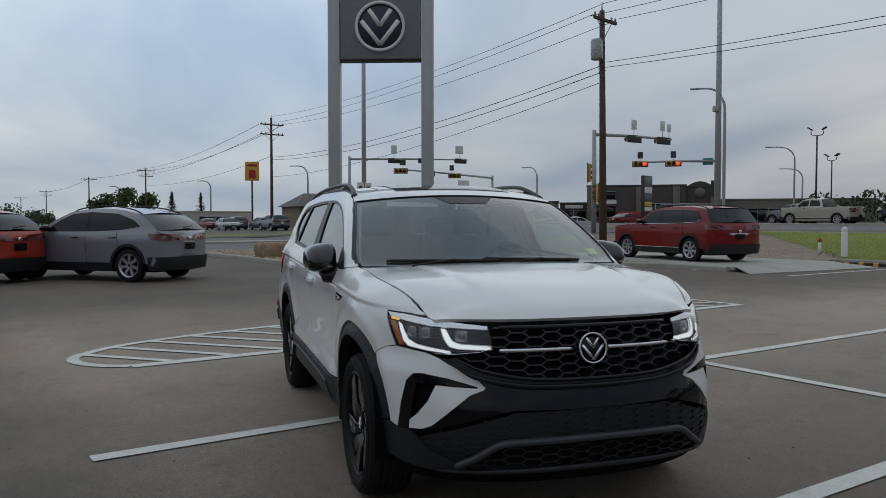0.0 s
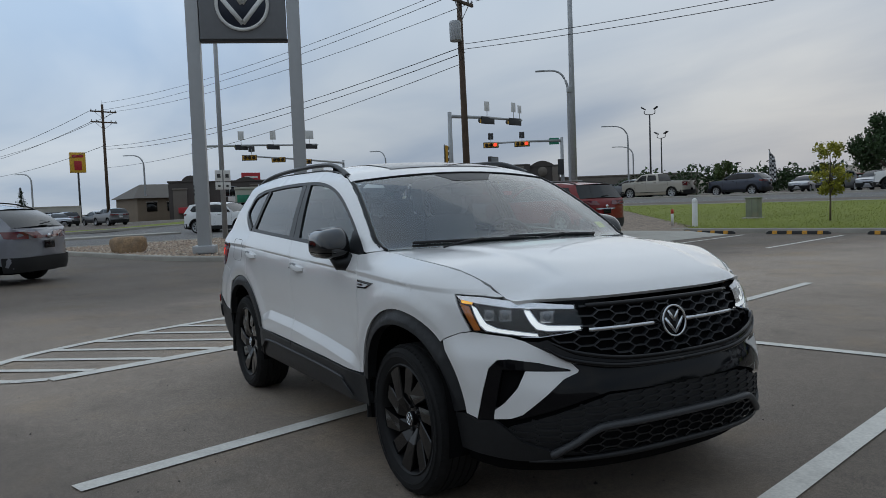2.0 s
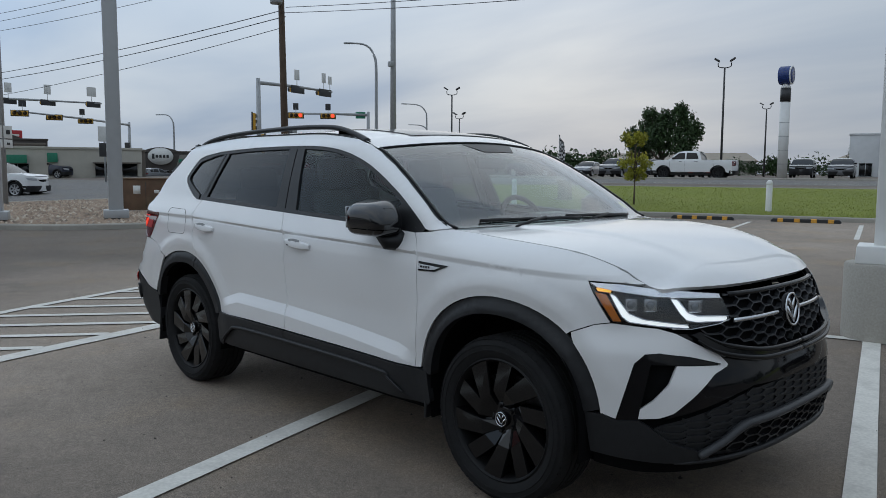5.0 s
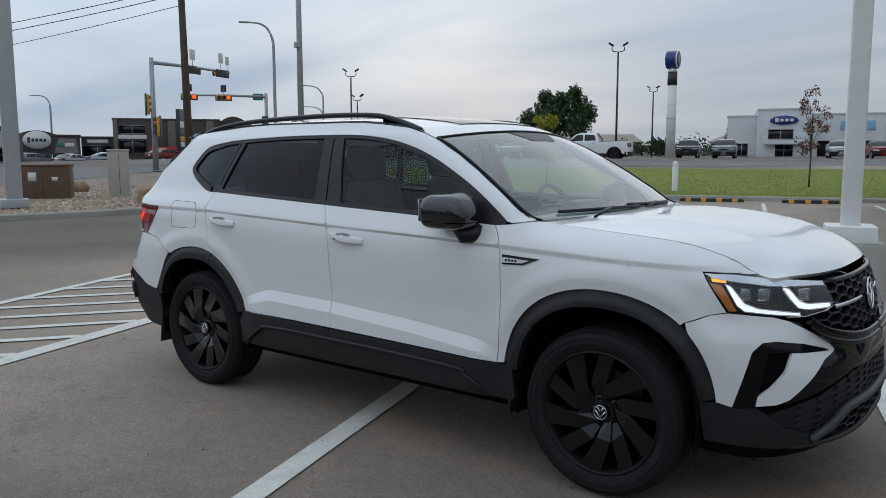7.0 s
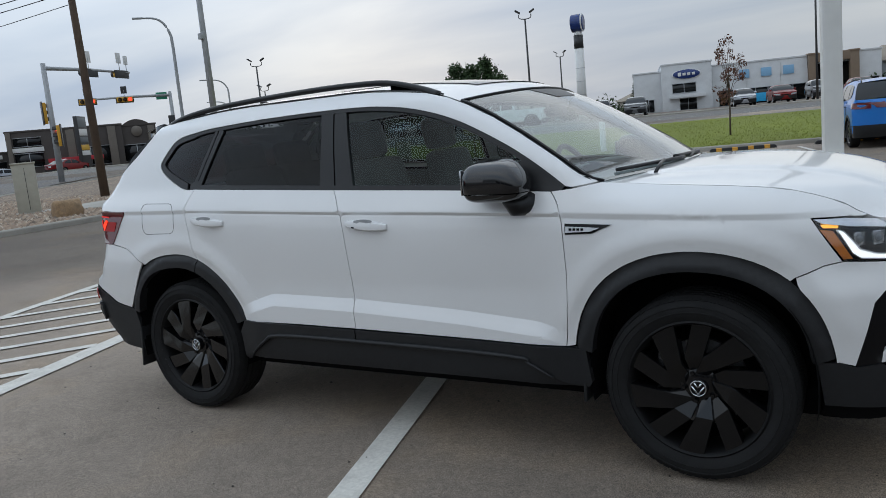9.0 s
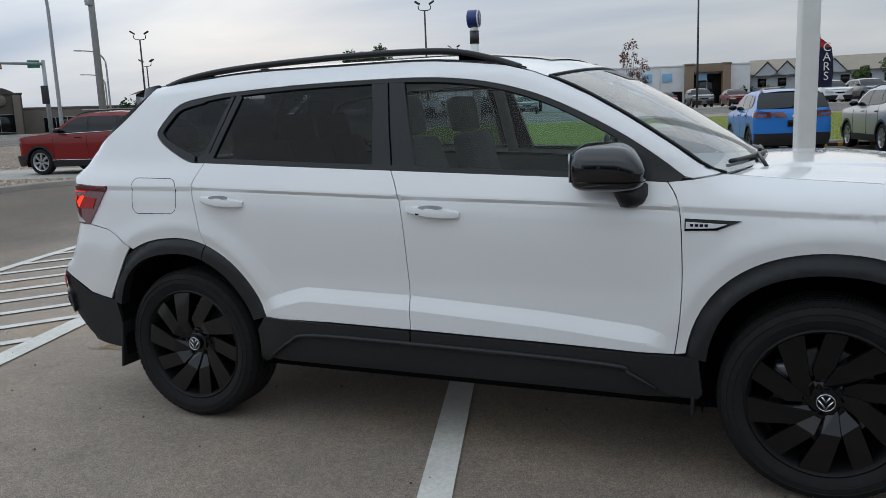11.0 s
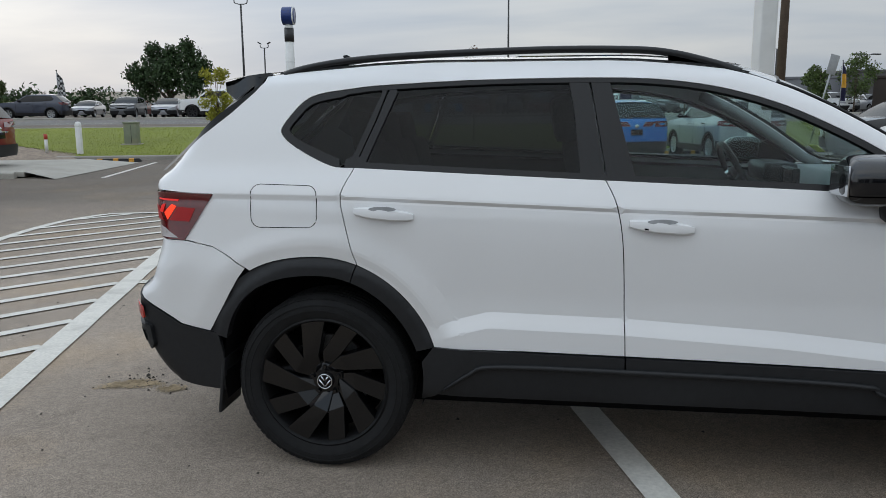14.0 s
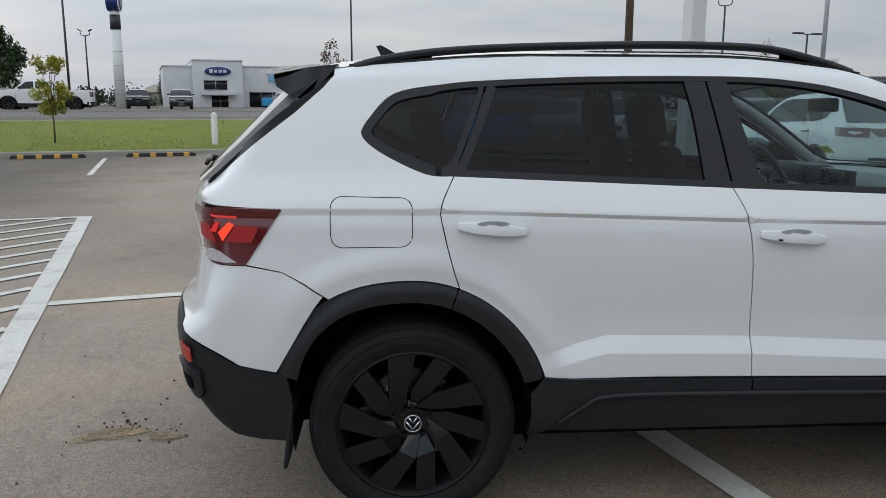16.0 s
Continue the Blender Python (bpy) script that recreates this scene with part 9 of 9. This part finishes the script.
for s in (-1, 1):
    tz = bmesh.new()
    for y in (-5.75, -5.5):
        tz.faces.new([tz.verts.new((s * a, y, q)) for a, q in ((1.75, 1.6), (4.35, 1.6), (4.1, 3.3), (2.25, 3.3))])
    tz.verts.ensure_lookup_table()
    for i in range(4):
        tz.faces.new((tz.verts[i], tz.verts[(i + 1) % 4], tz.verts[4 + (i + 1) % 4], tz.verts[4 + i]))
    bmesh.ops.recalc_face_normals(tz, faces=tz.faces)
    part("wall_panel", tz, clad_material("pale taupe panel", (0.21, 0.195, 0.18)), joeys, "pale taupe tapered wall panel", smooth=False)
part("oval_sign", moved(lathe([(0, -0.16), (0.98, -0.16), (1.0, 0)], 32), Matrix.Translation((0.0, -5.7, 3.1)) @ Matrix.Diagonal((1.5, 1, 1.05, 1))), SIGN_WHITE, joeys, "white oval sign")
for k in range(5):
    part("letter_bar", box((0.28, 0.03, 0.62 if k == 0 else 0.36), (-0.85 + 0.42 * k, -5.88, 3.1), 0.02), DARK_STEEL, joeys)
building("coffee_shop", "low cream shop with round green signs", -71.4, 23.5, 72, [(0, 0, 11, 10, 2.5, CREAM), (4.2, 0.9, 3.4, 10, 2.4, TAUPE)],
    [(3.4, -5.05, 0.75, 3.4, 1.1), (-4.2, -5.05, 0.7, 1.6, 1.1)], [("sign", -1.6, -5.12, 1.75, 0.8, 0.1, 0.8, SIGN_GREEN), ("sign", 3.2, -5.12, 1.75, 0.9, 0.1, 0.9, SIGN_GREEN), ("awning", 3.4, -5.5, 1.35, 3.8, 0.9, 0.12, TAUPE), ("green_awning", -4.4, -5.3, 1.6, 1.8, 0.5, 0.7, SIGN_GREEN)])
hotel = building("hotel", "brown hotel block with a curved front", -97.5, 23.1, 75.5, [(-4.2, -0.3, 4.6, 10, 4.9, DARK_BRICK), (2.2, 0, 8.4, 10, 4.8, DARK_BRICK), (4.6, -0.4, 3.0, 9.6, 4.3, TAUPE), (-5.2, -0.7, 1.6, 9.6, 4.0, TAUPE)],
    [(0.6, -5.05, 1.6, 1.6, 1.4), (0.6, -5.05, 3.6, 1.6, 1.2), (4.6, -5.25, 3.2, 1.8, 1.0)], [("awning", -2.2, -5.8, 1.5, 6.4, 1.1, 0.7, SIGN_RED), ("fascia", 1.0, -5.1, 2.6, 1.2, 0.1, 0.9, SIGN_WHITE)])
hf = lathe([(0, -0.5), (1.15, -0.5), (1.15, 0.5), (0, 0.5)], 28)
part("curved_parapet", moved(hf, Matrix.Translation((-3.9, -4.75, 4.55))), DARK_BRICK, hotel, smooth=False)
part("curved_parapet", moved(arched(3.0, 0.55, -5.05, -4.2, 4.8), Matrix.Translation((2.6, 0, 0))), DARK_BRICK, hotel, smooth=False)
building("low_store", "long low pale store", -150, -2, 100, [(0, 0, 22, 14, 2.7, CREAM)], [(-5, -7.05, 1.2, 7, 1.3), (5, -7.05, 1.2, 7, 1.3)])
building("low_store", "long grey low building", 37, 82, -2, [(0, 0, 34, 16, 3.1, clad_material("grey store wall", (0.16, 0.165, 0.18))), (-8, -1, 7, 15, 3.6, clad_material("dark store wall", (0.09, 0.085, 0.085)))], [(-4, -8.05, 1.3, 12, 1.5)])


def gabled(name, label, cx, cy, deg, w, d, h, rise, wall, roof, windows=(), dormers=()):
    root = thing(name, label, "building", pose(cx, cy, terrain(cx, cy), 0, 0, deg))
    part("wall", box((w, d, h + 1), (0, 0, h / 2 - 0.5), 0.03), wall, root)
    bm = bmesh.new()
    o = 0.6
    v = [bm.verts.new(p) for p in ((-w / 2 - o, -d / 2 - o, h), (w / 2 + o, -d / 2 - o, h), (w / 2 + o, d / 2 + o, h), (-w / 2 - o, d / 2 + o, h), (-w / 2 + rise, 0, h + rise), (w / 2 - rise, 0, h + rise))]
    for f in ((0, 1, 5, 4), (2, 3, 4, 5), (1, 2, 5), (3, 0, 4), (3, 2, 1, 0)):
        bm.faces.new([v[i] for i in f])
    part("roof", bm, roof, root, smooth=False)
    for x, z, ww, hh in windows:
        win = part("window", box((ww, 0.1, hh), (x, -d / 2 - 0.01, z)), TINT, root)
        part("window_frame", box((ww + 0.2, 0.06, 0.1), (x, -d / 2 - 0.04, z + hh / 2)), SIGN_WHITE, win)
    for x in dormers:
        dm = bmesh.new()
        q = [(x - 1.6, -d / 2 - 0.8, h - 0.2), (x + 1.6, -d / 2 - 0.8, h - 0.2), (x, -d / 2 - 0.8, h + 1.5), (x, 0, h + 1.5)]
        dv = [dm.verts.new(p) for p in q]
        l, r = dm.verts.new((x - 1.6, 0, h + 0.2)), dm.verts.new((x + 1.6, 0, h + 0.2))
        dm.faces.new((dv[0], dv[1], dv[2])), dm.faces.new((dv[0], dv[2], dv[3], l)), dm.faces.new((dv[1], r, dv[3], dv[2]))
        part("dormer", dm, wall, root, smooth=False)
        for s in (-1, 1):
            sl = bmesh.new()
            sv = [sl.verts.new(p) for p in ((x + s * 2.0, -d / 2 - 1.0, h - 0.45), (x, -d / 2 - 1.0, h + 1.7), (x, 0, h + 1.7), (x + s * 2.0, 0, h - 0.2))]
            sl.faces.new(sv)
            part("dormer_roof", sl, roof, root, smooth=False)
    return root


wins = [(-11.8 + 2.6 * k, z, 1.1, 1.2) for k in range(10) for z in (1.2, 2.9)]
gabled("apartment_lodge", "long grey lodge with a tan roof and white gables", 9.0, 124, -2, 27, 14, 4.0, 2.3, clad_material("blue grey siding", (0.34, 0.37, 0.40)), TAN_ROOF, wins, (-8.5, -6, -0.2, 7.5))
gabled("motel", "brown motel with a hipped roof", -113.2, 17.8, 100, 9.5, 9, 3.4, 2.0, clad_material("tan siding", (0.20, 0.155, 0.11)), BROWN_ROOF, [(-2.8, 2.2, 1.4, 1.3), (0, 2.2, 1.4, 1.3), (2.8, 2.2, 1.4, 1.3)])
gabled("motel", "brown motel with a hipped roof", -118, 29, 100, 14, 10, 3.6, 2.4, clad_material("tan siding", (0.20, 0.155, 0.11)), BROWN_ROOF, [(-4, 2.2, 1.6, 1.4), (3, 2.2, 1.6, 1.4)])
for k, (x, y, w) in enumerate(((-96, 112, 24), (-70, 128, 30), (-120, 95, 26), (-30, 150, 34), (55, 130, 30))):
    gabled("row_house", "distant tan row houses", x, y, 30 - 8 * k, w, 12, 2.5, 1.5, CREAM, TAN_ROOF, [(-8 + 4 * i, 1.4, 1.4, 1.1) for i in range(5)])


def lot_lamp(x, y, h, deg, label="dark lot lamp with a flat head", arms=(1,)):
    root = thing("lot_lamp", label, "light pole", ground_pose(x, y, deg), group="flat-headed lot lamps")
    part("mast", rod((0, 0, 0), (0, 0, h), 0.08, 0.06, 8), DARK_STEEL, root)
    for s in arms:
        part("arm", rod((0, 0, h - 0.06), (0, s * 0.5, h), 0.035, 0.03, 6), DARK_STEEL, root)
        part("lamp_head", box((0.34, 0.75, 0.10), (0, s * 0.85, h + 0.02), 0.03), DARK_STEEL, root)
    return root


lot_lamp(24.6, 66.7, 4.7, -70, arms=(-1, 1))
lot_lamp(30.9, 69.6, 3.8, -70)
lot_lamp(30.8, 64.2, 3.7, -70, arms=(-1, 1))
lot_lamp(26.6, 49.5, 5.3, -70, "tall dark lot lamp with twin flat heads", arms=(-1, 1))
notice = thing("notice_pole", "grey steel pole with a white notice plate", "pole", ground_pose(14.0, 24.5, 60, 0.1))
part("pole", rod((0, 0, 0), (0, 0, 8.5), 0.09, 0.07, 10), GREY_STEEL, notice)
part("notice_plate", box((0.03, 0.55, 0.72), (-0.11, -0.25, 2.6), 0.004), SIGN_WHITE, notice, "white notice plate with a dark square")
part("notice_mark", box((0.012, 0.26, 0.24), (-0.128, -0.25, 2.76), 0.002), DARK_STEEL, notice)
part("notice_bar", box((0.012, 0.36, 0.06), (-0.128, -0.25, 2.48), 0.002), GREY_STEEL, notice)
building("low_store", "low dark brown store with a pale bar of lettering", 31.0, 64.0, -25, [(0, 0, 12, 7, 2.7, clad_material("chocolate cladding", (0.055, 0.042, 0.036)))], [(-3.4, -3.55, 0.9, 3.0, 1.3)], [("letter_bar", 2.6, -3.56, 2.2, 1.8, 0.06, 0.22, SIGN_WHITE)])

# the dealer's own building closes the place behind the camera
showroom = building("showroom", "plain grey showroom wall closing the car park", *uv(-6, -45), 195.5, [(0, 0, 60, 10, 5.0, clad_material("mid grey showroom cladding", (0.34, 0.345, 0.35)))],
                    [(-18 + 9 * k, -5.05, 1.9, 7.5, 3.2) for k in range(5)])


# ---- trees ----
BARK = material("grey brown bark", (0.10, 0.075, 0.055), 0.9, grain=((8, 0.25), (40, 0.2)), bump=0.6, bump_scale=30)


def leaf_material(name, color, spread_by=0.35):
    m = material(name, color, 0.7, grain=((1.5, 0.25),))
    t = m.node_tree
    b = t.nodes["Principled BSDF"]
    geo = t.nodes.new("ShaderNodeNewGeometry")
    r = t.nodes.new("ShaderNodeMapRange")
    r.inputs["To Min"].default_value, r.inputs["To Max"].default_value = 1 - spread_by, 1 + spread_by
    t.links.new(geo.outputs["Random Per Island"], r.inputs["Value"])
    s = t.nodes.new("ShaderNodeVectorMath")
    s.operation = "SCALE"
    src = b.inputs["Base Color"].links[0].from_socket
    t.links.new(src, s.inputs[0])
    t.links.new(r.outputs[0], s.inputs["Scale"])
    t.links.new(s.outputs[0], b.inputs["Base Color"])
    b.inputs["Subsurface Weight"].default_value = 0.0
    return m


LEAF_DARK = leaf_material("dark poplar leaves", (0.030, 0.060, 0.016))
LEAF_YELLOW = leaf_material("yellow green young leaves", (0.29, 0.28, 0.025))
LEAF_RUST = leaf_material("rusty red leaves", (0.13, 0.055, 0.035))
LEAF_MID = leaf_material("mid green leaves", (0.065, 0.10, 0.022))
NEEDLES = leaf_material("spruce needles", (0.016, 0.032, 0.016), 0.3)


def leaf(bm, p, size, rnd):
    n = Vector((rnd.gauss(0, 1), rnd.gauss(0, 1), rnd.gauss(0.4, 1))).normalized()
    a = n.orthogonal().normalized()
    a = Matrix.Rotation(rnd.uniform(0, 6.3), 3, n) @ a
    b = n.cross(a)
    s = size * rnd.uniform(0.6, 1.3)
    bm.faces.new([bm.verts.new(p + a * s * x + b * s * y + n * s * z) for x, y, z in ((-1, 0, 0), (0, -0.5, 0.12), (1, 0, 0), (0, 0.5, 0.12))])


def tree(x, y, label, h, trunk_h, clumps, leaves, size, mat, seed, trunk_r=0.05, limbs=7, group="", lift=0.0, flat=1.0, name="tree"):
    """A broadleaf tree: tapered trunk, limbs, and leaves gathered round clump centres (x, y, z, radius)."""
    rnd = random.Random(seed)
    root = thing(name, label, "tree", ground_pose(x, y, 0, lift), group)
    bm = tube([(0, 0, -0.05), (0.01, 0, trunk_h * 0.6), (rnd.uniform(-0.03, 0.03) * h * 0.3, 0.02, trunk_h * 1.2), (0, 0, h * 0.85)], [trunk_r * 1.2, trunk_r, trunk_r * 0.8, trunk_r * 0.2], 8)
    for k in range(limbs):
        c = clumps[k % len(clumps)]
        z = trunk_h * rnd.uniform(0.8, 1.2)
        tube([(0, 0, z), (c[0] * 0.45, c[1] * 0.45, (z + c[2]) / 2 + 0.05 * h), (c[0], c[1], c[2])], [trunk_r * 0.5, trunk_r * 0.3, trunk_r * 0.08], 5, bm=bm)
    part("trunk", bm, BARK, root)
    bm = bmesh.new()
    tot = sum(c[3] ** 2 for c in clumps)
    for c in clumps:
        for _ in range(int(leaves * c[3] ** 2 / tot)):
            d = Vector((rnd.gauss(0, 1), rnd.gauss(0, 1), rnd.gauss(0, 1))).normalized() * (c[3] * rnd.random() ** 0.45)
            d *= 0.8 + 0.35 * noise.noise(d * (2.2 / c[3]) + Vector((seed, 0, 0)))
            leaf(bm, Vector((c[0] + d.x, c[1] + d.y, c[2] + d.z * flat)), size, rnd)
    part("crown", bm, mat, root)
    return root


def clump_set(rnd, n, w, z0, z1, r, lobes=1.0):
    out = []
    for _ in range(n):
        u = rnd.random()
        z = z0 + (z1 - z0) * u
        k = w * (math.sin(math.pi * (0.18 + 0.72 * u)) ** 0.7) * lobes
        a = rnd.uniform(0, 6.3)
        rr = k * rnd.random() ** 0.5
        out.append((rr * math.cos(a), rr * math.sin(a), z, r * rnd.uniform(0.7, 1.25)))
    return out


tree(-11.65, 21.4, "young yellow-green tree on the lawn", 2.75, 1.0, clump_set(random.Random(4), 26, 0.52, 0.95, 2.55, 0.22), 2600, 0.052, LEAF_YELLOW, 4, 0.028, 12, "young trees on the lawn", 0.1)
tree(-3.4, 24.43, "young rust-red tree on the lawn", 3.3, 1.3, clump_set(random.Random(6), 26, 0.55, 1.2, 3.2, 0.20), 950, 0.048, LEAF_RUST, 6, 0.028, 14, "young trees on the lawn", 0.1)
tree(14.5, 29.5, "young green tree on the lawn", 3.8, 1.2, clump_set(random.Random(8), 22, 0.8, 1.4, 3.6, 0.3), 1100, 0.06, LEAF_MID, 8, 0.035, 12, "young trees on the lawn", 0.1)
big_tree = tree(-36.6, 67.0, "large dark green broadleaf tree", 8.0, 1.6, [(-3.1, 0.5, 3.2, 2.1), (3.1, -0.5, 3.4, 2.2), (-1.9, 0.6, 5.4, 2.0), (2.5, 0.2, 5.8, 2.0), (0.2, -0.8, 4.2, 2.4), (-4.2, 0, 4.4, 1.5), (4.3, 0, 4.8, 1.5), (-1.7, 0, 6.9, 1.1), (2.5, 0, 7.1, 1.15), (0.3, 0.3, 6.2, 1.5)], 11000, 0.20, LEAF_DARK, 11, 0.25, 9)
big_tree.scale = (0.80, 0.80, 0.90)
tree(-164.3, -13.1, "broad green tree behind the parked cars", 8.0, 1.8, [(-3.5, 3, 4.4, 2.4), (2, 0, 5.6, 2.6), (0, -3.5, 4.6, 2.6), (0, 4.5, 5.0, 2.3), (0, -5.5, 4.0, 2.0), (0, 0.6, 6.4, 1.8)], 4200, 0.32, LEAF_MID, 13, 0.3, 8)
for i, (x, y, h, s) in enumerate(((8.6, 55.7, 3.9, 21), (22.4, 62.4, 4.4, 22), (-47.6, 58.2, 3.2, 23), (25.5, 60.0, 3.6, 24), (-86, 34, 4.2, 25), (16.0, 50.0, 3.0, 26), (7.7, 70.9, 2.8, 27), (27.7, 55.7, 2.3, 28))):
    tree(x, y, "small green street tree", h, h * 0.32, clump_set(random.Random(s), 12, h * 0.32, h * 0.35, h * 0.92, h * 0.17), 2800, 0.10, LEAF_MID if i != 3 else LEAF_RUST, s, 0.06, 7, "street trees")


def spruce(x, y, h, seed):
    rnd = random.Random(seed)
    root = thing("spruce", "dark green spruce tree", "tree", ground_pose(x, y), group="spruces")
    part("trunk", rod((0, 0, 0), (0, 0, h * 0.95), 0.14, 0.02, 7), BARK, root)
    bm = bmesh.new()
    n = 26
    for k in range(n):
        z = h * (0.10 + 0.88 * k / n)
        r = (h * 0.27) * (1 - k / n) ** 0.85 + 0.06
        for j in range(9):
            a = rnd.uniform(0, 6.3)
            ln = r * rnd.uniform(0.65, 1.1)
            for q in range(7):
                t = (q + 0.6) / 7
                p = Vector((math.cos(a) * ln * t, math.sin(a) * ln * t, z - 0.25 * ln * t * t + rnd.uniform(-0.06, 0.06)))
                leaf(bm, p, 0.16 * (h / 7) * (1.15 - 0.5 * t), rnd)
    part("crown", bm, NEEDLES, root)


for i, (x, y, h) in enumerate(((15.1, 80.0, 5.4), (16.9, 79.6, 5.0), (-144.7, -4.0, 6.6), (-144.7, 1.0, 6.4), (-10.5, 115, 4.6), (-36, 120, 5.4), (-22, 118, 5.0))):
    spruce(x, y, h, 40 + i)


def tree_line(x0, y0, x1, y1, h, n, seed, label):
    """A far belt of bushes and trees."""
    rnd = random.Random(seed)
    bm = bmesh.new()
    for i in range(n):
        u = rnd.random()
        x, y = x0 + (x1 - x0) * u, y0 + (y1 - y0) * u
        hh = h * rnd.uniform(0.5, 1.15) * (0.75 + 0.5 * noise.noise(Vector((u * 14, seed, 0))))
        r = hh * rnd.uniform(0.35, 0.6)
        z = terrain(x, y)
        for _ in range(150):
            d = Vector((rnd.gauss(0, 1), rnd.gauss(0, 1), rnd.gauss(0, 1))).normalized() * (rnd.random() ** 0.4)
            leaf(bm, Vector((x + d.x * r, y + d.y * r, z + hh * 0.5 + d.z * hh * 0.5)), hh * 0.075, rnd)
    tagged(part("tree_belt", bm, LEAF_DARK if seed % 2 else LEAF_MID), label, "trees", kind="stuff")


tree_line(-75, 68, -52, 88, 4.6, 60, 1, "belt of dark green bushes beyond the road")
tree_line(-60, 112, 5, 118, 3.6, 130, 3, "far belt of dark green trees")
tree_line(-150, 110, -60, 140, 4.5, 110, 5, "far belt of dark green trees")
tree_line(20, 120, 110, 95, 5.0, 110, 7, "far belt of dark green trees")
tree_line(-330, -90, -190, -30, 5.0, 110, 9, "far belt of dark green trees")
tree_line(-190, 60, -120, 85, 4.0, 70, 11, "far belt of dark green trees")
tree_line(60, 60, 140, 20, 6.0, 90, 13, "far belt of dark green trees")
